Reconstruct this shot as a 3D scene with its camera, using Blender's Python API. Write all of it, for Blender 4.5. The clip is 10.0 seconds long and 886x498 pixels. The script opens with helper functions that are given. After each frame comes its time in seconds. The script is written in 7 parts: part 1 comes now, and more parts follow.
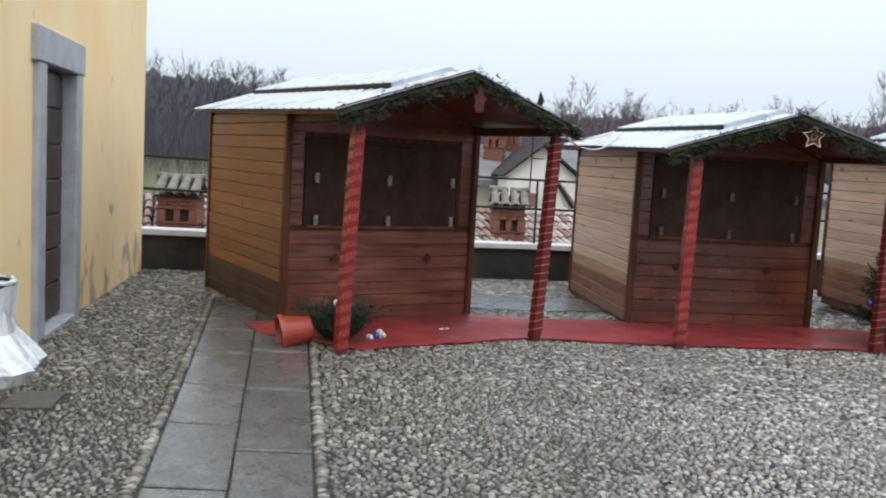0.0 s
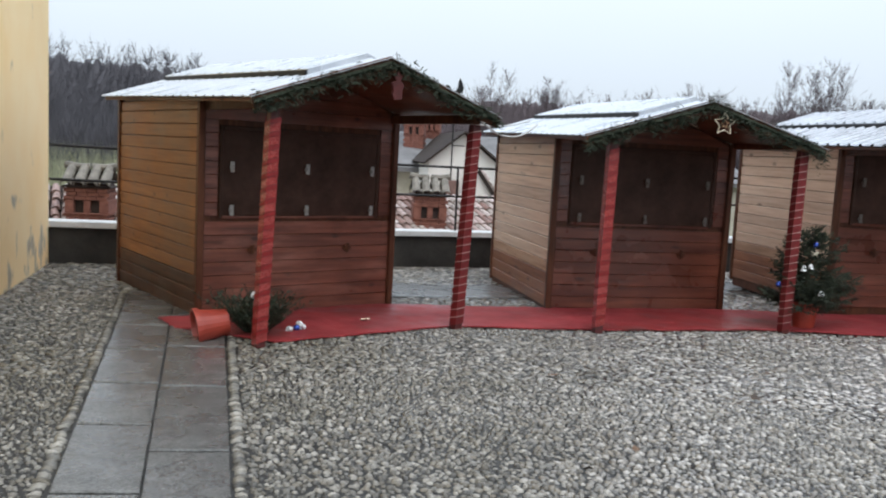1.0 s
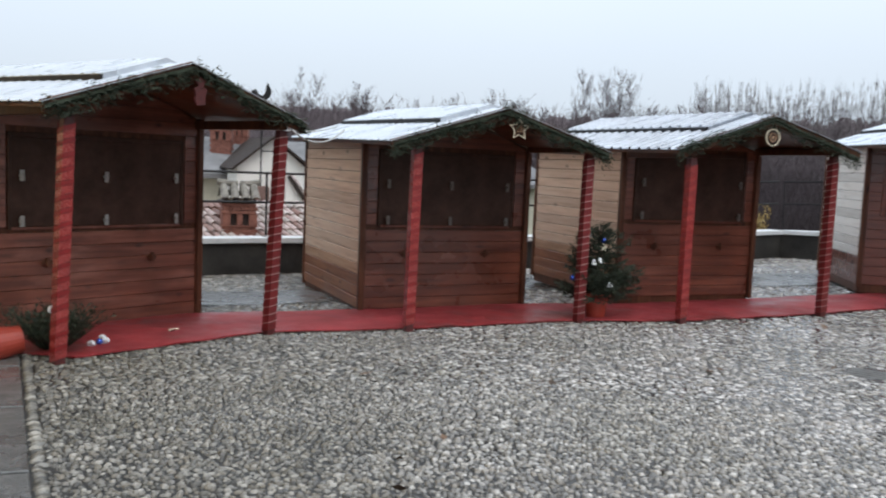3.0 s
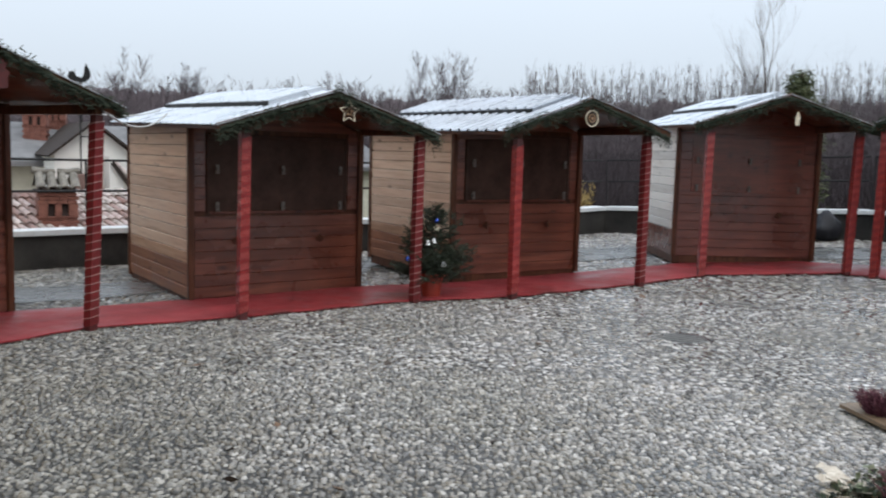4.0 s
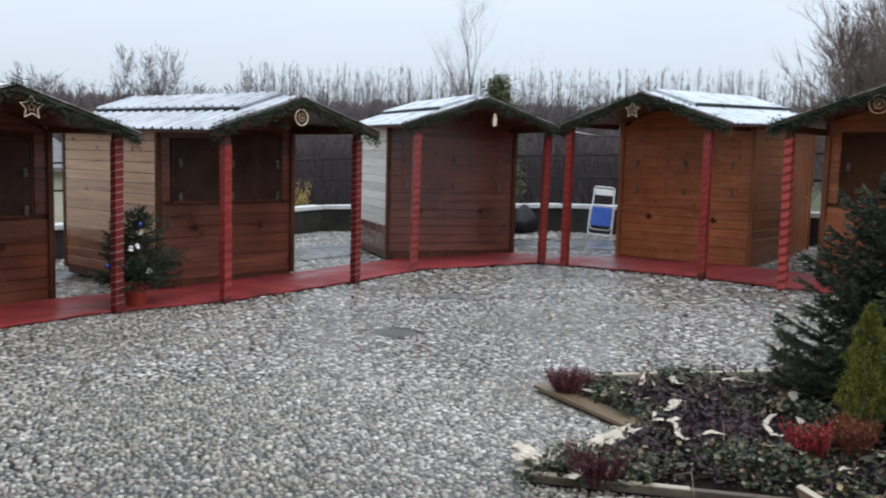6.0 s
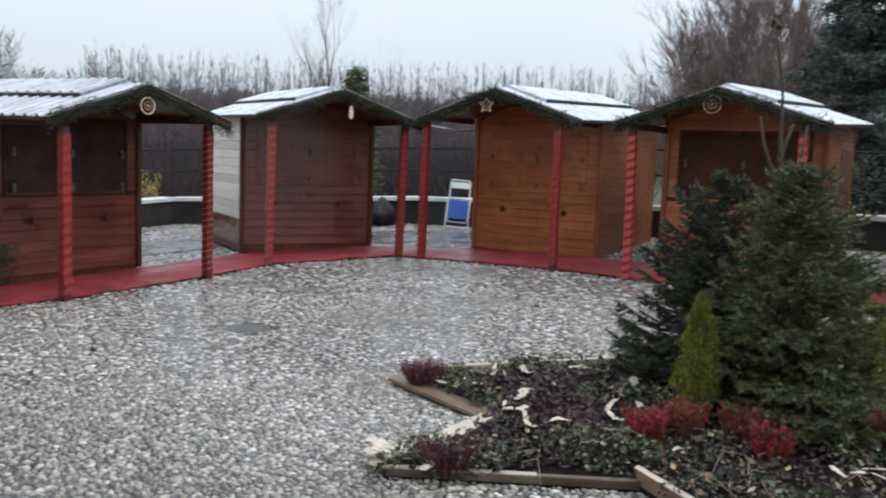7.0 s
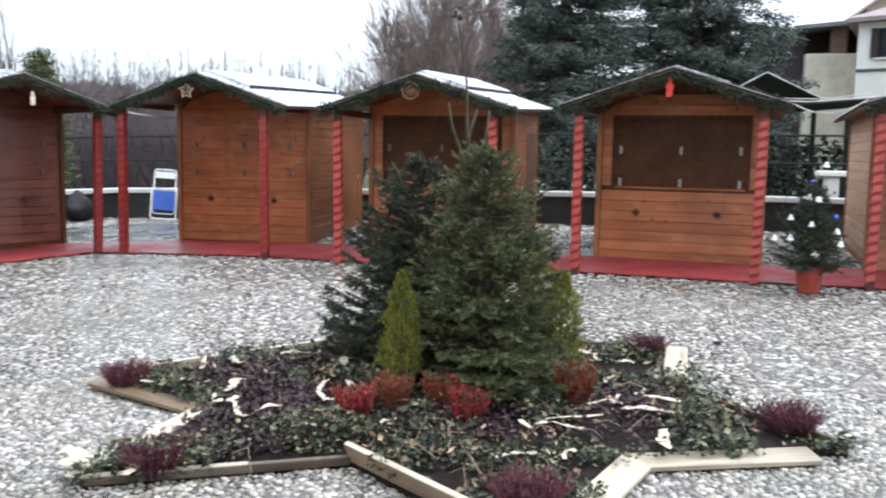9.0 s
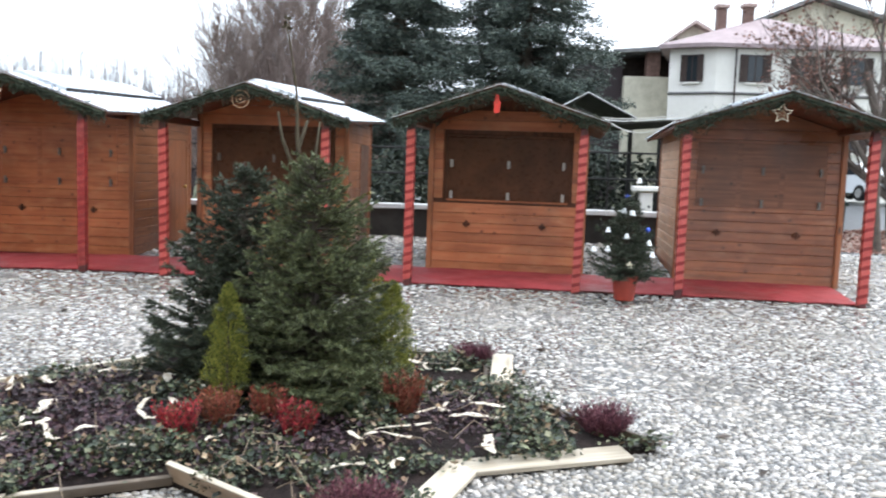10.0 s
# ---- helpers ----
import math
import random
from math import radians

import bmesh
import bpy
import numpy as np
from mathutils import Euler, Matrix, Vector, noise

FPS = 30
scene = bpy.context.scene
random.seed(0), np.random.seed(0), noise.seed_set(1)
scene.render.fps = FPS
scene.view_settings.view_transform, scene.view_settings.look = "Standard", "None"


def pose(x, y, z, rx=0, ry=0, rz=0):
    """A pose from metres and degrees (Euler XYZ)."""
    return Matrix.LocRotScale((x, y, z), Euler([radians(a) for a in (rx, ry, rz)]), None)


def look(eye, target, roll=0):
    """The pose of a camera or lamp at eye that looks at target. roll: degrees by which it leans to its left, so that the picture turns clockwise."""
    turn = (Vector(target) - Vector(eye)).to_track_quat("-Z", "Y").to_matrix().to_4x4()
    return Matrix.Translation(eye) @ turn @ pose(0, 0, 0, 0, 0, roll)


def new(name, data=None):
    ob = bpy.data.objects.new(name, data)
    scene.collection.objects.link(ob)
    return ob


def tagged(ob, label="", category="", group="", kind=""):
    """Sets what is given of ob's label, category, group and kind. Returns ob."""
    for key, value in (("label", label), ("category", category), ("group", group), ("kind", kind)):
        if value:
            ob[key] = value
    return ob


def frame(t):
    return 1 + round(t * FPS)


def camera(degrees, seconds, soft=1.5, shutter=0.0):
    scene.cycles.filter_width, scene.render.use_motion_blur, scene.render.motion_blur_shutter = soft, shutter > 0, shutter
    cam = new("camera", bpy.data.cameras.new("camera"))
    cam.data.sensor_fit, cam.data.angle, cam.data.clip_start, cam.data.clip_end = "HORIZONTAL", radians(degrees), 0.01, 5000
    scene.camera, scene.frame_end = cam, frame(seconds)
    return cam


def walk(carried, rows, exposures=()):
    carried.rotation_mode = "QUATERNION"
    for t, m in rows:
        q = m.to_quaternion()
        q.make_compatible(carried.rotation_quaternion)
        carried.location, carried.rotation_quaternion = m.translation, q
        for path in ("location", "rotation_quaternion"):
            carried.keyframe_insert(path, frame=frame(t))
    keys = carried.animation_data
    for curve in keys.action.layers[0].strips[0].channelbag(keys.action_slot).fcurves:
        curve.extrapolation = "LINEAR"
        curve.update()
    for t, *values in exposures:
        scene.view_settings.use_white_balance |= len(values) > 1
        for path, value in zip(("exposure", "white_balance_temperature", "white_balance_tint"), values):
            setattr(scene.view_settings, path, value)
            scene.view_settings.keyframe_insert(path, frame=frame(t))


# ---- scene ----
cam = camera(54.5, 10.0, soft=2.0, shutter=0.35)
PATH = [
    (0, (-0.003, 0.008, 1.566), (0.089, 1.996, 1.365), 3.3),
    (0.5, (0.011, 0.045, 1.575), (0.192, 2.025, 1.365), 2.9),
    (1, (0.021, 0.062, 1.577), (0.293, 2.031, 1.356), 3.0),
    (1.5, (0.024, 0.035, 1.583), (0.386, 1.991, 1.377), 2.7),
    (2, (0.019, -0.02, 1.578), (0.487, 1.914, 1.375), 2.7),
    (3.3, (0.034, -0.115, 1.581), (0.816, 1.716, 1.386), 2.3),
    (3.5, (0.064, -0.113, 1.581), (0.92, 1.683, 1.377), 2.2),
    (4, (0.091, -0.156, 1.586), (1.108, 1.553, 1.369), 1.6),
    (4.5, (0.129, -0.161, 1.594), (1.273, 1.466, 1.381), 2.2),
    (5, (0.181, -0.151, 1.593), (1.49, 1.347, 1.387), 2.1),
    (6.5, (0.224, -0.183, 1.6), (1.815, 1.01, 1.392), 1.6),
    (7, (0.246, -0.198, 1.605), (1.941, 0.842, 1.394), 2.1),
    (7.5, (0.235, -0.22, 1.61), (2.009, 0.68, 1.408), 2.0),
    (8, (0.231, -0.24, 1.612), (2.074, 0.509, 1.4), 1.5),
    (8.5, (0.236, -0.264, 1.608), (2.128, 0.346, 1.386), 1.3),
    (9, (0.248, -0.302, 1.604), (2.185, 0.142, 1.379), 1.0),
    (9.5, (0.246, -0.327, 1.604), (2.221, -0.09, 1.395), 1.1),
    (10, (0.227, -0.345, 1.609), (2.217, -0.275, 1.42), 2.0),
]
walk(cam, [(t, look(eye, target, roll)) for t, eye, target, roll in PATH],
     exposures=[(0, 0.20), (2, 0.15), (4.5, 0.04), (6.5, 0.05), (7.5, 0.26), (8.5, 0.72), (10, 1.06)])

# ---- world and light ----
world = bpy.data.worlds.new("overcast")
scene.world = world
world.use_nodes = True
wt = world.node_tree
wt.nodes.clear()
w_out = wt.nodes.new("ShaderNodeOutputWorld")
w_bg = wt.nodes.new("ShaderNodeBackground")
w_sky = wt.nodes.new("ShaderNodeTexSky")
w_sky.sky_type = "NISHITA"
w_sky.sun_disc = False
w_sky.sun_elevation = radians(58)
w_sky.sun_rotation = radians(170)
w_sky.air_density, w_sky.dust_density, w_sky.ozone_density = 1.0, 4.0, 2.0
w_cloud = wt.nodes.new("ShaderNodeTexNoise")          # thin, even cloud cover over the sky
w_cloud.inputs["Scale"].default_value = 1.6
w_cloud.inputs["Detail"].default_value = 3
w_ramp = wt.nodes.new("ShaderNodeValToRGB")
w_ramp.color_ramp.elements[0].color = (7.5, 8.65, 9.95, 1)
w_ramp.color_ramp.elements[1].color = (9.0, 9.9, 11.0, 1)
w_mix = wt.nodes.new("ShaderNodeMix")
w_mix.data_type = "RGBA"
w_mix.inputs[0].default_value = 0.86
wt.links.new(w_cloud.outputs["Fac"], w_ramp.inputs["Fac"])
wt.links.new(w_sky.outputs["Color"], w_mix.inputs[6])
wt.links.new(w_ramp.outputs["Color"], w_mix.inputs[7])
# an overcast sky is brighter overhead than at the horizon
w_co = wt.nodes.new("ShaderNodeTexCoord")
w_sep = wt.nodes.new("ShaderNodeSeparateXYZ")
w_up = wt.nodes.new("ShaderNodeMapRange")
w_up.inputs["To Min"].default_value, w_up.inputs["To Max"].default_value = 0.76, 2.0
w_mul = wt.nodes.new("ShaderNodeMix")
w_mul.data_type, w_mul.blend_type = "RGBA", "MULTIPLY"
w_mul.inputs[0].default_value = 1.0
wt.links.new(w_co.outputs["Generated"], w_sep.inputs[0])
wt.links.new(w_sep.outputs["Z"], w_up.inputs["Value"])
wt.links.new(w_mix.outputs[2], w_mul.inputs[6])
wt.links.new(w_up.outputs[0], w_mul.inputs[7])
wt.links.new(w_mul.outputs[2], w_bg.inputs["Color"])
w_bg.inputs["Strength"].default_value = 0.106
wt.links.new(w_bg.outputs["Background"], w_out.inputs["Surface"])

sun = new("sun", bpy.data.lights.new("sun", "SUN"))
sun.data.energy = 1.0
sun.data.angle = radians(45)
sun.data.color = (1.0, 0.97, 0.93)
sun.matrix_world = look((3.5, -19.7, 32.0), (0, 0, 0))

# ---- the lie of the paved yard ----
def gz(x, y):
    a, b = x / 10, y / 10
    return 0.0002 + 0.0285 * a - 0.0379 * b - 0.0481 * a * b + 0.1693 * a * a - 0.0587 * b * b


rng = np.random.default_rng(7)
R = random.Random(11)


class Shape:
    """Gathers vertices and faces for one mesh."""

    def __init__(self):
        self.v, self.f = [], []

    def add(self, verts, faces, m=None):
        n = len(self.v)
        if m is not None:
            verts = [tuple(m @ Vector(p)) for p in verts]
        self.v.extend(tuple(p) for p in verts)
        self.f.extend(tuple(i + n for i in f) for f in faces)
        return self

    def box(self, x0, y0, z0, x1, y1, z1, c=0.0, m=None):
        """A box, its edges chamfered by c."""
        if c <= 0:
            vs = [(x, y, z) for x in (x0, x1) for y in (y0, y1) for z in (z0, z1)]
            return self.add(vs, [(0, 1, 3, 2), (4, 6, 7, 5), (0, 4, 5, 1), (2, 3, 7, 6), (0, 2, 6, 4), (1, 5, 7, 3)], m)
        lo, hi = (x0, y0, z0), (x1, y1, z1)
        vs, ix = [], {}
        for sx in (0, 1):
            for sy in (0, 1):
                for sz in (0, 1):
                    s = (sx, sy, sz)
                    for ax in range(3):
                        p = []
                        for k in range(3):
                            e = (hi if s[k] else lo)[k]
                            p.append(e if k == ax else e + (-c if s[k] else c))
                        ix[(s, ax)] = len(vs)
                        vs.append(tuple(p))
        fs = []
        for ax in range(3):
            u, w = (ax + 1) % 3, (ax + 2) % 3
            for sd in (0, 1):
                ring = []
                for a, b in ((0, 0), (1, 0), (1, 1), (0, 1)):
                    s = [0, 0, 0]
                    s[ax], s[u], s[w] = sd, a, b
                    ring.append(ix[(tuple(s), ax)])
                fs.append(tuple(ring if sd else ring[::-1]))
            for a in (0, 1):
                for b in (0, 1):
                    s0, s1 = [0, 0, 0], [0, 0, 0]
                    s0[ax], s1[ax] = 0, 1
                    s0[u] = s1[u] = a
                    s0[w] = s1[w] = b
                    q = [ix[(tuple(s0), u)], ix[(tuple(s1), u)], ix[(tuple(s1), w)], ix[(tuple(s0), w)]]
                    fs.append(tuple(q if a == b else q[::-1]))
        for sx in (0, 1):
            for sy in (0, 1):
                for sz in (0, 1):
                    s = (sx, sy, sz)
                    t = [ix[(s, 0)], ix[(s, 1)], ix[(s, 2)]]
                    fs.append(tuple(t if (sx + sy + sz) % 2 else t[::-1]))
        return self.add(vs, fs, m)

    def prism(self, poly, d0, d1, axis="y", m=None):
        """A flat outline (pairs) drawn out along an axis."""
        k = len(poly)
        put = {"y": lambda p, d: (p[0], d, p[1]), "z": lambda p, d: (p[0], p[1], d), "x": lambda p, d: (d, p[0], p[1])}[axis]
        vs = [put(p, d0) for p in poly] + [put(p, d1) for p in poly]
        fs = [tuple(range(k)), tuple(range(2 * k - 1, k - 1, -1))]
        fs += [(i, i + k, (i + 1) % k + k, (i + 1) % k) for i in range(k)]
        return self.add(vs, fs, m)

    def tube(self, pts, radii, sides=6, cap=True):
        """A round bar along points, with a radius at each."""
        pts = [Vector(p) for p in pts]
        n0, k = len(self.v), len(pts)
        for i, p in enumerate(pts):
            d = (pts[min(i + 1, k - 1)] - pts[max(i - 1, 0)]).normalized()
            u = d.orthogonal().normalized() if abs(d.z) > 0.9 else d.cross(Vector((0, 0, 1))).normalized()
            w = d.cross(u)
            for j in range(sides):
                a = 2 * math.pi * j / sides
                self.v.append(tuple(p + radii[i] * (math.cos(a) * u + math.sin(a) * w)))
        for i in range(k - 1):
            for j in range(sides):
                a, b = n0 + i * sides + j, n0 + i * sides + (j + 1) % sides
                self.f.append((a, b, b + sides, a + sides))
        if cap:
            self.f.append(tuple(n0 + j for j in range(sides))[::-1])
            self.f.append(tuple(n0 + (k - 1) * sides + j for j in range(sides)))
        return self

    def lathe(self, prof, sides=16, m=None):
        """Radius and height pairs turned round z."""
        vs, fs = [], []
        for r, z in prof:
            for j in range(sides):
                a = 2 * math.pi * j / sides
                vs.append((r * math.cos(a), r * math.sin(a), z))
        for i in range(len(prof) - 1):
            for j in range(sides):
                a, b = i * sides + j, i * sides + (j + 1) % sides
                fs.append((a, b, b + sides, a + sides))
        return self.add(vs, fs, m)


def mesh_of(name, sh, mat, smooth=False):
    me = bpy.data.meshes.new(name)
    me.from_pydata(sh.v, [], sh.f)
    me.update()
    bm_ = bmesh.new()
    bm_.from_mesh(me)
    bmesh.ops.recalc_face_normals(bm_, faces=bm_.faces)
    bm_.to_mesh(me)
    bm_.free()
    if mat:
        me.materials.append(mat)
    if smooth:
        me.polygons.foreach_set("use_smooth", [True] * len(me.polygons))
    return me


def raw_mesh(name, verts, faces, mat, smooth=False):
    """A large mesh from arrays: verts (n, 3), faces (m, 3 or 4)."""
    me = bpy.data.meshes.new(name)
    verts, faces = np.asarray(verts, np.float32), np.asarray(faces, np.int32)
    k = faces.shape[1]
    me.vertices.add(len(verts))
    me.vertices.foreach_set("co", verts.ravel())
    me.loops.add(faces.size)
    me.loops.foreach_set("vertex_index", faces.ravel())
    me.polygons.add(len(faces))
    me.polygons.foreach_set("loop_start", np.arange(0, faces.size, k, dtype=np.int32))
    me.polygons.foreach_set("use_smooth", np.full(len(faces), smooth))
    me.update(calc_edges=True)
    if mat:
        me.materials.append(mat)
    return me


def thing(name, label, category, m=None, group="", kind=""):
    ob = new(name)
    ob.empty_display_size = 0.1
    if m is not None:
        ob.matrix_world = m
    return tagged(ob, label, category, group, kind)


def part(name, sh, mat, parent=None, label="", m=None, smooth=False):
    me = sh if isinstance(sh, bpy.types.Mesh) else mesh_of(name, sh, mat, smooth)
    ob = new(name, me)
    if parent:
        ob.parent = parent
    if m is not None:
        ob.matrix_local = m
    if label:
        ob["label"] = label
    return ob


def solid(name, sh, mat, label, category, m=None, group="", kind="", smooth=False):
    """A thing of one mesh."""
    ob = part(name, sh, mat, None, "", m, smooth)
    return tagged(ob, label, category, group, kind)

# ---- materials ----
def material(name):
    m = bpy.data.materials.new(name)
    m.use_nodes = True
    t = m.node_tree
    return m, t, t.nodes["Principled BSDF"]


def node(t, kind, **values):
    n = t.nodes.new(kind)
    for k, v in values.items():
        n.inputs[k].default_value = v
    return n


def ramp(t, src, stops, out="Color"):
    n = t.nodes.new("ShaderNodeValToRGB")
    e = n.color_ramp.elements
    while len(e) < len(stops):
        e.new(0.5)
    for el, (p, c) in zip(e, stops):
        el.position, el.color = p, (*c, 1) if len(c) == 3 else c
    t.links.new(src, n.inputs["Fac"])
    return n.outputs[out]


def mixed(t, fac, a, b, mode="MIX"):
    n = t.nodes.new("ShaderNodeMix")
    n.data_type, n.blend_type = "RGBA", mode
    for s, v in ((n.inputs[0], fac), (n.inputs[6], a), (n.inputs[7], b)):
        if isinstance(v, (int, float)):
            s.default_value = v
        elif isinstance(v, tuple):
            s.default_value = (*v, 1) if len(v) == 3 else v
        else:
            t.links.new(v, s)
    return n.outputs[2]


def coords(t, scale=(1, 1, 1), world=False):
    c = t.nodes.new("ShaderNodeTexCoord")
    mp = t.nodes.new("ShaderNodeMapping")
    mp.inputs["Scale"].default_value = scale
    if world:
        g = t.nodes.new("ShaderNodeNewGeometry")
        t.links.new(g.outputs["Position"], mp.inputs["Vector"])
    else:
        t.links.new(c.outputs["Object"], mp.inputs["Vector"])
    return mp.outputs["Vector"]


def noise_tex(t, vec, scale, detail=4, rough=0.55, out="Fac"):
    n = node(t, "ShaderNodeTexNoise", Scale=scale, Detail=detail, Roughness=rough)
    t.links.new(vec, n.inputs["Vector"])
    return n.outputs[out]


def bump(t, bsdf, height, strength=0.3, dist=0.01):
    b = node(t, "ShaderNodeBump", Strength=strength, Distance=dist)
    t.links.new(height, b.inputs["Height"])
    t.links.new(b.outputs["Normal"], bsdf.inputs["Normal"])


def random_value(t, island=False):
    if island:
        return t.nodes.new("ShaderNodeNewGeometry").outputs["Random Per Island"]
    return t.nodes.new("ShaderNodeObjectInfo").outputs["Random"]


def plain(name, a, b, scale=8, rough=0.7, metal=0.0, bumps=0.15, dist=0.004, world=False, coat=0.0):
    """Two tones mottled by noise at two sizes."""
    m, t, s = material(name)
    v = coords(t, world=world)
    n1, n2 = noise_tex(t, v, scale, 5), noise_tex(t, v, scale * 6, 3)
    c1 = ramp(t, n1, [(0.32, a), (0.68, b)])
    t.links.new(mixed(t, 0.25, c1, ramp(t, n2, [(0.3, a), (0.7, b)])), s.inputs["Base Color"])
    r = ramp(t, n2, [(0.2, (rough * 0.8,) * 3), (0.8, (min(1, rough * 1.15),) * 3)])
    t.links.new(r, s.inputs["Roughness"])
    s.inputs["Metallic"].default_value = metal
    s.inputs["Coat Weight"].default_value = coat
    if max(b) < 0.09:
        s.inputs["Specular IOR Level"].default_value = 0.2
    bump(t, s, n2, bumps, dist)
    return m


def wood(name, dark, mid, light, along=0, rough=0.45, damp=0.55, knots=True, worn=None, coat=0.0):
    """Boards: grain drawn out along one axis, knots, a tone for each board; damp: share of the dark wet stains; worn: a lighter tone where the stain is rubbed off."""
    m, t, s = material(name)
    sc = [22.0, 22.0, 22.0]
    sc[along] = 1.2
    v = coords(t, tuple(sc))
    rnd = random_value(t)
    add = t.nodes.new("ShaderNodeVectorMath")
    comb = t.nodes.new("ShaderNodeCombineXYZ")
    mul = t.nodes.new("ShaderNodeMath")
    mul.operation, mul.inputs[1].default_value = "MULTIPLY", 37.0
    t.links.new(rnd, mul.inputs[0])
    for k in range(3):
        t.links.new(mul.outputs[0], comb.inputs[k])
    t.links.new(v, add.inputs[0])
    t.links.new(comb.outputs[0], add.inputs[1])
    g = noise_tex(t, add.outputs[0], 1.0, 6, 0.6)
    col = ramp(t, g, [(0.25, dark), (0.5, mid), (0.78, light)])
    tone = ramp(t, rnd, [(0.0, (0.84,) * 3), (0.5, (1.0,) * 3), (1.0, (1.13,) * 3)])
    col = mixed(t, 1.0, col, tone, "MULTIPLY")
    if knots:
        k2 = [5.5, 5.5, 5.5]
        k2[along] = 2.2
        vo = node(t, "ShaderNodeTexVoronoi", Scale=1.0)
        kv = coords(t, tuple(k2), world=True)
        t.links.new(kv, vo.inputs["Vector"])
        spot = ramp(t, vo.outputs["Distance"], [(0.05, (0.85,) * 3), (0.17, (0.0,) * 3)])
        col = mixed(t, spot, col, tuple(c * 0.4 for c in dark))
    wet = noise_tex(t, coords(t, (1, 1, 1), world=True), 1.7, 4)
    if worn:
        ws = [3.2, 3.2, 9.0]
        ws[along] = 1.1
        rub = noise_tex(t, coords(t, tuple(ws), world=True), 1.0, 6, 0.62)
        col = mixed(t, ramp(t, rub, [(0.50, (0.0,) * 3), (0.70, (0.75,) * 3)]), col, worn)
    s.inputs["Coat Weight"].default_value = coat
    s.inputs["Coat Roughness"].default_value = 0.25
    col = mixed(t, ramp(t, wet, [(0.42, (0.0,) * 3), (0.66, (damp,) * 3)]), col, tuple(c * 0.75 for c in dark))
    t.links.new(col, s.inputs["Base Color"])
    t.links.new(ramp(t, wet, [(0.3, (rough * 1.25,) * 3), (0.7, (rough * 0.7,) * 3)]), s.inputs["Roughness"])
    bump(t, s, g, 0.25, 0.003)
    return m


M_front_dark = wood("stained_boards_dark", (0.058, 0.017, 0.010), (0.156, 0.046, 0.026), (0.255, 0.088, 0.052), rough=0.34, damp=0.6, worn=(0.29, 0.118, 0.082), coat=0.3)
M_front_warm = wood("stained_boards_warm", (0.20, 0.055, 0.020), (0.365, 0.108, 0.038), (0.47, 0.165, 0.062), rough=0.4, damp=0.45, worn=(0.44, 0.185, 0.08), coat=0.2)
M_front_red = wood("stained_boards_red", (0.062, 0.014, 0.008), (0.15, 0.036, 0.019), (0.22, 0.060, 0.033), rough=0.32, damp=0.45, worn=(0.21, 0.064, 0.038), coat=0.3)
M_front_deep = wood("stained_boards_deep", (0.056, 0.014, 0.008), (0.146, 0.039, 0.020), (0.23, 0.071, 0.039), rough=0.34, damp=0.5, worn=(0.25, 0.086, 0.052), coat=0.3)
M_side_amber = wood("amber_boards", (0.15, 0.053, 0.015), (0.32, 0.124, 0.036), (0.43, 0.20, 0.07), along=1, worn=(0.26, 0.095, 0.032))
M_side_pale = wood("weathered_pale_boards", (0.44, 0.285, 0.19), (0.65, 0.455, 0.325), (0.75, 0.585, 0.445), along=1, damp=0.18)
M_side_mid = wood("half_faded_boards", (0.28, 0.15, 0.085), (0.47, 0.28, 0.175), (0.58, 0.39, 0.27), along=1, damp=0.3)
M_side_white = wood("bleached_boards", (0.60, 0.55, 0.50), (0.76, 0.72, 0.67), (0.83, 0.80, 0.76), along=1, damp=0.1)
M_side_low = wood("stained_low_boards", (0.17, 0.058, 0.028), (0.31, 0.125, 0.062), (0.42, 0.20, 0.11), along=1)
M_side_dark = wood("dark_brown_boards", (0.030, 0.012, 0.006), (0.080, 0.030, 0.013), (0.14, 0.056, 0.024), along=1, damp=0.6)
M_side_red = wood("red_brown_boards", (0.13, 0.042, 0.018), (0.26, 0.10, 0.042), (0.38, 0.17, 0.08), along=1, damp=0.4)
M_frame_dark = wood("stained_frame_timber", (0.04, 0.014, 0.008), (0.10, 0.036, 0.018), (0.17, 0.07, 0.035), along=2)
M_corner_warm = wood("warm_corner_timber", (0.13, 0.042, 0.016), (0.27, 0.09, 0.034), (0.38, 0.145, 0.058), along=2)
# stained brown, darkened for the deep canopy's shade on the last hut
M_front_shaded = wood("shaded_brown_boards", (0.11, 0.036, 0.016), (0.235, 0.077, 0.031), (0.33, 0.122, 0.05), rough=0.38, damp=0.5, worn=(0.30, 0.13, 0.065), coat=0.2)
# hatch tone lowered to paint the shade high under the canopy
M_hatch_shaded = wood("shaded_hatch_boards", (0.078, 0.029, 0.015), (0.168, 0.064, 0.031), (0.245, 0.10, 0.050), rough=0.4, damp=0.45)
M_canopy = wood("canopy_boards", (0.05, 0.018, 0.01), (0.12, 0.043, 0.02), (0.2, 0.08, 0.04), along=1)
for m_ in (M_frame_dark, M_canopy):
    m_.node_tree.nodes["Principled BSDF"].inputs["Specular IOR Level"].default_value = 0.25
M_hatch_dark = plain("dark_hatch_board", (0.030, 0.016, 0.011), (0.085, 0.046, 0.034), 3, 0.42)
M_hatch_warm = plain("brown_hatch_board", (0.045, 0.019, 0.011), (0.11, 0.046, 0.024), 3, 0.3)
M_clip_dull = plain("dull_clip", (0.10, 0.085, 0.07), (0.19, 0.17, 0.15), 40, 0.5, 0.3)
M_clip = plain("galvanised_clip", (0.26, 0.25, 0.24), (0.44, 0.43, 0.40), 40, 0.45, 0.4)
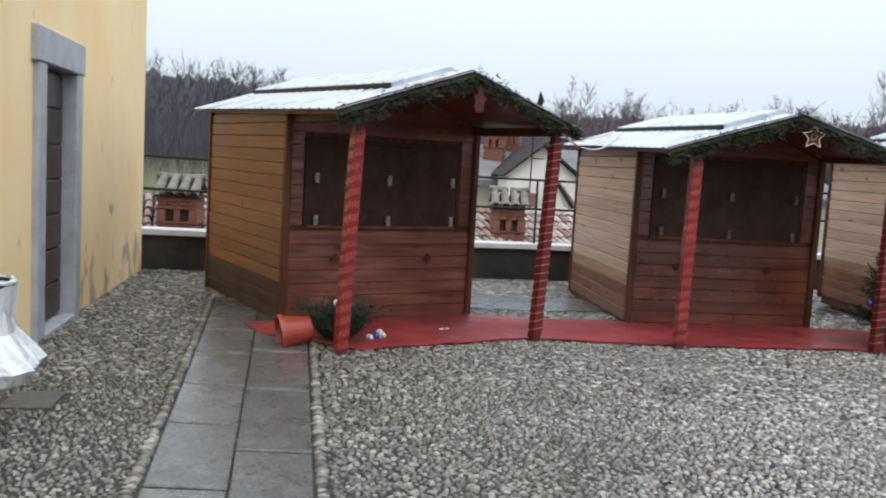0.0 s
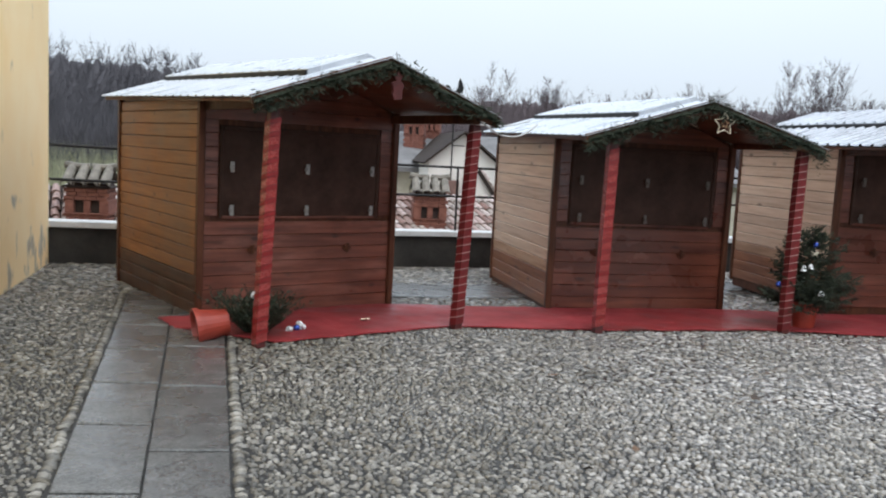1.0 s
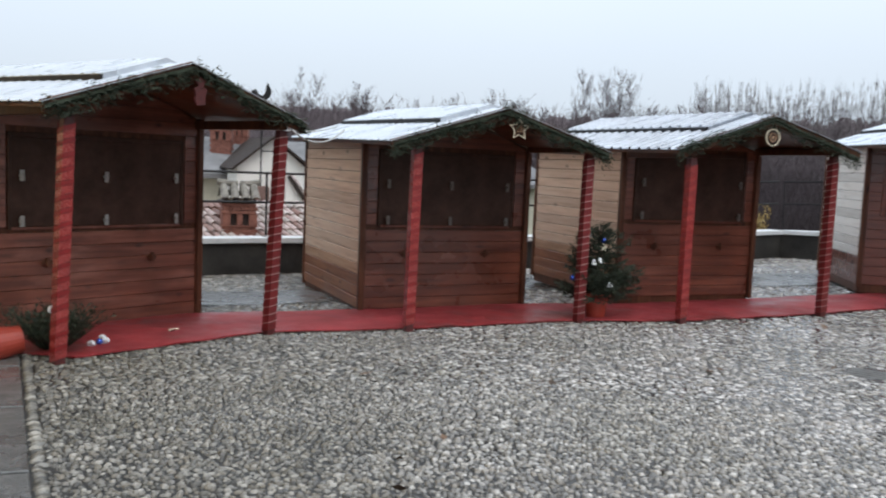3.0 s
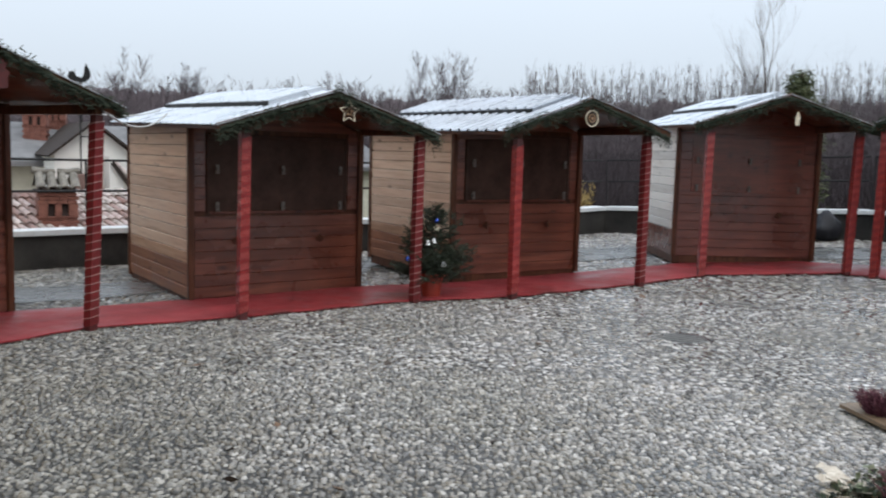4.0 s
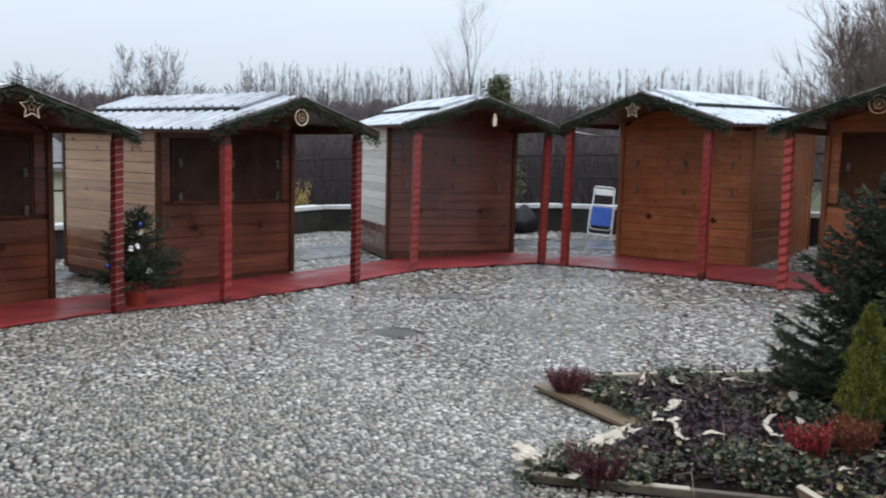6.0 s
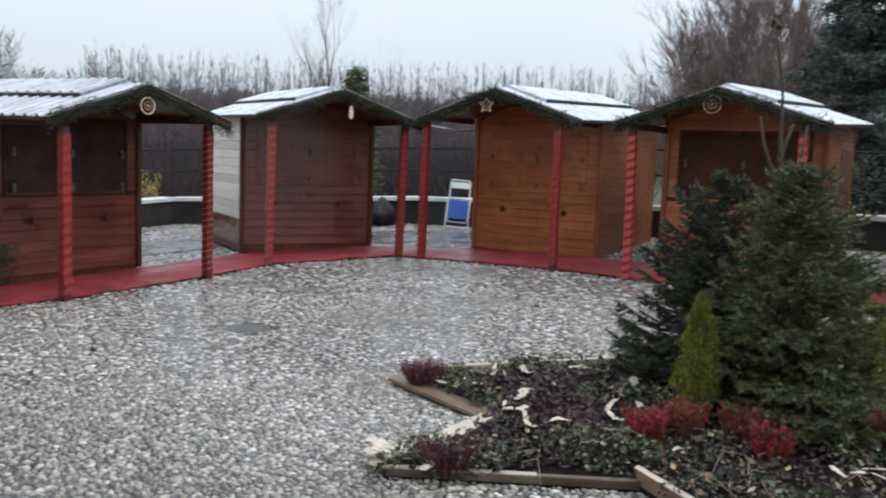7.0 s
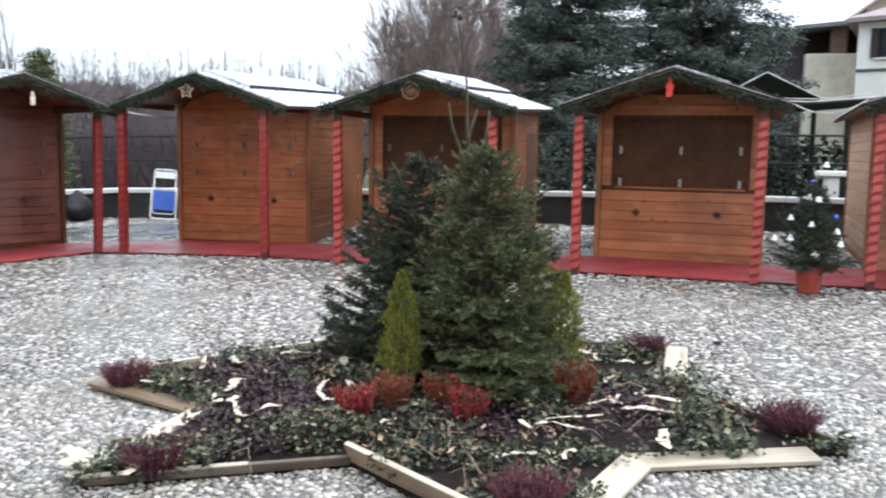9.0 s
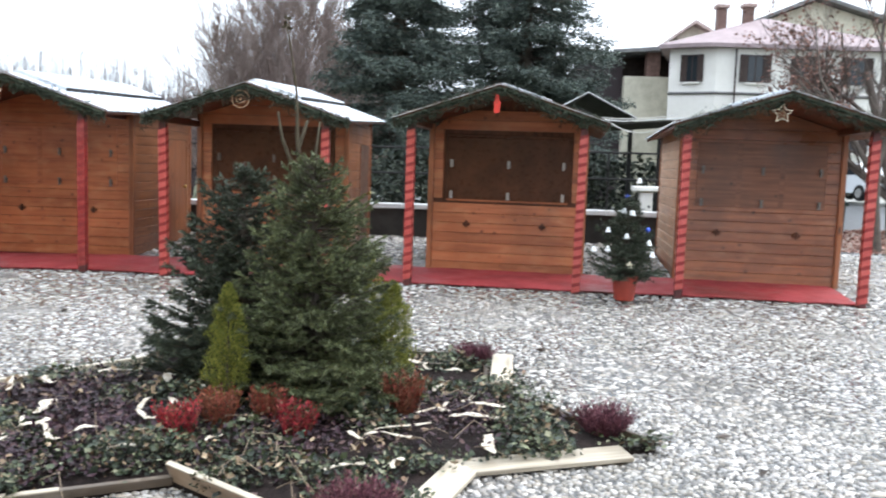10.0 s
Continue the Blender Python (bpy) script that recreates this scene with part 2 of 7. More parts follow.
M_brass = plain("worn_brass", (0.30, 0.19, 0.06), (0.48, 0.33, 0.12), 30, 0.35, 0.8)
M_ribbon = plain("red_ribbon", (0.20, 0.026, 0.024), (0.36, 0.055, 0.048), 14, 0.28, 0.0, 0.3, 0.004, coat=0.3)
M_ribbon_deep = plain("deep_red_ribbon", (0.15, 0.006, 0.006), (0.26, 0.013, 0.012), 14, 0.5, 0.0, 0.3, 0.004)
M_ribbon_dark = plain("dark_red_ribbon", (0.10, 0.008, 0.009), (0.20, 0.018, 0.018), 14, 0.35, 0.0, 0.3, 0.004)
# lighter red carries the sky's sheen on the last huts' ribbons
M_ribbon_sheen = plain("sheen_red_ribbon", (0.34, 0.045, 0.038), (0.52, 0.105, 0.088), 14, 0.3, 0.0, 0.3, 0.004)
M_post = plain("dark_post", (0.045, 0.010, 0.010), (0.105, 0.020, 0.018), 10, 0.5)
M_thread = plain("silver_thread", (0.34, 0.22, 0.20), (0.55, 0.42, 0.38), 30, 0.4, 0.3)
M_white_orn = plain("cream_painted_wood", (0.55, 0.46, 0.33), (0.75, 0.68, 0.52), 20, 0.5)
M_tan_orn = plain("tan_painted_wood", (0.22, 0.12, 0.065), (0.42, 0.27, 0.16), 20, 0.5)
M_red_orn = plain("red_lacquer", (0.5, 0.02, 0.015), (0.65, 0.04, 0.03), 20, 0.35)
M_terracotta = plain("terracotta_plastic", (0.26, 0.034, 0.021), (0.39, 0.055, 0.031), 6, 0.45)
M_green_cable = plain("pale_cable", (0.34, 0.33, 0.30), (0.46, 0.45, 0.42), 10, 0.4)
M_garland = plain("fir_garland", (0.013, 0.018, 0.012), (0.045, 0.054, 0.034), 20, 0.85)
M_iron = plain("black_iron", (0.010, 0.010, 0.011), (0.03, 0.028, 0.027), 30, 0.5, 0.3)
M_wall_dark = plain("damp_dark_render", (0.016, 0.015, 0.014), (0.05, 0.047, 0.042), 2.5, 0.7, 0, 0.5, 0.01, world=True)
M_coping = plain("pale_coping_stone", (0.48, 0.49, 0.49), (0.66, 0.67, 0.67), 5, 0.4, 0, 0.2, 0.004, world=True)
M_grey_stone = plain("grey_door_stone", (0.30, 0.31, 0.32), (0.46, 0.47, 0.48), 6, 0.6, 0, 0.25, 0.004, world=True)
M_door = wood("old_brown_door", (0.03, 0.018, 0.015), (0.07, 0.042, 0.036), (0.13, 0.085, 0.075), along=1)


def roof_sheet(name="wet_roof_sheet", lo=(0.36, 0.40, 0.45), hi=(0.60, 0.64, 0.69)):
    m, t, s = material(name)
    v = coords(t, world=True)
    n = noise_tex(t, v, 2.5, 5)
    n2 = noise_tex(t, v, 25, 3)
    c = ramp(t, n, [(0.3, lo), (0.7, hi)])
    t.links.new(mixed(t, 0.2, c, ramp(t, n2, [(0.3, (0.4, 0.4, 0.4)), (0.7, (0.8, 0.8, 0.8))])), s.inputs["Base Color"])
    s.inputs["Metallic"].default_value = 0.35
    t.links.new(ramp(t, n, [(0.3, (0.22,) * 3), (0.7, (0.38,) * 3)]), s.inputs["Roughness"])
    bump(t, s, n2, 0.08, 0.002)
    return m


M_roof = roof_sheet()
M_roof_grey = roof_sheet("wet_grey_roof_sheet", (0.14, 0.16, 0.19), (0.36, 0.40, 0.46))


for m_ in (M_hatch_dark, M_hatch_warm):
    m_.node_tree.nodes["Principled BSDF"].inputs["Specular IOR Level"].default_value = 0.14


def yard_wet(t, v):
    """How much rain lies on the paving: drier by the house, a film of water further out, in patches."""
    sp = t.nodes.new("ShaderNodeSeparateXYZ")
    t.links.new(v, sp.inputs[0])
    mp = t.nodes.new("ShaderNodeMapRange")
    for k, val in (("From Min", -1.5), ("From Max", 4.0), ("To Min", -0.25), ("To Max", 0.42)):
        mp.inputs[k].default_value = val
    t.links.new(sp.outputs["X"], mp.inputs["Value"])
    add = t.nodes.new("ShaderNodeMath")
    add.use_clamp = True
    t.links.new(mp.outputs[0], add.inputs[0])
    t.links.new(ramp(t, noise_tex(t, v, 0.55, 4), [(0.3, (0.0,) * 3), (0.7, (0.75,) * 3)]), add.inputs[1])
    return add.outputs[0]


def pebble_mat(name, soil=False):
    m, t, s = material(name)
    v = coords(t, world=True)
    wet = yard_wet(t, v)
    if soil:
        n = noise_tex(t, v, 40, 4)
        c = ramp(t, n, [(0.3, (0.008, 0.0075, 0.007)), (0.7, (0.030, 0.028, 0.025))])
        far_joint = ramp(t, n, [(0.3, (0.055, 0.054, 0.052)), (0.7, (0.115, 0.113, 0.11))])
        sx = t.nodes.new("ShaderNodeSeparateXYZ")              # near joints darkened for shade between stones, far ones paled for wet sheen
        t.links.new(v, sx.inputs[0])
        out = t.nodes.new("ShaderNodeMapRange")
        for k, val in (("From Min", 1.5), ("From Max", 5.0)):
            out.inputs[k].default_value = val
        t.links.new(sx.outputs["X"], out.inputs["Value"])
        c = mixed(t, out.outputs[0], c, far_joint)
        t.links.new(c, s.inputs["Base Color"])
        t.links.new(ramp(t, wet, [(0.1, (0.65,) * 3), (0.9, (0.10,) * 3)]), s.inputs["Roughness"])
        bump(t, s, n, 0.15, 0.005)
        return m
    r = random_value(t, True)
    c = ramp(t, r, [(0.0, (0.075, 0.072, 0.068)), (0.16, (0.125, 0.122, 0.119)), (0.32, (0.18, 0.162, 0.135)), (0.48, (0.21, 0.208, 0.204)), (0.62, (0.262, 0.236, 0.198)), (0.76, (0.30, 0.295, 0.288)), (0.90, (0.40, 0.385, 0.36)), (1.0, (0.54, 0.525, 0.505))])
    n = noise_tex(t, v, 60, 3)
    c = mixed(t, 1.0, c, ramp(t, n, [(0.25, (0.8, 0.79, 0.77)), (0.75, (1.17, 1.15, 1.11))]), "MULTIPLY")
    moss = noise_tex(t, v, 0.8, 4)
    c = mixed(t, 1.0, c, ramp(t, moss, [(0.35, (0.80, 0.79, 0.74)), (0.65, (1.12,) * 3)]), "MULTIPLY")
    sp = t.nodes.new("ShaderNodeSeparateXYZ")                  # house-side shade and outer glare put into the stone tones along x
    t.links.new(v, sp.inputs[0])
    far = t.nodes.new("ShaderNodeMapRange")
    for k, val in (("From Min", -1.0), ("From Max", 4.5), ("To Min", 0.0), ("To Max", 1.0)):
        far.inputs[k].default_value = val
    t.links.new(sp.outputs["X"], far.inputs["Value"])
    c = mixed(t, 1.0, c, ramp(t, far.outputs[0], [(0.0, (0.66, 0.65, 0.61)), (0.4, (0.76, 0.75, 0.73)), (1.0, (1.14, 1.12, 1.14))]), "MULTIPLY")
    t.links.new(c, s.inputs["Base Color"])
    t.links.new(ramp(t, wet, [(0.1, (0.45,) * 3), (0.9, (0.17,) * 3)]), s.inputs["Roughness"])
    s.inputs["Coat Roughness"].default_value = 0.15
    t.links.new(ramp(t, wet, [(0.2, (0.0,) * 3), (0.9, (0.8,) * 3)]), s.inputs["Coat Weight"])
    bump(t, s, n, 0.15, 0.002)
    return m


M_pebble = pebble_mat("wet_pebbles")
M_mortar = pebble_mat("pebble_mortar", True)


def slab_mat():
    m, t, s = material("wet_granite_slab")
    v = coords(t, world=True)
    n, n2 = noise_tex(t, v, 7.0, 9, 0.74), noise_tex(t, v, 60, 4, 0.7)
    c = ramp(t, n, [(0.30, (0.026, 0.026, 0.023)), (0.5, (0.085, 0.084, 0.078)), (0.66, (0.17, 0.168, 0.158))])
    c = mixed(t, 0.5, c, ramp(t, n2, [(0.38, (0.018, 0.018, 0.016)), (0.62, (0.215, 0.213, 0.203))]))
    c = mixed(t, 1.0, c, ramp(t, random_value(t), [(0, (0.85,) * 3), (1, (1.12,) * 3)]), "MULTIPLY")
    t.links.new(c, s.inputs["Base Color"])
    wet = noise_tex(t, v, 2.2, 4, 0.6)
    t.links.new(ramp(t, wet, [(0.38, (0.14,) * 3), (0.62, (0.40,) * 3)]), s.inputs["Roughness"])
    s.inputs["Coat Weight"].default_value = 0.3
    s.inputs["Coat Roughness"].default_value = 0.2
    bump(t, s, n, 0.7, 0.010)
    return m


M_slab = slab_mat()


def yellow_mat():
    m, t, s = material("ochre_render")
    v = coords(t, world=True)
    n = noise_tex(t, v, 1.1, 5)
    c = ramp(t, n, [(0.3, (0.93, 0.65, 0.31)), (0.7, (0.96, 0.74, 0.43))])
    # fallen patches and streaks near the foot of the wall
    sp = t.nodes.new("ShaderNodeSeparateXYZ")
    t.links.new(v, sp.inputs[0])
    streak = noise_tex(t, coords(t, (2.1, 2.1, 1.25), world=True), 1.7, 4, 0.48)
    mp = t.nodes.new("ShaderNodeMapRange")
    mp.inputs["From Min"].default_value, mp.inputs["From Max"].default_value = -0.1, 1.25
    mp.inputs["To Min"].default_value, mp.inputs["To Max"].default_value = 0.53, 0.31
    t.links.new(sp.outputs["Z"], mp.inputs["Value"])
    less = t.nodes.new("ShaderNodeMath")
    less.operation = "SUBTRACT"
    t.links.new(mp.outputs[0], less.inputs[0])
    t.links.new(streak, less.inputs[1])
    patch = ramp(t, less.outputs[0], [(0.0, (0.0,) * 3), (0.08, (0.85,) * 3)])
    grey = ramp(t, noise_tex(t, v, 9, 3), [(0.3, (0.30, 0.26, 0.20)), (0.7, (0.46, 0.42, 0.35))])
    c = mixed(t, patch, c, grey)
    t.links.new(c, s.inputs["Base Color"])
    s.inputs["Roughness"].default_value = 0.85
    h = mixed(t, patch, (0.6, 0.6, 0.6), (0.2, 0.2, 0.2))
    h2 = mixed(t, 0.3, h, noise_tex(t, v, 30, 4, out="Color"))
    bump(t, s, h2, 0.4, 0.01)
    return m


M_yellow = yellow_mat()

# ---- the yard: paving bed, parapet, surroundings ----
EDGE = [(-3.7, 11.55), (2.0, 12.95), (12.3, 13.7), (14.7, 9.3), (14.95, 0.9), (14.4, -6.0), (13.5, -14.0)]
REAR = [(-1.2, -14.0), (-2.05, -0.5)]


def ray_edge(cx, cy, a, poly):
    """How far the outline lies from a point in a direction."""
    dx, dy, best = math.cos(a), math.sin(a), 60.0
    for (x0, y0), (x1, y1) in zip(poly, poly[1:] + poly[:1]):
        ex, ey = x1 - x0, y1 - y0
        den = dx * ey - dy * ex
        if abs(den) < 1e-9:
            continue
        s = ((x0 - cx) * ey - (y0 - cy) * ex) / den
        u = ((x0 - cx) * dy - (y0 - cy) * dx) / den
        if s > 0 and -1e-6 <= u <= 1 + 1e-6:
            best = min(best, s)
    return best


YARD = EDGE + REAR
CX, CY = 5.0, 3.0


def build_yard():
    na, nr = 160, 40
    vs, fs = [(CX, CY, gz(CX, CY))], []
    for i in range(na):
        a = 2 * math.pi * i / na
        far = ray_edge(CX, CY, a, YARD) + 0.28
        for j in range(1, nr + 1):
            x, y = CX + math.cos(a) * far * j / nr, CY + math.sin(a) * far * j / nr
            vs.append((x, y, gz(x, y)))
        x, y = vs[-1][:2]
        vs.append((x, y, -6.0))
    k = nr + 1
    for i in range(na):
        p, q = 1 + i * k, 1 + ((i + 1) % na) * k
        fs.append((0, p, q))
        fs.extend((p + j, p + j + 1, q + j + 1, q + j) for j in range(nr))
    sh = Shape()
    sh.add(vs, fs)
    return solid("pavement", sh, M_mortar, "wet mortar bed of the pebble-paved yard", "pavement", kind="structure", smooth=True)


yard = build_yard()


def inside(x, y, poly):
    c = np.zeros(np.shape(x), bool)
    for (x0, y0), (x1, y1) in zip(poly, poly[1:] + poly[:1]):
        cross = ((y0 > y) != (y1 > y)) & (x < (x1 - x0) * (y - y0) / (y1 - y0 + 1e-12) + x0)
        c ^= cross
    return c


# parapet with coping and iron railing
def build_parapet():
    par = thing("parapet", "low dark rendered parapet with pale stone coping round the yard", "parapet", kind="structure")
    rail = thing("railing", "black iron railing with two bars on the parapet", "railing")
    body = Shape()
    cop = []
    for (x0, y0), (x1, y1) in zip(EDGE[:-1], EDGE[1:-1]):
        L = math.hypot(x1 - x0, y1 - y0)
        th = math.atan2(y1 - y0, x1 - x0)
        n = max(1, round(L / 1.6))
        for i in range(n):
            xa, ya = x0 + (x1 - x0) * i / n, y0 + (y1 - y0) * i / n
            xb, yb = x0 + (x1 - x0) * (i + 1) / n, y0 + (y1 - y0) * (i + 1) / n
            za, zb = gz(xa, ya), gz(xb, yb)
            d = L / n
            tilt = math.atan2(zb - za, d)
            m = Matrix.Translation((xa, ya, za)) @ Matrix.Rotation(th, 4, "Z") @ Matrix.Rotation(-tilt, 4, "Y")
            body.box(0, 0, -0.4, d + 0.01, 0.24, 0.47, 0, m)
            s = Shape()
            s.box(0.002, -0.05, 0.472, d - 0.004, 0.29, 0.555, 0.008)
            part("coping_stone", s, M_coping, par, m=m)
            if i % 1 == 0:
                s = Shape()
                s.tube([(0, 0.12, 0.553), (0, 0.12, 1.53)], [0.016, 0.016], 6)
                part("post", s, M_iron, rail, m=m)
            for h in (1.08, 1.52):
                s = Shape()
                s.tube([(0, 0.12, h), (d, 0.12, h)], [0.02, 0.02], 6)
                part("rail", s, M_iron, rail, m=m)
    part("wall_body", body, M_wall_dark, par)


build_parapet()

# ochre building with its door
WALL_P, WALL_D = Vector((-2.89, 6.87, 0)), Vector((-0.1227, 0.9924, 0))


def build_house_wall():
    m = Matrix.Translation(WALL_P) @ Matrix.Rotation(math.atan2(WALL_D.y, WALL_D.x), 4, "Z")
    # along x of this frame runs the wall; the yard lies at negative y
    b = Shape()
    # unseen upper wall, raised to 9.2 m to shade the yard beside it
    for x0, x1, z0, z1 in ((-2.9, -0.02, -0.6, 9.2), (1.14, 4.66, -0.6, 9.2), (-0.02, 1.14, 2.25, 9.2), (-0.02, 1.14, -0.6, -0.11)):
        b.box(x0, 0, z0, x1, 0.45, z1)
    b.box(-2.9, 0.45, -0.6, 4.66, 7.0, 9.2)
    solid("wall_west", b, M_yellow, "ochre yellow rendered house wall, flaking near the ground", "wall", m, kind="structure")
    d = thing("door_1", "brown panelled wooden door in a grey stone surround", "door", m, kind="structure")
    for x0, x1, z0, z1, nm in ((-0.12, 0.09, -0.10, 2.15, "jamb"), (1.03, 1.22, -0.10, 2.15, "jamb"), (-0.17, 1.25, 2.153, 2.43, "lintel"), (0.095, 1.025, -0.12, 0.0, "threshold")):
        s = Shape()
        s.box(x0, -0.06 if nm == "lintel" else -0.05, z0, x1, 0.22 if nm != "threshold" else 0.42, z1, 0.012)
        part(nm, s, M_grey_stone, d)
    s = Shape()
    s.box(0.093, 0.11, 0.003, 1.027, 0.16, 2.149)
    leaf = part("leaf", s, M_door, d)
    n = 7
    for i in range(n):
        z0 = 0.02 + i * 2.12 / n
        s = Shape()
        s.box(0.11, 0.072, z0, 1.01, 0.108, z0 + 2.12 / n - 0.014, 0.01)
        part("panel", s, M_door, leaf)


build_house_wall()

# slab path along the house and behind the huts
def slab(parent, quad, thick=0.05):
    (ax, ay), (bx, by), (cx, cy), (dx, dy) = quad
    ins, pts = 0.011, [Vector((*p, 0)) for p in quad]
    mid = sum(pts, Vector()) / 4
    vs = []
    for lift, pull in ((-thick, ins), (0.012, ins), (0.018, ins + 0.008)):
        for p in pts:
            q = p + (mid - p).normalized() * pull * 1.4
            vs.append((q.x - mid.x, q.y - mid.y, gz(q.x, q.y) + lift + R.uniform(-0.001, 0.001)))
    fs = [(0, 3, 2, 1), (8, 9, 10, 11)]
    for r in (0, 4):
        fs += [(r + i, r + (i + 1) % 4, r + 4 + (i + 1) % 4, r + 4 + i) for i in range(4)]
    s = Shape()
    s.add(vs, fs)
    part("slab", s, M_slab, parent, m=Matrix.Translation((mid.x, mid.y, 0)))


def lerp2(p, q, u):
    return (p[0] + (q[0] - p[0]) * u, p[1] + (q[1] - p[1]) * u)


PATH_L0, PATH_L1 = (-0.466, -0.5), (-2.05, 9.6)
PATH_M0, PATH_M1 = (-0.127, -0.5), (-1.57, 9.6)
PATH_R0, PATH_R1 = (0.19, -0.5), (-1.06, 9.6)


def build_paths():
    p = thing("slab_path", "two rows of worn wet granite slabs set in the pebbles", "path", kind="structure")
    left = (-0.5, 0.9, 1.9, 2.9, 3.91, 4.9, 5.78, 6.75, 7.7, 8.65, 9.6)
    right = (-0.5, 0.4, 1.4, 2.4, 3.4, 4.47, 5.72, 6.9, 8.1, 9.6)
    for a0, a1, b0, b1, cuts in ((PATH_L0, PATH_L1, PATH_M0, PATH_M1, left), (PATH_M0, PATH_M1, PATH_R0, PATH_R1, right)):
        for u0, u1 in zip(cuts, cuts[1:]):
            u0, u1 = (u0 + 0.5) / 10.1, (u1 + 0.5) / 10.1
            slab(p, (lerp2(a0, a1, u0), lerp2(b0, b1, u0), lerp2(b0, b1, u1), lerp2(a0, a1, u1)))
    q = thing("rear_slab_path", "wet grey slab path behind the wooden huts", "path", kind="structure")
    inner = [(-1.2, 9.75), (1.6, 9.75), (5.0, 10.6), (8.7, 10.0), (10.4, 9.9), (12.3, 7.6), (13.6, 5.0)]
    outer = [(-1.1, 10.8), (1.75, 10.9), (5.0, 11.9), (9.5, 11.5), (11.4, 11.0), (13.6, 8.6), (14.4, 5.2)]
    for i in range(len(inner) - 1):
        n = 3
        for k in range(n):
            a0, a1 = lerp2(inner[i], inner[i + 1], k / n), lerp2(inner[i], inner[i + 1], (k + 1) / n)
            b0, b1 = lerp2(outer[i], outer[i + 1], k / n), lerp2(outer[i], outer[i + 1], (k + 1) / n)
            slab(q, (a0, a1, b1, b0))
    return inner + outer[::-1]


REAR_PATH = build_paths()


# solid dark box added so the smoke holes look shaded
# far ground: a valley on one side, rising to road level on the other
def far_z(x, y):
    a = math.degrees(math.atan2(x, y))
    d = math.hypot(x, y)
    u = min(1, max(0, (a - 55) / 30)) if a > -60 else 0
    u = u * u * (3 - 2 * u)
    if y < -2 and x < 8:
        u = 1
    base = -4.6 * (1 - u) - 0.35 * u
    hill = 0.028 * max(0, d - 26) * u
    return base + min(hill, 6) + 0.004 * max(0, d - 60) * (1 - u) + (noise.noise(Vector((x / 30, y / 30, 0))) * 0.5 if d > 22 else 0)


def build_ground():
    vs, fs = [], []
    rs = [0, 8, 14, 18, 20, 22, 25, 28, 32, 36, 42, 48, 55, 65, 80, 100, 130, 170, 230, 320, 480, 800, 1500]
    na = 120
    for r in rs:
        for i in range(na):
            a = 2 * math.pi * i / na
            x, y = r * math.sin(a), r * math.cos(a)
            vs.append((x, y, far_z(x, y)))
    for j in range(len(rs) - 1):
        for i in range(na):
            p, q = j * na + i, j * na + (i + 1) % na
            fs.append((p, q, q + na, p + na))
    sh = Shape()
    sh.add(vs, fs)
    m = plain("winter_meadow", (0.045, 0.055, 0.025), (0.11, 0.115, 0.06), 0.25, 0.9, 0, 0.5, 0.05, world=True)
    solid("ground", sh, m, "dull green winter meadow falling away from the yard", "ground", kind="structure", smooth=True)


build_ground()

# ---- wooden market huts ----
PLANK = 0.128
EAVE_X = 1.21
TILT = [0.022, 0.022, 0.012, 0.02, 0.043, 0.05, 0.0, -0.01]      # rise of each roof towards its rear
RISE_OF = [0.405, 0.375, 0.375, 0.405, 0.405, 0.40, 0.395, 0.375]     # height of each gable
ROLL = [0.0, 0.0, 0.030, 0.0, 0.0, 0.0, 0.0, 0.0]                  # roofs that sit askew
# each canopy post: sideways shift of foot and head (first the one on the hut's own left), and added height
POSTS = [
    ((-0.070, 0.0, 0.0), (-0.085, 0.012, 0.0)), ((-0.025, 0.0, 0.0), (-0.035, -0.015, 0.0)), ((0.0, 0.0, -0.02), (0.0, 0.0, 0.09)), ((-0.02, 0.0, 0.0), (-0.05, -0.01, 0.02)),
    ((0.0, 0.02, 0.02), (0.035, 0.03, 0.0)), ((0.035, 0.01, 0.0), (0.03, 0.03, 0.05)), ((0.0, 0.0, 0.01), (0.02, 0.035, 0.01)), ((0.0, 0.0, 0.0), (-0.05, -0.04, 0.0)),
]
SIDE_DOORS = (4, 5)                                                 # huts with a door in the flank
HUTS = [
    # x, y, yaw, z, post gap, canopy depth, width, length, post height, ridge, post shift
    (-0.208, 8.692, 29.0, -0.119, 2.013, 1.369, 2.151, 2.45, 1.974, 2.493, 0.010),
    (3.488, 9.205, 3.91, -0.101, 1.988, 1.269, 2.099, 2.391, 1.889, 2.320, 0.071),
    (6.644, 8.975, 0.02, 0.030, 1.927, 1.288, 2.023, 2.320, 1.775, 2.284, 0.006),
    (10.401, 8.487, -29.84, 0.150, 1.986, 1.271, 2.108, 2.10, 1.878, 2.374, 0.007),
    (11.902, 5.384, -89.14, 0.177, 2.013, 1.302, 2.058, 2.45, 1.928, 2.415, -0.138),
    (11.705, 2.375, -90.40, 0.182, 1.935, 1.277, 2.020, 2.30, 1.846, 2.373, -0.061),
    (11.417, -0.747, -96.95, 0.200, 1.952, 1.237, 2.032, 2.363, 1.888, 2.392, -0.051),
    (11.145, -3.895, -96.42, 0.228, 2.025, 1.244, 1.984, 2.415, 1.929, 2.367, -0.059),
]
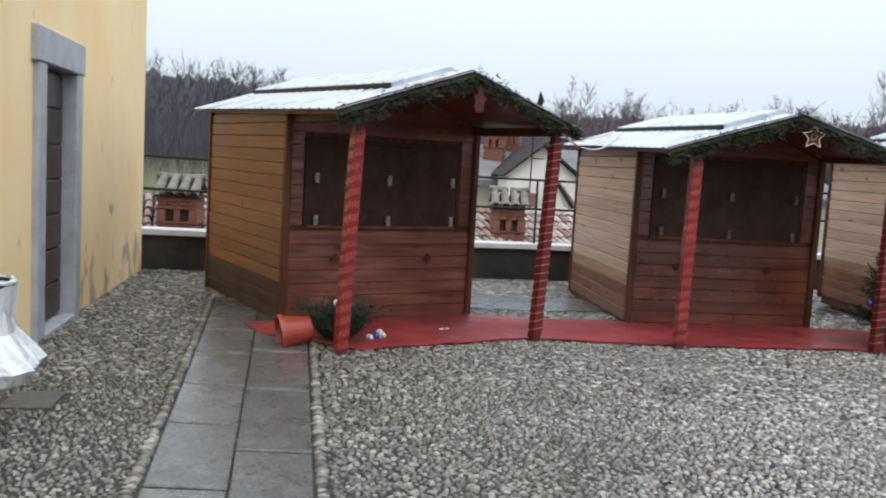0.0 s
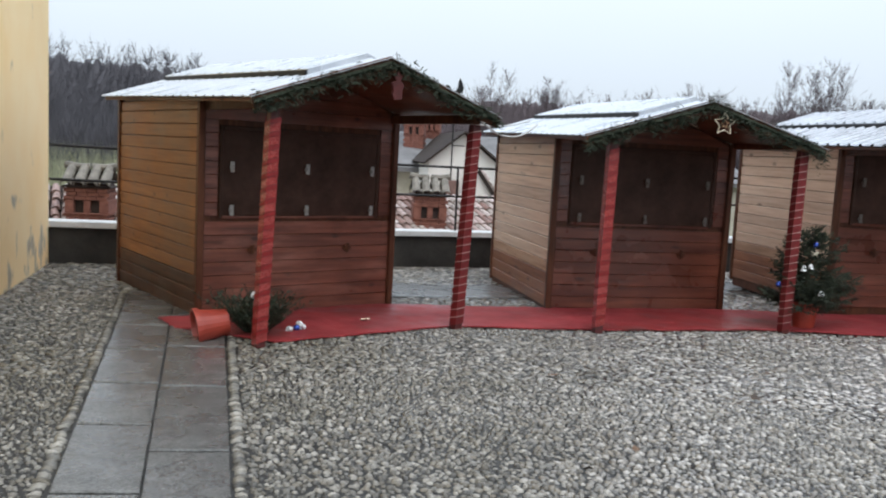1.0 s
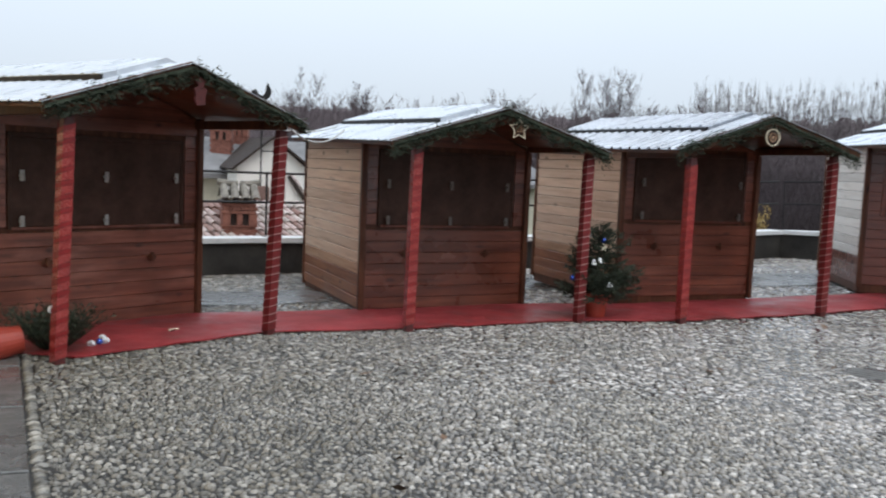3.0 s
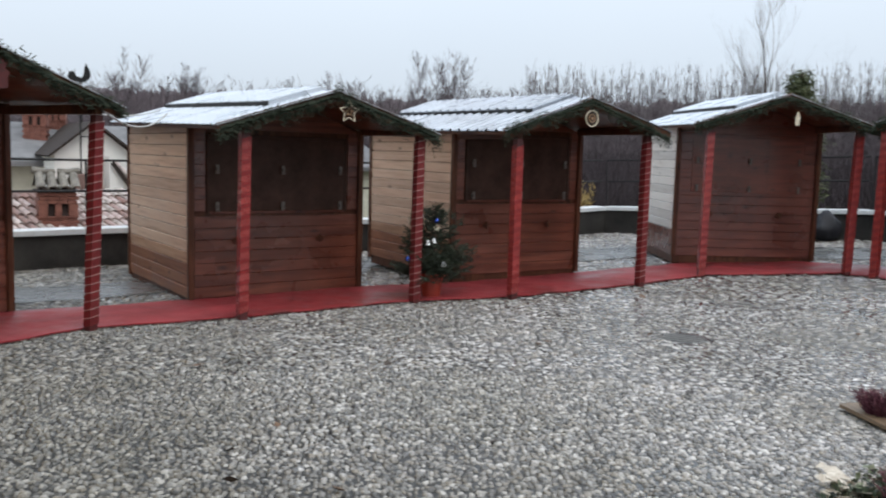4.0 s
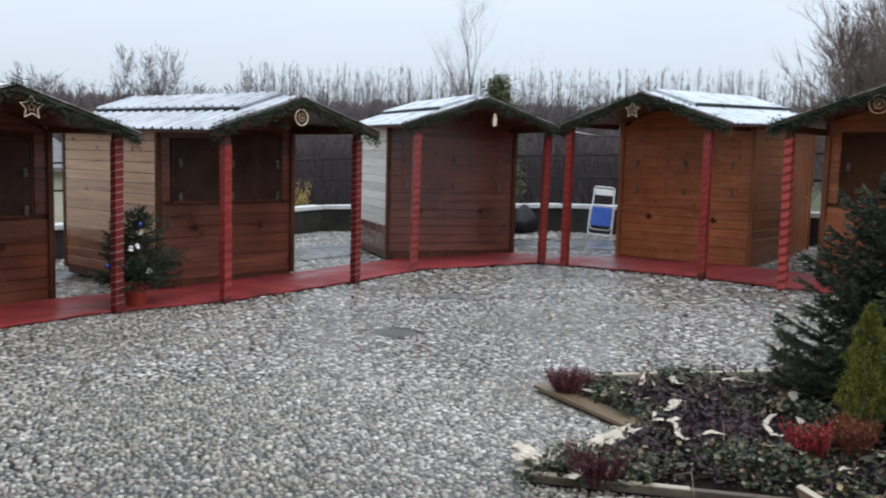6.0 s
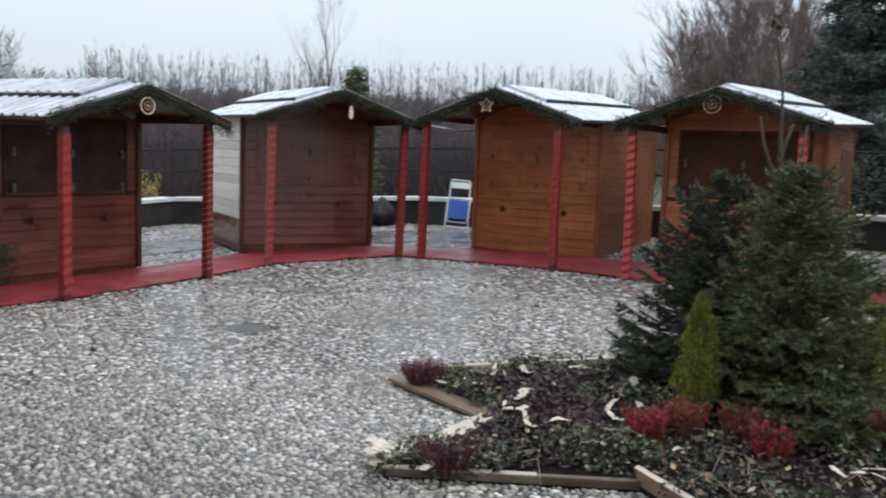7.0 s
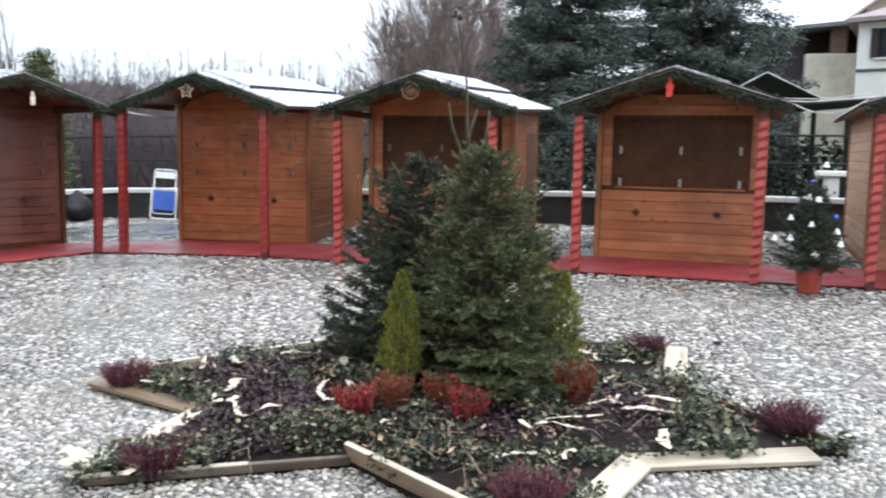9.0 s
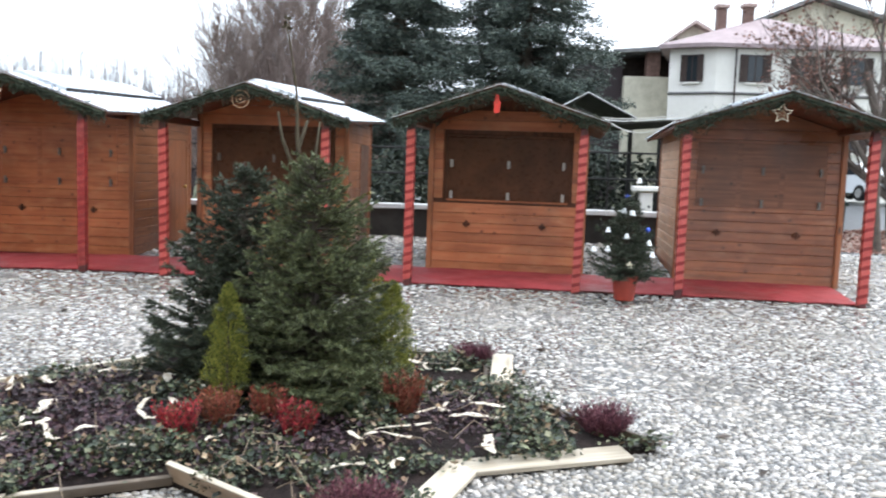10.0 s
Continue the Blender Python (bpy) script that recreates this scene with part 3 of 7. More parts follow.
#        front, sides, low boards of the sides, hatch, number of bare low boards, look
LOOKS = [
    (M_front_dark, M_side_amber, M_side_dark, M_hatch_dark, 4, "dark wet front boards and amber side boards"),
    (M_front_deep, M_side_pale, M_side_low, M_hatch_dark, 4, "dark front and weathered pale side boards"),
    (M_front_deep, M_side_pale, M_side_low, M_hatch_dark, 4, "dark front and weathered pale side boards"),
    (M_front_red, M_side_white, M_front_red, M_front_red, 4, "dark red-brown front and bleached side boards"),
    (M_front_warm, M_side_red, M_side_low, M_front_warm, 2, "warm brown closed front"),
    (M_front_warm, M_side_red, M_side_low, M_hatch_warm, 2, "warm brown front with a dark hatch"),
    (M_front_warm, M_side_amber, M_side_low, M_hatch_warm, 2, "warm brown front with a wide dark hatch"),
    (M_front_shaded, M_side_pale, M_side_low, M_hatch_shaded, 2, "brown closed front with shade in its tone and greyed side boards"),
]


def plank_mesh(length, mat, axis, h=PLANK):
    s = Shape()
    if axis == "x":
        s.box(-length / 2, -0.011, 0, length / 2, 0.011, h - 0.004, 0.003)
    else:
        s.box(-0.011, -length / 2, 0, 0.011, length / 2, h - 0.007, 0.004)
    return mesh_of("plank", s, mat)


def build_hut(i):
    x, y, yaw, z, gap, D, W, L, hp, ridge, shift = HUTS[i]
    front, side, low, hatch, nlow, look_words = LOOKS[i]
    hut = thing("market_hut", f"wooden market hut, {look_words}", "hut", pose(x, y, z, 0, 0, yaw), "market huts round the yard")
    w2 = W / 2
    rise = RISE_OF[i]
    slope = rise / EAVE_X
    tilt = TILT[i]
    under = lambda xx, yy=0.0: ridge - 0.075 - slope * abs(xx) + tilt * (yy + D)          # underside of the roof
    top, top_rear = under(w2), under(w2, L)
    # floor frame
    s = Shape()
    s.box(-w2 + 0.02, 0.02, -0.06, w2 - 0.02, L - 0.02, 0.10, 0.01)
    part("floor_frame", s, M_frame_dark, hut)
    # side walls of lapped boards
    lap = 0.05 if i == 0 else 0.075
    n = int((top_rear - 0.07) / PLANK)
    long_side, long_low = plank_mesh(L - 0.06, side, "y"), plank_mesh(L - 0.06, low, "y")
    long_mid = plank_mesh(L - 0.06, M_side_mid if side is M_side_pale else side, "y")
    for sx in (-1, 1):
        door = sx > 0 and i in SIDE_DOORS
        s = Shape()
        s.prism([(0.03, 0.05), (L - 0.03, 0.05), (L - 0.03, top_rear - 0.01), (0.03, top - 0.01)], sx * (w2 - 0.045) - 0.014, sx * (w2 - 0.045) + 0.014, "x")
        wall = part("side_wall", s, M_frame_dark, hut)
        for k in range(n + 1):
            zz = 0.06 + k * PLANK
            if zz + PLANK > top - 0.004:
                if top - zz > 0.03:                                # a narrower board under the eave
                    part("plank", plank_mesh(L - 0.06, side, "y", top - zz - 0.004), None, wall, m=Matrix.Translation((sx * (w2 - 0.021), L / 2, zz)))
                break
            if door and zz < 1.72:                                 # boards stop short on both sides of the door
                lean = Matrix.Rotation(sx * lap + R.uniform(-0.008, 0.008), 4, "Y")
                for a, b in ((0.03, 0.50 * L), (0.94 * L, L - 0.03)):
                    part("plank", plank_mesh(b - a, low if k < nlow else side, "y"), None, wall, m=Matrix.Translation((sx * (w2 - 0.019), (a + b) / 2, zz)) @ lean)
                continue
            m = Matrix.Translation((sx * (w2 - 0.019), L / 2, zz)) @ Matrix.Rotation(sx * lap + R.uniform(-0.008, 0.008), 4, "Y")
            part("plank", long_low if k < nlow - 1 else (long_mid if k == nlow - 1 else long_side), None, wall, m=m)
        if door:
            d_low, d_top = 0.07, 0.06 + math.ceil((1.72 - 0.06) / PLANK) * PLANK - 0.01
            leaf = part("door", Shape().box(w2 - 0.032, 0.515 * L, d_low, w2 - 0.004, 0.925 * L, d_top, 0.004), M_corner_warm if i == 4 else M_side_dark, hut, "smooth boarded side door")
            for ya in (0.505 * L, 0.925 * L):
                part("door_stile", Shape().box(w2 - 0.022, ya, d_low, w2 + 0.004, ya + 0.01 * L + 0.012, d_top, 0.003), M_side_red, leaf)
            part("knob", Shape().lathe([(0.002, 0.0), (0.014, 0.0), (0.011, 0.02), (0.026, 0.034), (0.03, 0.05), (0.02, 0.064), (0.002, 0.068)], 12), M_brass, leaf, "round brass door knob", m=Matrix.Translation((w2 - 0.004, 0.86 * L, 0.98)) @ Matrix.Rotation(math.pi / 2, 4, "Y"), smooth=True)
        for yy in (0.0, L):
            s = Shape()
            s.box(-0.032, -0.032, 0.02, 0.032, 0.032, under(w2, yy) - 0.005, 0.006)
            part("corner_post", s, M_corner_warm if i > 3 else M_frame_dark, hut, m=Matrix.Translation((sx * (w2 - 0.02), yy, 0)))
    # rear wall
    s = Shape()
    s.prism([(-w2 + 0.04, 0.05), (w2 - 0.04, 0.05), (w2 - 0.04, top_rear), (0, under(0, L)), (-w2 + 0.04, top_rear)], L - 0.05, L - 0.02)
    part("rear_wall", s, M_front_warm, hut)
    # front wall
    closed = hatch in (M_front_red, M_front_warm, M_hatch_shaded)
    s = Shape()
    s.prism([(-w2 + 0.04, 0.05), (w2 - 0.04, 0.05), (w2 - 0.04, top), (0, under(0)), (-w2 + 0.04, top)], 0.03, 0.055)
    fw = part("front_wall", s, M_frame_dark, hut)
    sill = 1.008
    wide, head = 0.78 * w2, sill + 0.80
    pm = plank_mesh(W - 0.09, front, "x")
    k = 0
    while 0.06 + k * PLANK < (head + 0.06 if closed else sill - 0.09):
        m = Matrix.Translation((0, 0.014, 0.06 + k * PLANK)) @ Matrix.Rotation(-0.032 + R.uniform(-0.006, 0.006), 4, "X")
        part("plank", pm, None, fw, m=m)
        k += 1
    if not closed:
        sm = plank_mesh(w2 - 0.045 - wide - 0.045, front, "x")
        for sx in (-1, 1):
            for j in range(7):
                m = Matrix.Translation((sx * (wide + 0.045 + (w2 - 0.045 - wide - 0.045) / 2), 0.016, sill + j * PLANK)) @ Matrix.Rotation(-0.04, 4, "X")
                part("plank", sm, None, fw, m=m)
    zz = (0.06 + k * PLANK) if closed else sill + 7 * PLANK
    while True:                                                     # boards of the gable
        half = min(w2 - 0.045, (under(0) - 0.01 - zz - PLANK) / slope)
        half0 = min(w2 - 0.045, (under(0) - 0.01 - zz) / slope)
        if half < 0.1:
            break
        s = Shape()
        s.prism([(-half0, zz), (half0, zz), (half, zz + PLANK - 0.006), (-half, zz + PLANK - 0.006)], 0.0, 0.022)
        part("plank", s, front, fw)
        zz += PLANK
    # hatch and its frame
    hb = part("hatch", Shape().box(-wide, -0.004 if closed else 0.008, sill, wide, 0.026, head, 0.004), hatch, hut, "closed serving hatch")
    if closed:
        hb.location.y = -0.003
        for xx in (-wide / 3, wide / 3):
            part("batten", Shape().box(xx - 0.03, -0.006, sill + 0.01, xx + 0.03, 0.004, head - 0.01, 0.002), hatch, hb)
    for nm, b in () if closed else (("stile", (-wide - 0.03, sill - 0.02, -wide, head + 0.04)), ("stile", (wide, sill - 0.02, wide + 0.03, head + 0.04)), ("head_rail", (-wide + 0.003, head, wide - 0.003, head + 0.04)), ("sill_rail", (-wide + 0.003, sill - 0.028, wide - 0.003, sill - 0.002))):
        part(nm, Shape().box(b[0], 0.005 if nm == "sill_rail" else -0.002, b[1], b[2], 0.02, b[3], 0.004), front if nm == "sill_rail" else hatch, hut)
    for cz in (sill + 0.46, sill + 0.055):
        for cx in (-0.91 * wide, 0.02, 0.91 * wide):
            c = Shape()
            c.box(cx - 0.02, -0.046, cz - 0.05, cx + 0.02, -0.036, cz + 0.05, 0.003)
            c.box(cx - 0.009, -0.060, cz - 0.014, cx + 0.009, -0.044, cz + 0.016, 0.003)
            c.box(cx - 0.012, -0.038, cz - 0.012, cx + 0.012, 0.0, cz + 0.012)
            part("hatch_clip", c, M_clip if i in (0, 6) else M_clip_dull, hut, "small pale metal clip" if i in (0, 6) else "small dull metal clip")
    for cx in (-0.5 * w2, 0.47 * w2):
        c = Shape()
        c.box(cx - 0.045, -0.035, 0.66, cx + 0.045, -0.012, 0.70, 0.006)
        c.box(cx - 0.015, -0.05, 0.64, cx + 0.015, -0.018, 0.73, 0.006)
        part("turn_button", c, M_frame_dark, hut)
    # canopy posts wound with ribbon
    for sx in (-1, 1):
        low_dx, top_dx, add_h = POSTS[i][0 if sx < 0 else 1]
        px = shift + sx * gap / 2 + low_dx
        wx, wy = x + math.cos(radians(yaw)) * px + math.sin(radians(yaw)) * D, y + math.sin(radians(yaw)) * px - math.cos(radians(yaw)) * D
        foot = gz(wx, wy) - z + 0.004
        tall = hp + add_h - foot
        p = part("post", Shape().box(-0.041, -0.041, 0, 0.041, 0.041, tall, 0.006), M_post, hut, m=Matrix.Translation((px, -D, foot)) @ Matrix.Rotation(math.atan((top_dx - low_dx) / tall), 4, "Y"))
        wind_ribbon(p, tall - 0.03, 0.043, R.uniform(0, 6), dark=i < 3 and sx > 0, pale=i > 4)
    # canopy timbers
    for sx in (-1, 1):
        _, top_dx, add_h = POSTS[i][0 if sx < 0 else 1]
        xx, zb = shift + sx * gap / 2 + top_dx, hp + add_h
        part("plate_beam", Shape().box(xx - 0.035, -D - 0.04, zb + 0.002, xx + 0.035, 0.02, zb + 0.085, 0.006), M_frame_dark, hut)
    # roof
    y0, y1 = -D - 0.09, L + 0.09
    roof = part("roof", Shape().prism([(-EAVE_X, ridge - 0.075 - rise), (0, ridge - 0.075), (EAVE_X, ridge - 0.075 - rise), (EAVE_X, ridge - 0.045 - rise), (0, ridge - 0.045), (-EAVE_X, ridge - 0.045 - rise)], y0, y1), M_canopy, hut, "boarded roof deck", m=Matrix.Translation((0, -D, ridge)) @ Matrix.Rotation(math.atan(tilt), 4, "X") @ Matrix.Rotation(-ROLL[i], 4, "Y") @ Matrix.Translation((0, D, -ridge)))
    for sx in (-1, 1):
        for u0, u1, lift, nm, ya, yb in ((0.0, 1.03, 0.012, "lower_sheet", -0.05, 0.01), (0.0, 0.47, 0.062, "upper_sheet", 0.36, -0.12)):
            part(nm, rib_sheet(sx, u0, u1, y0 + ya, y1 + yb, ridge - 0.040 + lift, slope, 0.022 if i == 2 else 0.009, 0.045 if nm == "upper_sheet" else 0.006), M_roof_grey if i == 2 else M_roof, roof, "wet white ribbed roof sheet")
        # black strip paints the dark gap under the raised sheet's edge
        part("sheet_gap_shade", Shape().box(0.002 if sx > 0 else -0.016, y0 + 0.37, 0, 0.016 if sx > 0 else -0.002, y1 - 0.13, 0.044), M_iron, roof, m=Matrix.Translation((sx * 0.472 * EAVE_X, 0, ridge - 0.026 - slope * 0.47 * EAVE_X)))
        a = math.atan(slope)
        brd = Shape().box(-0.02, -0.014, -0.06, EAVE_X / math.cos(a) + 0.02, 0.014, 0.06, 0.004)
        m = Matrix.Translation((0, y0 - 0.016, ridge - 0.075)) @ (Matrix.Rotation(a, 4, "Y") if sx > 0 else Matrix.Rotation(math.pi - a, 4, "Y"))
        part("barge_board", brd, M_frame_dark, roof, m=m)
    return hut


def rib_sheet(sx, u0, u1, y0, y1, zr, slope, rib=0.016, thick=0.006):
    """A ribbed sheet on one side of the roof, ribs running down the slope; thin but closed."""
    ys, hs = [], []
    y = y0
    while y < y1:
        for d, h in ((0.0, 0.0), (0.125, 0.0), (0.145, rib), (0.175, rib)):
            if y + d < y1:
                ys.append(y + d)
                hs.append(h)
        y += 0.195
    ys.append(y1)
    hs.append(0.0)
    s = Shape()
    vs, fs, k = [], [], len(ys)
    for lay in (0.006, 0.006 - thick):
        for u in (u0, u1):
            for yy, h in zip(ys, hs):
                vs.append((sx * u * EAVE_X, yy, zr - slope * u * EAVE_X + h + lay))
    for j in range(k - 1):
        fs.append((j, j + 1, k + j + 1, k + j))
        fs.append((2 * k + j, 3 * k + j, 3 * k + j + 1, 2 * k + j + 1))
        fs.append((k + j, k + j + 1, 3 * k + j + 1, 3 * k + j))
        fs.append((j + 1, j, 2 * k + j, 2 * k + j + 1))
    fs += [(0, k, 3 * k, 2 * k), (k - 1, 3 * k - 1, 4 * k - 1, 2 * k - 1)]
    s.add(vs, fs)
    return s


def wind_ribbon(post, height, r, phase, dark=False, pale=False):
    """A wide glossy ribbon wound round a square post, with a narrow deep red band, or a thin thread, in the gap."""
    pitch = 0.075 if dark else 0.105
    wide = M_ribbon_dark if dark else M_ribbon_sheen if pale else M_ribbon
    rows = (("ribbon", pitch * 0.90, 0, 0.003, wide), ("thread", 0.008, pitch * 0.95, 0.004, M_thread)) if dark else (("ribbon", pitch * 0.62, 0, 0.003, wide), ("ribbon_band", pitch * 0.32, pitch * 0.65, 0.005, M_ribbon_deep))
    for nm, w, off, out, mat in rows:
        s = Shape()
        vs, fs = [], []
        steps = int(height / pitch * 4)
        corner = [(1, 1), (-1, 1), (-1, -1), (1, -1)]
        for k in range(steps + 1):
            cx, cy = corner[(k + int(phase)) % 4]
            z = 0.01 + k * pitch / 4 + off
            if z + w > height:
                break
            vs += [(cx * (r + out), cy * (r + out), z), (cx * (r + out), cy * (r + out), z + w)]
        for k in range(len(vs) // 2 - 1):
            fs.append((2 * k, 2 * k + 2, 2 * k + 3, 2 * k + 1))
        s.add(vs, fs)
        part(nm, s, mat, post, "glossy red ribbon" if nm == "ribbon" else "")


def build_garland(i):
    """A fir garland along the front edges of a roof."""
    x, y, yaw, z, gap, D, W, L, hp, ridge, shift = HUTS[i]
    rg = random.Random(100 + i)
    s = Shape()
    slope = RISE_OF[i] / EAVE_X
    n = 2600
    for k in range(n):
        u = rg.uniform(-1.02, 1.02)
        sag = 0.02 * math.sin(u * 9 + i) + 0.015 * math.sin(u * 23 + 2 * i)
        c = Vector((u * EAVE_X, -D - 0.125 + rg.gauss(0, 0.026), ridge - 0.10 - slope * abs(u) * EAVE_X + sag + rg.gauss(0, 0.030 + 0.016 * abs(math.sin(u * 7 + i)))))
        d = Vector((rg.gauss(0, 1), rg.gauss(-0.5, 0.8), rg.gauss(-0.2, 1))).normalized()
        q = d.orthogonal().normalized() * rg.uniform(0.004, 0.008)
        e = d * rg.uniform(0.025, 0.065)
        b = len(s.v)
        s.v += [tuple(c - q), tuple(c + q), tuple(c + e + q * 0.4), tuple(c + e - q * 0.4)]
        s.f.append((b, b + 1, b + 2, b + 3))
    pts = [(u / 10 * EAVE_X, -D - 0.118, ridge - 0.075 - slope * abs(u / 10) * EAVE_X) for u in range(-10, 11)]
    s.tube(pts, [0.022] * 21, 5)
    solid("fir_garland", s, M_garland, "dark green fir garland draped along a hut gable", "garland", pose(x, y, z, 0, 0, yaw), "garlands on the huts")


for i in range(8):
    build_hut(i)
for i in range(8):
    build_garland(i)


# red carpet in front of the huts
def carpet_mat():
    m, t, s = material("red_felt")
    v = coords(t, world=True)
    n, n2 = noise_tex(t, v, 2.2, 5), noise_tex(t, v, 260, 2)
    c = ramp(t, n, [(0.3, (0.19, 0.017, 0.019)), (0.7, (0.33, 0.034, 0.038))])
    dirt = noise_tex(t, v, 0.9, 6, 0.62)
    c = mixed(t, ramp(t, dirt, [(0.54, (0.0,) * 3), (0.68, (0.7,) * 3)]), c, (0.075, 0.030, 0.026))
    t.links.new(c, s.inputs["Base Color"])
    t.links.new(ramp(t, dirt, [(0.4, (0.8,) * 3), (0.65, (0.32,) * 3)]), s.inputs["Roughness"])
    bump(t, s, n2, 0.4, 0.003)
    return m


M_carpet = carpet_mat()


def build_carpet():
    inner, outer = [], []
    for i, (x, y, yaw, z, gap, D, W, L, hp, ridge, shift) in enumerate(HUTS):
        c, s_ = math.cos(radians(yaw)), math.sin(radians(yaw))
        for u in (-0.9, 0, 0.9):
            for d, lst in ((0.02, inner), (-D + 0.06, outer)):
                lst.append((x + c * u - s_ * d, y + s_ * u + c * d))
    inner.insert(0, (-1.45, 8.0))
    outer.insert(0, (-1.25, 7.62))
    s = Shape()
    vs, fs, fine = [], [], 6

    def smooth_line(pts):
        out = []
        for k in range(len(pts) - 1):
            p1, p2 = Vector(pts[k]), Vector(pts[k + 1])
            for f in range(fine):
                u = f / fine
                out.append(p1.lerp(p2, u))
        out.append(Vector(pts[-1]))
        return out

    a, b = smooth_line(inner), smooth_line(outer)
    w = 6
    for k, (p, q) in enumerate(zip(a, b)):
        for j in range(w + 1):
            r = p.lerp(q, j / w)
            vs.append((r.x, r.y, gz(r.x, r.y) + 0.030 + 0.004 * math.sin(k * 1.7 + j) ))
    nv = len(vs)
    vs += [(v[0], v[1], v[2] - 0.012) for v in vs]
    for k in range(len(a) - 1):
        for j in range(w):
            p = k * (w + 1) + j
            fs.append((p, p + 1, p + w + 2, p + w + 1))
            fs.append((nv + p, nv + p + w + 1, nv + p + w + 2, nv + p + 1))
        for j in (0, w):
            p = k * (w + 1) + j
            fs.append((p, p + w + 1, nv + p + w + 1, nv + p))
    s.add(vs, fs)
    solid("red_carpet", s, M_carpet, "wet red felt carpet laid along the hut fronts", "carpet")


build_carpet()

# ---- star-shaped flower bed ----
TIPS = [(5.14, 3.08), (3.62, 2.16), (3.44, 0.06), (4.93, -1.40), (6.76, -0.46), (7.10, 1.86)]
DIPS = [(4.74, 2.10), (4.17, 1.05), (4.53, -0.30), (5.86, -0.48), (6.70, 0.68), (6.31, 1.98)]
STAR = [p for pair in zip(TIPS, DIPS) for p in pair]
BED_C = (5.38, 0.95)

M_soil = plain("dark_leafy_soil", (0.006, 0.004, 0.004), (0.026, 0.017, 0.015), 14, 0.95, 0, 0.9, 0.02, world=True)
M_soil.node_tree.nodes["Principled BSDF"].inputs["Specular IOR Level"].default_value = 0.15
M_board_pale = wood("pale_wet_edging", (0.22, 0.18, 0.13), (0.46, 0.40, 0.31), (0.62, 0.56, 0.46), rough=0.5)
M_board_brown = wood("brown_wet_edging", (0.10, 0.065, 0.04), (0.22, 0.15, 0.09), (0.34, 0.25, 0.16), rough=0.5)
M_board_tan = wood("tan_wet_edging", (0.13, 0.085, 0.055), (0.28, 0.20, 0.14), (0.42, 0.33, 0.25), rough=0.45)
M_board_worn = wood("worn_brown_edging", (0.045, 0.032, 0.022), (0.11, 0.08, 0.056), (0.22, 0.17, 0.13), rough=0.5, worn=(0.34, 0.29, 0.23))
M_board_dark = wood("dark_wet_edging", (0.03, 0.02, 0.013), (0.07, 0.05, 0.032), (0.12, 0.09, 0.06), rough=0.5)
M_strip = plain("cream_wood_shaving", (0.30, 0.24, 0.17), (0.66, 0.60, 0.51), 22, 0.7, 0, 0.5, 0.004)


def leaf_mat(name, stops, rough=0.45, trans=0.0):
    m, t, s = material(name)
    r = random_value(t, True)
    c = ramp(t, r, stops)
    n = noise_tex(t, coords(t, world=True), 3, 3)
    c = mixed(t, 1.0, c, ramp(t, n, [(0.3, (0.7,) * 3), (0.7, (1.25,) * 3)]), "MULTIPLY")
    t.links.new(c, s.inputs["Base Color"])
    s.inputs["Roughness"].default_value = rough
    s.inputs["Specular IOR Level"].default_value = 0.3
    return m


M_ivy = leaf_mat("ivy_leaves", [(0, (0.010, 0.014, 0.009)), (0.45, (0.026, 0.038, 0.02)), (0.68, (0.06, 0.074, 0.036)), (0.80, (0.12, 0.135, 0.075)), (0.88, (0.20, 0.20, 0.13)), (0.93, (0.12, 0.075, 0.04)), (1, (0.26, 0.19, 0.12))])
M_heather = leaf_mat("heather_sprigs", [(0, (0.030, 0.012, 0.016)), (0.5, (0.085, 0.024, 0.036)), (0.85, (0.16, 0.05, 0.07)), (1, (0.24, 0.11, 0.12))], 0.75)
M_nandina = leaf_mat("red_nandina_leaves", [(0, (0.04, 0.010, 0.012)), (0.3, (0.19, 0.018, 0.024)), (0.6, (0.36, 0.026, 0.040)), (0.72, (0.46, 0.05, 0.06)), (0.82, (0.13, 0.065, 0.035)), (1, (0.045, 0.05, 0.022))], 0.6)
M_nandina_rust = leaf_mat("rusty_nandina_leaves", [(0, (0.05, 0.018, 0.012)), (0.4, (0.15, 0.05, 0.026)), (0.7, (0.24, 0.085, 0.045)), (0.85, (0.26, 0.03, 0.03)), (1, (0.09, 0.085, 0.04))], 0.6)
M_litter = leaf_mat("purple_leaf_litter", [(0, (0.015, 0.008, 0.012)), (0.7, (0.045, 0.02, 0.03)), (1, (0.09, 0.05, 0.045))], 0.5)
M_spruce = leaf_mat("spruce_needles", [(0, (0.028, 0.034, 0.017)), (0.45, (0.070, 0.082, 0.039)), (0.8, (0.128, 0.142, 0.067)), (1, (0.20, 0.215, 0.105))], 0.6)
M_fir_dark = leaf_mat("dark_fir_needles", [(0, (0.016, 0.021, 0.014)), (0.5, (0.034, 0.044, 0.028)), (0.9, (0.06, 0.074, 0.046)), (1, (0.10, 0.115, 0.07))], 0.6)
M_cypress = leaf_mat("golden_cypress", [(0, (0.06, 0.075, 0.012)), (0.5, (0.16, 0.17, 0.03)), (1, (0.32, 0.31, 0.07))], 0.6)
M_dry_leaf = leaf_mat("tan_dead_leaves", [(0, (0.05, 0.03, 0.02)), (0.5, (0.15, 0.095, 0.06)), (0.85, (0.30, 0.21, 0.13)), (1, (0.42, 0.33, 0.22))], 0.6)
M_dry_stem = plain("tan_dry_stems", (0.12, 0.085, 0.055), (0.30, 0.23, 0.16), 12, 0.8)
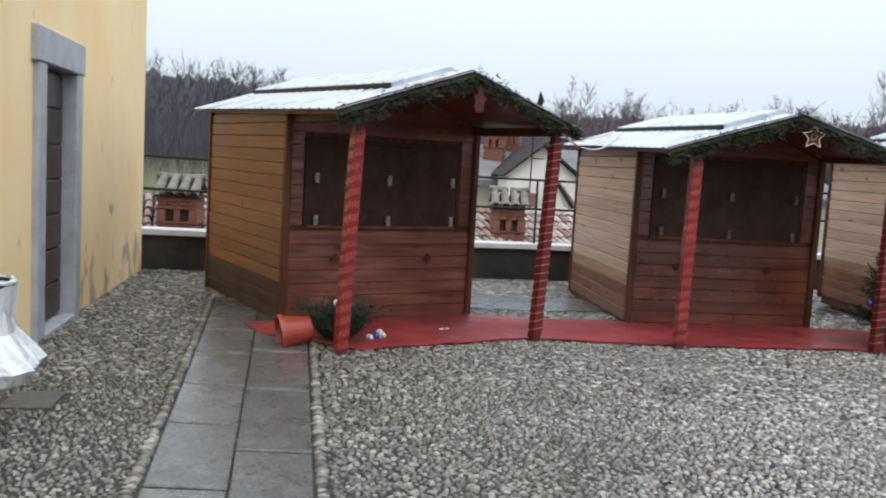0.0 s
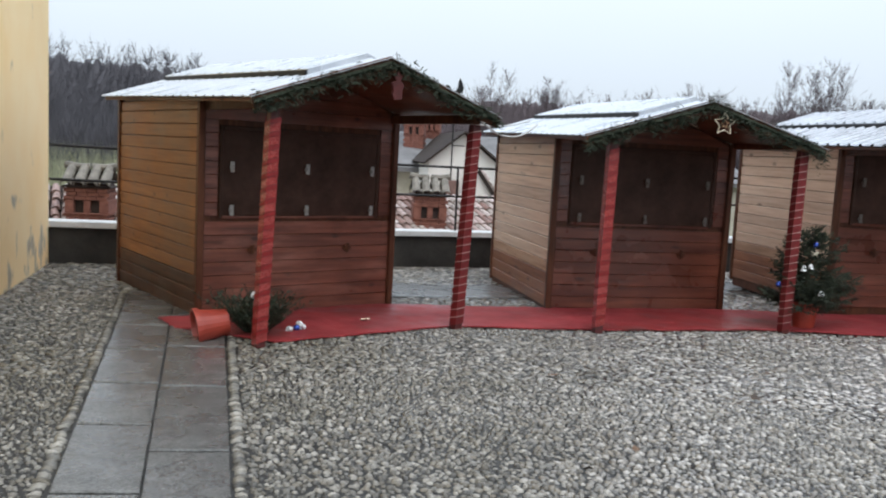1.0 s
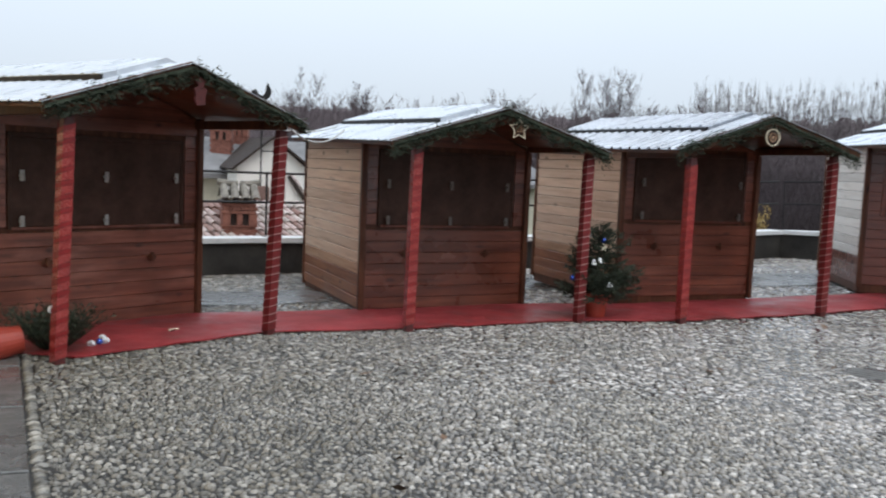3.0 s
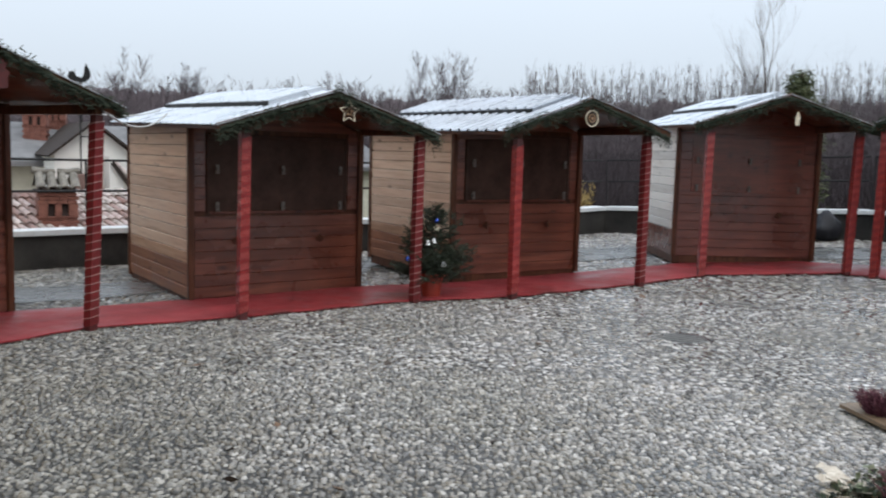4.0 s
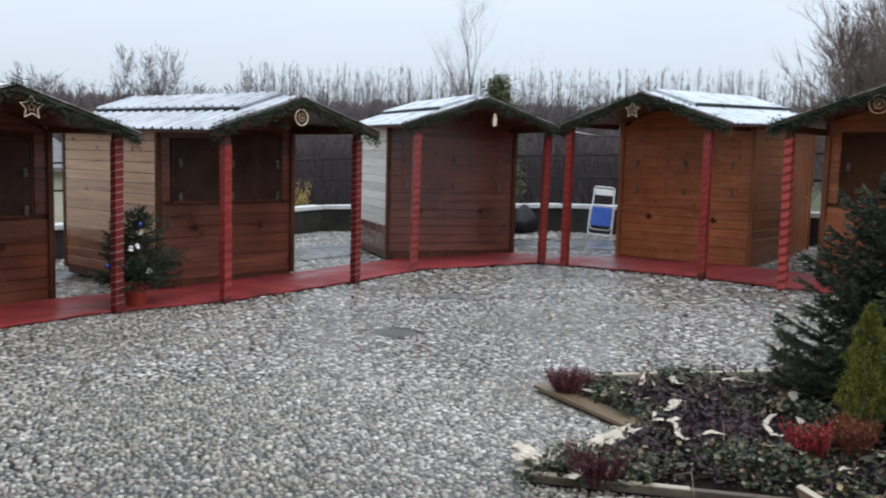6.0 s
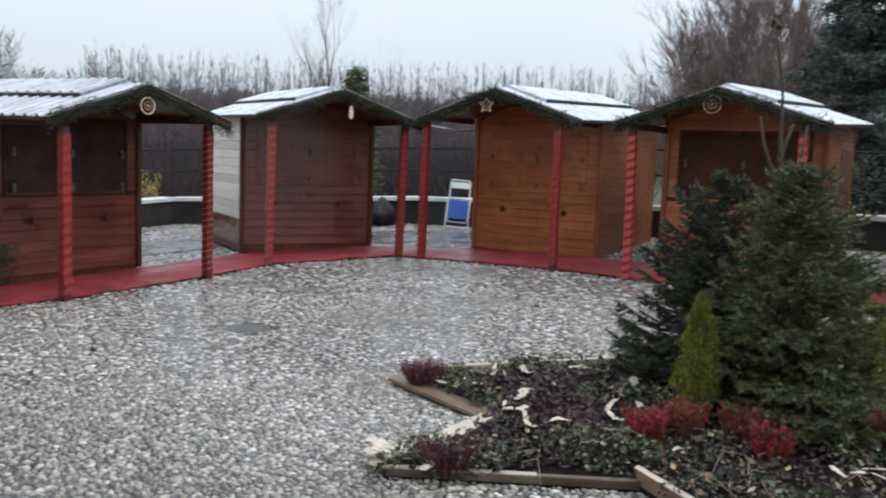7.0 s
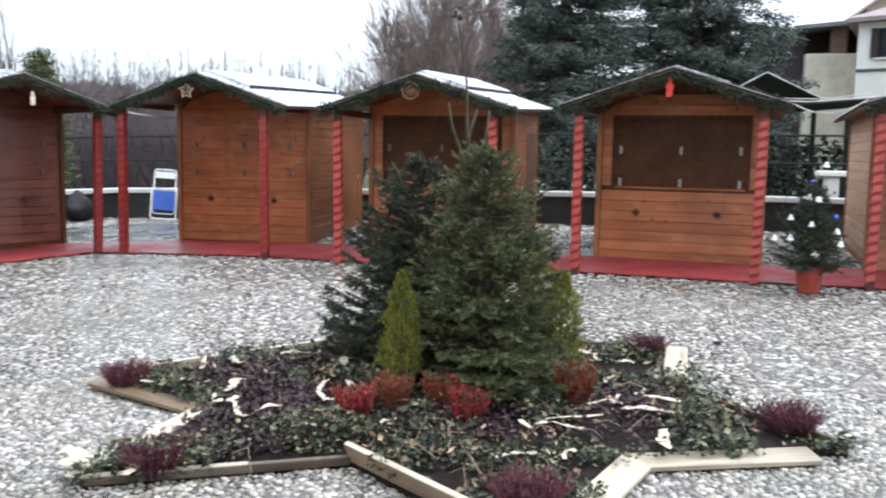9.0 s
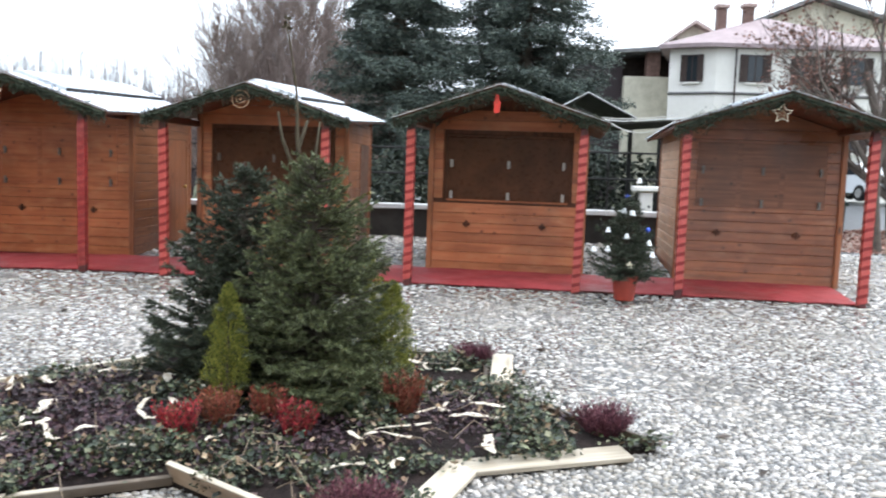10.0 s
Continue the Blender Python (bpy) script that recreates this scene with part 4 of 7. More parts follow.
M_bark = plain("dull_bark", (0.035, 0.026, 0.020), (0.09, 0.07, 0.055), 18, 0.9, 0, 0.6, 0.01)


def build_bed():
    bed = thing("flower_bed", "star-shaped flower bed of dark soil edged with loose boards", "flower bed")
    s = Shape()
    rings = 6
    vs, fs, k = [], [], len(STAR)
    for r in range(rings):
        u = 1 - r / rings
        for x, y in STAR:
            px, py = BED_C[0] + (x - BED_C[0]) * u, BED_C[1] + (y - BED_C[1]) * u
            vs.append((px, py, gz(px, py) + 0.045 + 0.09 * (1 - u) + 0.01 * math.sin(px * 9 + py * 7)))
    vs.append((*BED_C, gz(*BED_C) + 0.15))
    for r in range(rings - 1):
        for i in range(k):
            a, b = r * k + i, r * k + (i + 1) % k
            fs.append((a, b, b + k, a + k))
    fs += [((rings - 1) * k + i, (rings - 1) * k + (i + 1) % k, rings * k) for i in range(k)]
    n0 = len(vs)
    vs += [(x, y, gz(x, y) - 0.05) for x, y in STAR]
    fs += [(i, n0 + i, n0 + (i + 1) % k, (i + 1) % k) for i in range(k)]
    s.add(vs, fs)
    part("soil", s, M_soil, bed)
    # edging: index of the star's side, material, lean in degrees, length share, offset outward
    style = {0: (M_board_brown, -93, 0.0, 0.14), 1: (M_board_pale, -92, 0.02, 0.13), 2: (M_board_worn, -14, 0.0, 0.05), 3: (M_board_tan, -24, 0.02, 0.13), 4: (M_board_pale, -94, 0.04, 0.17), 5: (M_board_pale, -95, 0.03, 0.165),
             6: (M_board_dark, 4, 0.02, 0.07), 7: (M_board_dark, 4, 0.0, 0.07), 8: (M_board_dark, 3, 0, 0.08), 9: (M_board_dark, 3, 0, 0.08), 10: (M_board_dark, 5, 0, 0.1), 11: (M_board_pale, 3, 0, 0.085)}
    # board 11 takes the pale wood to paint light caught on its top
    for i in range(12):
        mat, lean, off, tall = style[i]
        (x0, y0), (x1, y1) = STAR[i], STAR[(i + 1) % 12]
        L = math.hypot(x1 - x0, y1 - y0)
        th = math.atan2(y1 - y0, x1 - x0)
        b = Shape()
        b.box(0.0, -0.013, 0.0, L * (0.62 if i == 7 else 0.82 if i == 5 else 1), 0.013, tall, 0.003)
        z0, z1 = gz(x0, y0), gz(x1, y1)
        m = Matrix.Translation((x0, y0, z0 + (0.045 if lean < -60 else 0.02))) @ Matrix.Rotation(th, 4, "Z") @ Matrix.Rotation(-math.atan2(z1 - z0, L), 4, "Y") @ Matrix.Translation((0, off, 0)) @ Matrix.Rotation(-radians(lean), 4, "X")
        board = part("edging_board", b, mat, bed, "loose wet edging board", m=m)
        if i in (2, 3):
            part("cream_edge", Shape().box(0.01, -0.0145, tall - 0.006, L * (0.6 if i == 2 else 0.99), 0.0145, tall + 0.004, 0.002), M_board_pale, board, "cream top edge")
    return bed


flower_bed = build_bed()


def bed_z(x, y):
    u = min(1.0, math.hypot(x - BED_C[0], y - BED_C[1]) / 2.0)
    return gz(x, y) + 0.05 + 0.085 * (1 - u)


def in_star(x, y, pull=0.96):
    return bool(inside(np.array([BED_C[0] + (x - BED_C[0]) / pull]), np.array([BED_C[1] + (y - BED_C[1]) / pull]), STAR)[0])


def leaf_quad(s, c, d, up, ln, wd):
    """A small folded leaf from c along d."""
    q = d.cross(up).normalized() * wd
    b = len(s.v)
    s.v += [tuple(c), tuple(c + d * ln * 0.5 + q), tuple(c + d * ln), tuple(c + d * ln * 0.5 - q), tuple(c + d * ln * 0.5 - up * wd * 0.3)]
    s.f += [(b, b + 1, b + 4), (b + 1, b + 2, b + 4), (b + 4, b + 2, b + 3), (b, b + 4, b + 3)]


def rand_dir(rg, up=0.3):
    while True:
        d = Vector((rg.uniform(-1, 1), rg.uniform(-1, 1), rg.uniform(-1, 1)))
        if 0.1 < d.length < 1:
            d.normalize()
            d.z = d.z * 0.5 + up
            return d.normalized()


def build_ivy():
    rg = random.Random(5)
    s = Shape()
    made = 0
    while made < 20000:
        x, y = rg.uniform(3.3, 7.1), rg.uniform(-1.5, 3.2)
        clump = noise.noise(Vector((x * 2.2, y * 2.2, 3.0)))
        bare = max(0, 1 - min(math.hypot(x - a, y - b) for a, b in ((4.80, 1.72), (4.80, 0.55), (5.25, -0.30), (5.3, 2.2))) / 0.32)
        if not in_star(x, y, 1.05) or rg.random() > 0.24 + clump * 2.1 - bare * 1.2:
            continue
        h = bed_z(x, y) + rg.random() ** 1.6 * (0.04 + 0.22 * max(0, clump))
        d = rand_dir(rg, 0.2)
        leaf_quad(s, Vector((x, y, h)), d, rand_dir(rg, 0.9), *((rg.uniform(0.016, 0.034), rg.uniform(0.006, 0.013)) if rg.random() < 0.8 else (rg.uniform(0.036, 0.056), rg.uniform(0.014, 0.022))))
        made += 1
    solid("ivy", s, M_ivy, "dark green ivy spreading over the flower bed soil", "ivy", kind="stuff")
    s = Shape()
    for cx, cy in ((4.72, 1.72), (4.75, 0.55), (5.35, 2.2), (5.25, -0.35), (4.15, 1.75)):
        for _ in range(1000):
            x, y = rg.gauss(cx, 0.25), rg.gauss(cy, 0.25)
            if in_star(x, y):
                leaf_quad(s, Vector((x, y, bed_z(x, y) + rg.uniform(0.0, 0.05))), rand_dir(rg, 0.1), rand_dir(rg, 1), rg.uniform(0.025, 0.06), rg.uniform(0.006, 0.014))
    solid("leaf_litter", s, M_litter, "purple-brown leaf litter and low plants on soil", "plants", kind="stuff")
    s = Shape()
    for _ in range(1500):                                           # dead leaves caught between the plants
        x, y = rg.uniform(3.3, 7.1), rg.uniform(-1.5, 3.2)
        if in_star(x, y) and noise.noise(Vector((x * 2.6, y * 2.6, 9.0))) > -0.1:
            leaf_quad(s, Vector((x, y, bed_z(x, y) + rg.uniform(0.01, 0.07))), rand_dir(rg, 0.15), rand_dir(rg, 1), rg.uniform(0.03, 0.075), rg.uniform(0.009, 0.022))
    solid("dead_leaves", s, M_dry_leaf, "tan and brown dead leaves caught in the flower bed", "leaves", kind="stuff")
    s = Shape()
    for _ in range(210):
        x, y = rg.uniform(3.4, 7.0), rg.uniform(-1.3, 3.0)
        if not in_star(x, y):
            continue
        a, ln, z = rg.uniform(0, 6.28), rg.uniform(0.10, 0.30), bed_z(x, y)
        b = a + rg.uniform(-0.6, 0.6)
        mid = (x + math.cos(a) * ln / 2, y + math.sin(a) * ln / 2, z + rg.uniform(0.05, 0.13))
        s.tube([(x, y, z + 0.03), mid, (mid[0] + math.cos(b) * ln / 2, mid[1] + math.sin(b) * ln / 2, z + rg.uniform(0.01, 0.08))], [0.0028, 0.0024, 0.0012], 4)
    solid("dry_stems", s, M_dry_stem, "thin tan dry stems lying across the flower bed", "stems", kind="stuff")


build_ivy()


def build_strips():
    """Curled cream strips of wood lying on the bed."""
    rg = random.Random(21)
    spots = [(3.72, 2.12, 0.9, 0.4), (3.78, 2.05, 2.4, 0.35), (4.95, 2.72, 0.3, 0.4), (5.0, 2.4, 0.8, 0.25), (5.25, 2.45, 0.2, 0.5), (5.45, 2.25, 1.0, 0.35), (5.05, 2.05, 2.2, 0.3),
             (4.4, 1.72, 0.9, 0.42), (4.05, 1.95, 2.3, 0.3), (3.7, 1.98, 1.2, 0.32), (4.35, 1.3, 1.4, 0.45), (4.9, 1.5, 0.4, 0.3),
             (4.6, 0.2, 1.2, 0.3), (4.3, 0.15, 2.6, 0.28), (4.25, 0.0, 0.6, 0.3), (4.9, -0.15, 1.7, 0.45), (5.15, -0.25, 1.3, 0.35),
             (5.1, -0.55, 1.1, 0.5), (5.35, -0.6, 1.9, 0.3), (5.75, -0.2, 2.5, 0.3), (6.1, -0.3, 1.4, 0.4), (6.25, -0.15, 0.9, 0.3), (6.35, -0.42, 2.2, 0.3)]
    spots += [(rg.uniform(4.3, 6.3), rg.uniform(-0.6, 2.6), rg.uniform(0, 3), rg.uniform(0.2, 0.36)) for _ in range(26)]
    spots = [q for q in spots if in_star(q[0], q[1], 0.93)]
    heap = len(spots)                                              # a crumpled heap at the tip of the bed
    spots += [(3.72 + 0.05 * k, 2.12 - 0.035 * k, 0.9 + 0.7 * k, 0.30) for k in range(5)]
    for num, (x, y, th, L) in enumerate(spots):
        s = Shape()
        n = 9
        vs, fs = [], []
        w, L = 0.012 + 0.022 * rg.random() ** 1.3, L * rg.uniform(0.38, 0.88)
        if num >= heap:
            w, L = rg.uniform(0.03, 0.05), rg.uniform(0.22, 0.32)
        bend, tw = rg.uniform(-1.1, 1.1), rg.uniform(-0.25, 0.25)
        a, px, py = th, 0.0, 0.0
        for k in range(n + 1):
            u = k / n
            roll = tw * math.sin(u * 5) + rg.gauss(0, 0.16)
            h = 0.004 + 0.008 * (1 + math.sin(u * 6 + th * 9))
            a += rg.gauss(0, 0.19)
            nx, ny = -math.sin(a), math.cos(a)
            ww = w * (1 - 0.5 * abs(u - 0.5)) * rg.uniform(0.7, 1.25)
            zc = bed_z(x + px, y + py) + 0.036 + h
            for sd in (-1, 1):
                for th_ in (0, 0.003):
                    vs.append((px + sd * nx * ww * math.cos(roll), py + sd * ny * ww * math.cos(roll), zc + sd * ww * math.sin(roll) + th_))
            px += math.cos(a) * L / n
            py += math.sin(a) * L / n
            a += bend / n
        for k in range(n):
            p = 4 * k
            fs += [(p, p + 2, p + 6, p + 4), (p + 1, p + 5, p + 7, p + 3), (p, p + 4, p + 5, p + 1), (p + 2, p + 3, p + 7, p + 6)]
        fs += [(0, 1, 3, 2), (4 * n, 4 * n + 2, 4 * n + 3, 4 * n + 1)]
        s.add(vs, fs)
        solid("wood_strip", s, M_strip, "curled cream strip of wood lying among the ivy", "strip", Matrix.Translation((x, y, 0)), "strips on the flower bed")


build_strips()


def sprig_bush(name, x, y, z, r, h, n, mat, label, cat, wd=0.006, ln=(0.05, 0.1), upright=1.0, seed=1, group="", leaves=7):
    rg = random.Random(seed)
    s = Shape()
    for _ in range(n):
        a, q = rg.uniform(0, 6.283), rg.random() ** 0.5
        base = Vector((r * 0.45 * q * math.cos(a), r * 0.45 * q * math.sin(a), 0))
        out = Vector((math.cos(a) * q, math.sin(a) * q, upright * rg.uniform(0.6, 1.3))).normalized()
        reach = h * rg.uniform(0.55, 1.05) / max(0.5, out.z)
        stem = base + out * reach
        s.tube([base, base.lerp(stem, 0.6), stem], [0.003, 0.002, 0.001], 3, False)
        for k in range(leaves):
            p = base.lerp(stem, rg.uniform(0.3, 1.0))
            leaf_quad(s, p, (out + rand_dir(rg, 0.2) * 0.9).normalized(), rand_dir(rg, 0.5), rg.uniform(*ln), wd * rg.uniform(0.7, 1.4))
    return solid(name, s, mat, label, cat, Matrix.Translation((x, y, z)), group)


for k, (x, y, r, h) in enumerate(((5.04, 2.86, 0.15, 0.17), (3.80, 1.90, 0.17, 0.17), (3.80, 0.12, 0.17, 0.17), (5.10, -1.14, 0.16, 0.19), (6.60, -0.38, 0.15, 0.17))):
    sprig_bush("heather", x, y, bed_z(x, y) - 0.03, r, h, 330, M_heather, "dark crimson heather plant at a tip of the bed", "heather", 0.0026, (0.016, 0.034), 1.6, 40 + k, "heathers in the flower bed", 11)
for k, (x, y, r, h, mat) in enumerate(((4.66, 1.19, 0.14, 0.19, M_nandina), (4.72, 0.57, 0.14, 0.20, M_nandina), (5.2, 0.03, 0.13, 0.27, M_nandina_rust), (4.84, 1.03, 0.13, 0.21, M_nandina_rust), (4.92, 0.76, 0.12, 0.21, M_nandina_rust))):
    sprig_bush("nandina", x, y, bed_z(x, y) - 0.03, r, h, 170, mat, "rusty brown nandina shrub beneath the spruces" if mat is M_nandina_rust else "bright red nandina shrub beneath the spruces", "shrub", 0.005, (0.014, 0.03), 3.2, 60 + k, "nandinas in the flower bed", 9)


def needles(nd, axes, rg, needle, dens):
    for p0, p1, p2 in axes:
        ln = (p2 - p0).length
        for _ in range(max(3, int(ln * dens / needle * 0.035))):
            f = rg.uniform(0.15, 1.05)
            p = p0.lerp(p1, f * 2) if f < 0.5 else p1.lerp(p2, f * 2 - 1)
            ax = (p2 - p0).normalized()
            dr = (ax * 0.8 + Matrix.Rotation(rg.uniform(0, 6.28), 3, ax) @ ax.orthogonal().normalized() * 0.7 + Vector((0, 0, 0.12))).normalized()
            w = dr.orthogonal().normalized()
            w = (Matrix.Rotation(rg.uniform(0, 6.28), 3, dr) @ w) * needle * 0.15
            e = dr * needle * rg.uniform(0.7, 1.25)
            b = len(nd.v)
            nd.v += [tuple(p - w), tuple(p + w), tuple(p + e)]
            nd.f.append((b, b + 1, b + 2))


def conifer(name, x, y, z, h, r, mat, label, seed, rings=17, per=11, needle=0.035, dens=26, droop=0.25, low=0.04, power=0.9, shoots=None):
    """A spruce: trunk, branches all the way up with side twigs, needles as slim blades, paler young shoots at the tips."""
    rg = random.Random(seed)
    tree = thing(name, label, "conifer", Matrix.Translation((x, y, z)))
    s = Shape()
    s.tube([(0, 0, -0.05), (0, 0, h * 0.5), (0, 0, h)], [0.035 * h, 0.02 * h, 0.003], 7)
    part("trunk", s, M_bark, tree)
    br, nd, tips = Shape(), Shape(), Shape()
    for i in range(rings):
        count = max(4, int(per * (1 - 0.5 * i / rings)))
        lobe = rg.uniform(0, 6.283)
        for j in range(count):
            u = max(0.0, (i + rg.uniform(-0.6, 0.6)) / rings)
            zc = h * (low + (0.97 - low) * u)
            a = rg.uniform(0, 6.283)
            reach = (r * max(0.0, 1 - u) ** power + 0.03) * (1 + 0.16 * math.sin(3 * a + lobe))
            L = reach * (0.35 + 0.80 * rg.random() ** 0.8)
            up = 0.45 * u + rg.uniform(-0.12, 0.22) - droop * (1 - u)
            tip = Vector((math.cos(a) * L, math.sin(a) * L, zc + L * up + 0.04 * rg.random()))
            base = Vector((0, 0, zc))
            mid = base.lerp(tip, 0.55) - Vector((0, 0, L * 0.12))
            br.tube([base, mid, tip], [0.007 * h, 0.004 * h, 0.001], 3, False)
            axes = [(base, mid, tip)]
            ends = [(mid.lerp(tip, 0.55), mid.lerp(tip, 0.8), tip)]
            for q in range(max(2, int(L / 0.055))):
                f = rg.uniform(0.25, 0.95)
                p = base.lerp(mid, f * 2) if f < 0.5 else mid.lerp(tip, f * 2 - 1)
                sd = rg.choice((-1, 1))
                dr = Vector((math.cos(a + sd * rg.uniform(0.5, 1.0)), math.sin(a + sd * rg.uniform(0.5, 1.0)), rg.uniform(-0.25, 0.35)))
                tl = L * 0.35 * (1.15 - f) + 0.03
                e = p + dr * tl
                axes.append((p, p.lerp(e, 0.5), e))
                if f > 0.6:
                    ends.append((p.lerp(e, 0.5), p.lerp(e, 0.75), e))
            needles(nd, axes, rg, needle, dens)
            if shoots:
                needles(tips, ends, rg, needle, dens * 0.8)
    tagged(part("limb_work", br, M_bark, tree), kind="stuff")
    part("crown", raw_mesh("crown", nd.v, nd.f, mat), None, tree)
    if shoots:
        tagged(part("shoot_mass", raw_mesh("shoot_mass", tips.v, tips.f, shoots), None, tree, "paler green young growth"), kind="stuff")
    return tree


M_shoot = leaf_mat("pale_spruce_shoots", [(0, (0.05, 0.062, 0.028)), (0.5, (0.105, 0.125, 0.055)), (1, (0.20, 0.22, 0.10))], 0.6)
M_shoot_dark = leaf_mat("fir_shoots", [(0, (0.035, 0.043, 0.028)), (0.6, (0.075, 0.09, 0.06)), (1, (0.13, 0.145, 0.10))], 0.6)
conifer("spruce", 5.42, 0.62, gz(5.42, 0.62) + 0.08, 1.52, 0.58, M_spruce, "young green spruce in the middle of the bed", 1, 34, 21, 0.026, 240, power=0.60, droop=0.16, shoots=M_shoot)
conifer("fir", 5.86, 1.18, gz(5.86, 1.18) + 0.08, 1.46, 0.60, M_fir_dark, "dark green young fir beside the spruce", 2, 30, 17, 0.030, 230, droop=0.04, power=0.68, shoots=M_shoot_dark)


def cypress(x, y, h, r, seed):
    rg = random.Random(seed)
    z = bed_z(x, y)
    t = thing("golden_cypress", "small narrow golden-green cypress in the flower bed", "cypress", Matrix.Translation((x, y, z)), "golden cypresses")
    s = Shape()
    s.tube([(0, 0, -0.04), (0, 0, h * 0.9)], [0.014, 0.003], 5)
    part("trunk", s, M_bark, t)
    nd = Shape()
    for _ in range(10000):
        u = rg.random() ** 0.85
        rr = r * 0.92 * (1 - u ** 2.4) ** 0.7 * (0.62 + 0.38 * min(1.0, u * 3.5)) * (0.55 + 0.5 * rg.random() ** 0.5)
        a = rg.uniform(0, 6.283)
        rr *= 0.95 + 1.0 * noise.noise(Vector((math.cos(a) * 2.3 + seed, math.sin(a) * 2.3, u * 9))) + 0.15 * math.sin(a * 5 + u * 14)
        p = Vector((rr * math.cos(a), rr * math.sin(a), h * u))
        d = Vector((math.cos(a) * 0.45 + rg.gauss(0, 0.2), math.sin(a) * 0.45 + rg.gauss(0, 0.2), 1)).normalized()
        leaf_quad(nd, p, d, rand_dir(rg, 0), rg.uniform(0.012, 0.028), rg.uniform(0.002, 0.0042))
    part("crown", nd, M_cypress, t)


cypress(5.08, 1.05, 0.72, 0.118, 3)
cypress(5.64, 0.16, 0.70, 0.15, 4)
cypress(5.98, 0.38, 0.88, 0.16, 5)


def bare_tree(name, x, y, z, h, mat, label, seed, spread=0.5, levels=5, r0=None, first=0.25, kids=4, upright=0.5, sides=4, group=""):
    """A leafless tree: a tapered trunk and limbs that fork into twigs."""
    rg = random.Random(seed)
    tree = thing(name, label, "tree", Matrix.Translation((x, y, z)), group)
    r0 = r0 or h * 0.018
    trunk, limbs = Shape(), Shape()

    def grow(p, d, L, r, lev):
        n = 3
        pts, rad = [p], [r]
        q, e = p.copy(), d.copy()
        for k in range(n):
            e = (e + Vector((rg.gauss(0, 0.10), rg.gauss(0, 0.10), rg.gauss(0.05, 0.05) * upright))).normalized()
            q = q + e * L / n
            pts.append(q.copy())
            rad.append(r * (1 - 0.45 * (k + 1) / n))
        (trunk if lev == 0 else limbs).tube(pts, rad, 7 if lev == 0 else (sides if lev < 3 else 3), False)
        if lev >= levels:
            return
        for k in range(kids if lev else kids + 3):
            f = rg.uniform(first if lev == 0 else 0.3, 1.0)
            i = min(n - 1, int(f * n))
            b = pts[i].lerp(pts[i + 1], f * n - i)
            a = rg.uniform(0, 6.283)
            side = e.orthogonal().normalized()
            side = Matrix.Rotation(a, 3, e) @ side
            nd = (e * (1 - spread) + side * spread + Vector((0, 0, 0.35 * upright))).normalized()
            grow(b, nd, L * rg.uniform(0.45, 0.75), rad[i] * 0.5, lev + 1)

    grow(Vector((0, 0, -0.1)), Vector((0, 0, 1)), h * 0.55, r0, 0)
    part("trunk", trunk, mat, tree, smooth=True)
    tagged(part("limb_work", raw_mesh("limb_work", limbs.v, limbs.f, mat, True), None, tree), kind="stuff")
    return tree


M_twig = plain("grey_brown_twigs", (0.05, 0.038, 0.032), (0.11, 0.088, 0.076), 4, 0.9, world=True)


def sapling():
    x, y = 6.33, 0.90
    z = gz(x, y) + 0.08
    t = thing("sapling", "leafless young tree rising out of the spruces", "tree", Matrix.Translation((x, y, z)))
    part("trunk", Shape().tube([(0, -0.02, -0.05), (0, 0.0, 0.9), (0.01, 0.0, 1.3), (0, 0.03, 1.62), (0.0, 0.04, 1.93), (0.0, 0.08, 2.2), (0.01, 0.13, 2.46)], [0.03, 0.024, 0.020, 0.014, 0.009, 0.006, 0.003], 8), M_sapling, t, smooth=True)
    for pts in ([(0, 0.0, 1.18), (0, 0.06, 1.42), (0, 0.14, 1.62), (0, 0.17, 1.80)], [(0, 0, 1.12), (0, -0.05, 1.35), (0, -0.10, 1.5), (0, -0.13, 1.74)], [(0, 0, 1.0), (0, -0.09, 1.2), (0, -0.2, 1.33)], [(0, 0, 0.95), (0.02, 0.13, 1.2), (0.02, 0.2, 1.35)], [(0, 0.03, 1.5), (0.05, 0.01, 1.62), (0.06, -0.03, 1.75)]):
        part("limb", Shape().tube(pts, [0.016, 0.014, 0.011, 0.007][:len(pts)], 5), M_sapling, t, smooth=True)
    rg = random.Random(17)
    for _ in range(7):
        leaf = Shape()
        leaf_quad(leaf, Vector((0.01, 0.12 + rg.uniform(-0.03, 0.03), 2.40 + rg.uniform(-0.05, 0.06))), rand_dir(rg, -0.2), rand_dir(rg, 0.4), rg.uniform(0.04, 0.06), rg.uniform(0.012, 0.02))
        part("leaf", leaf, M_sapling, t)


M_sapling = plain("olive_brown_bark", (0.035, 0.028, 0.018), (0.085, 0.07, 0.045), 16, 0.85, 0, 0.5, 0.004)
sapling()


lb = Shape().box(-0.43, -0.075, 0.0, 0.43, 0.075, 0.022, 0.003)
solid("loose_board", lb, M_board_pale, "pale loose board lying flat on the pebbles", "board", Matrix.Translation((6.19, -0.58, gz(6.19, -0.58) + 0.115)) @ Matrix.Rotation(math.atan2(-0.04, 0.92), 4, "Z"))

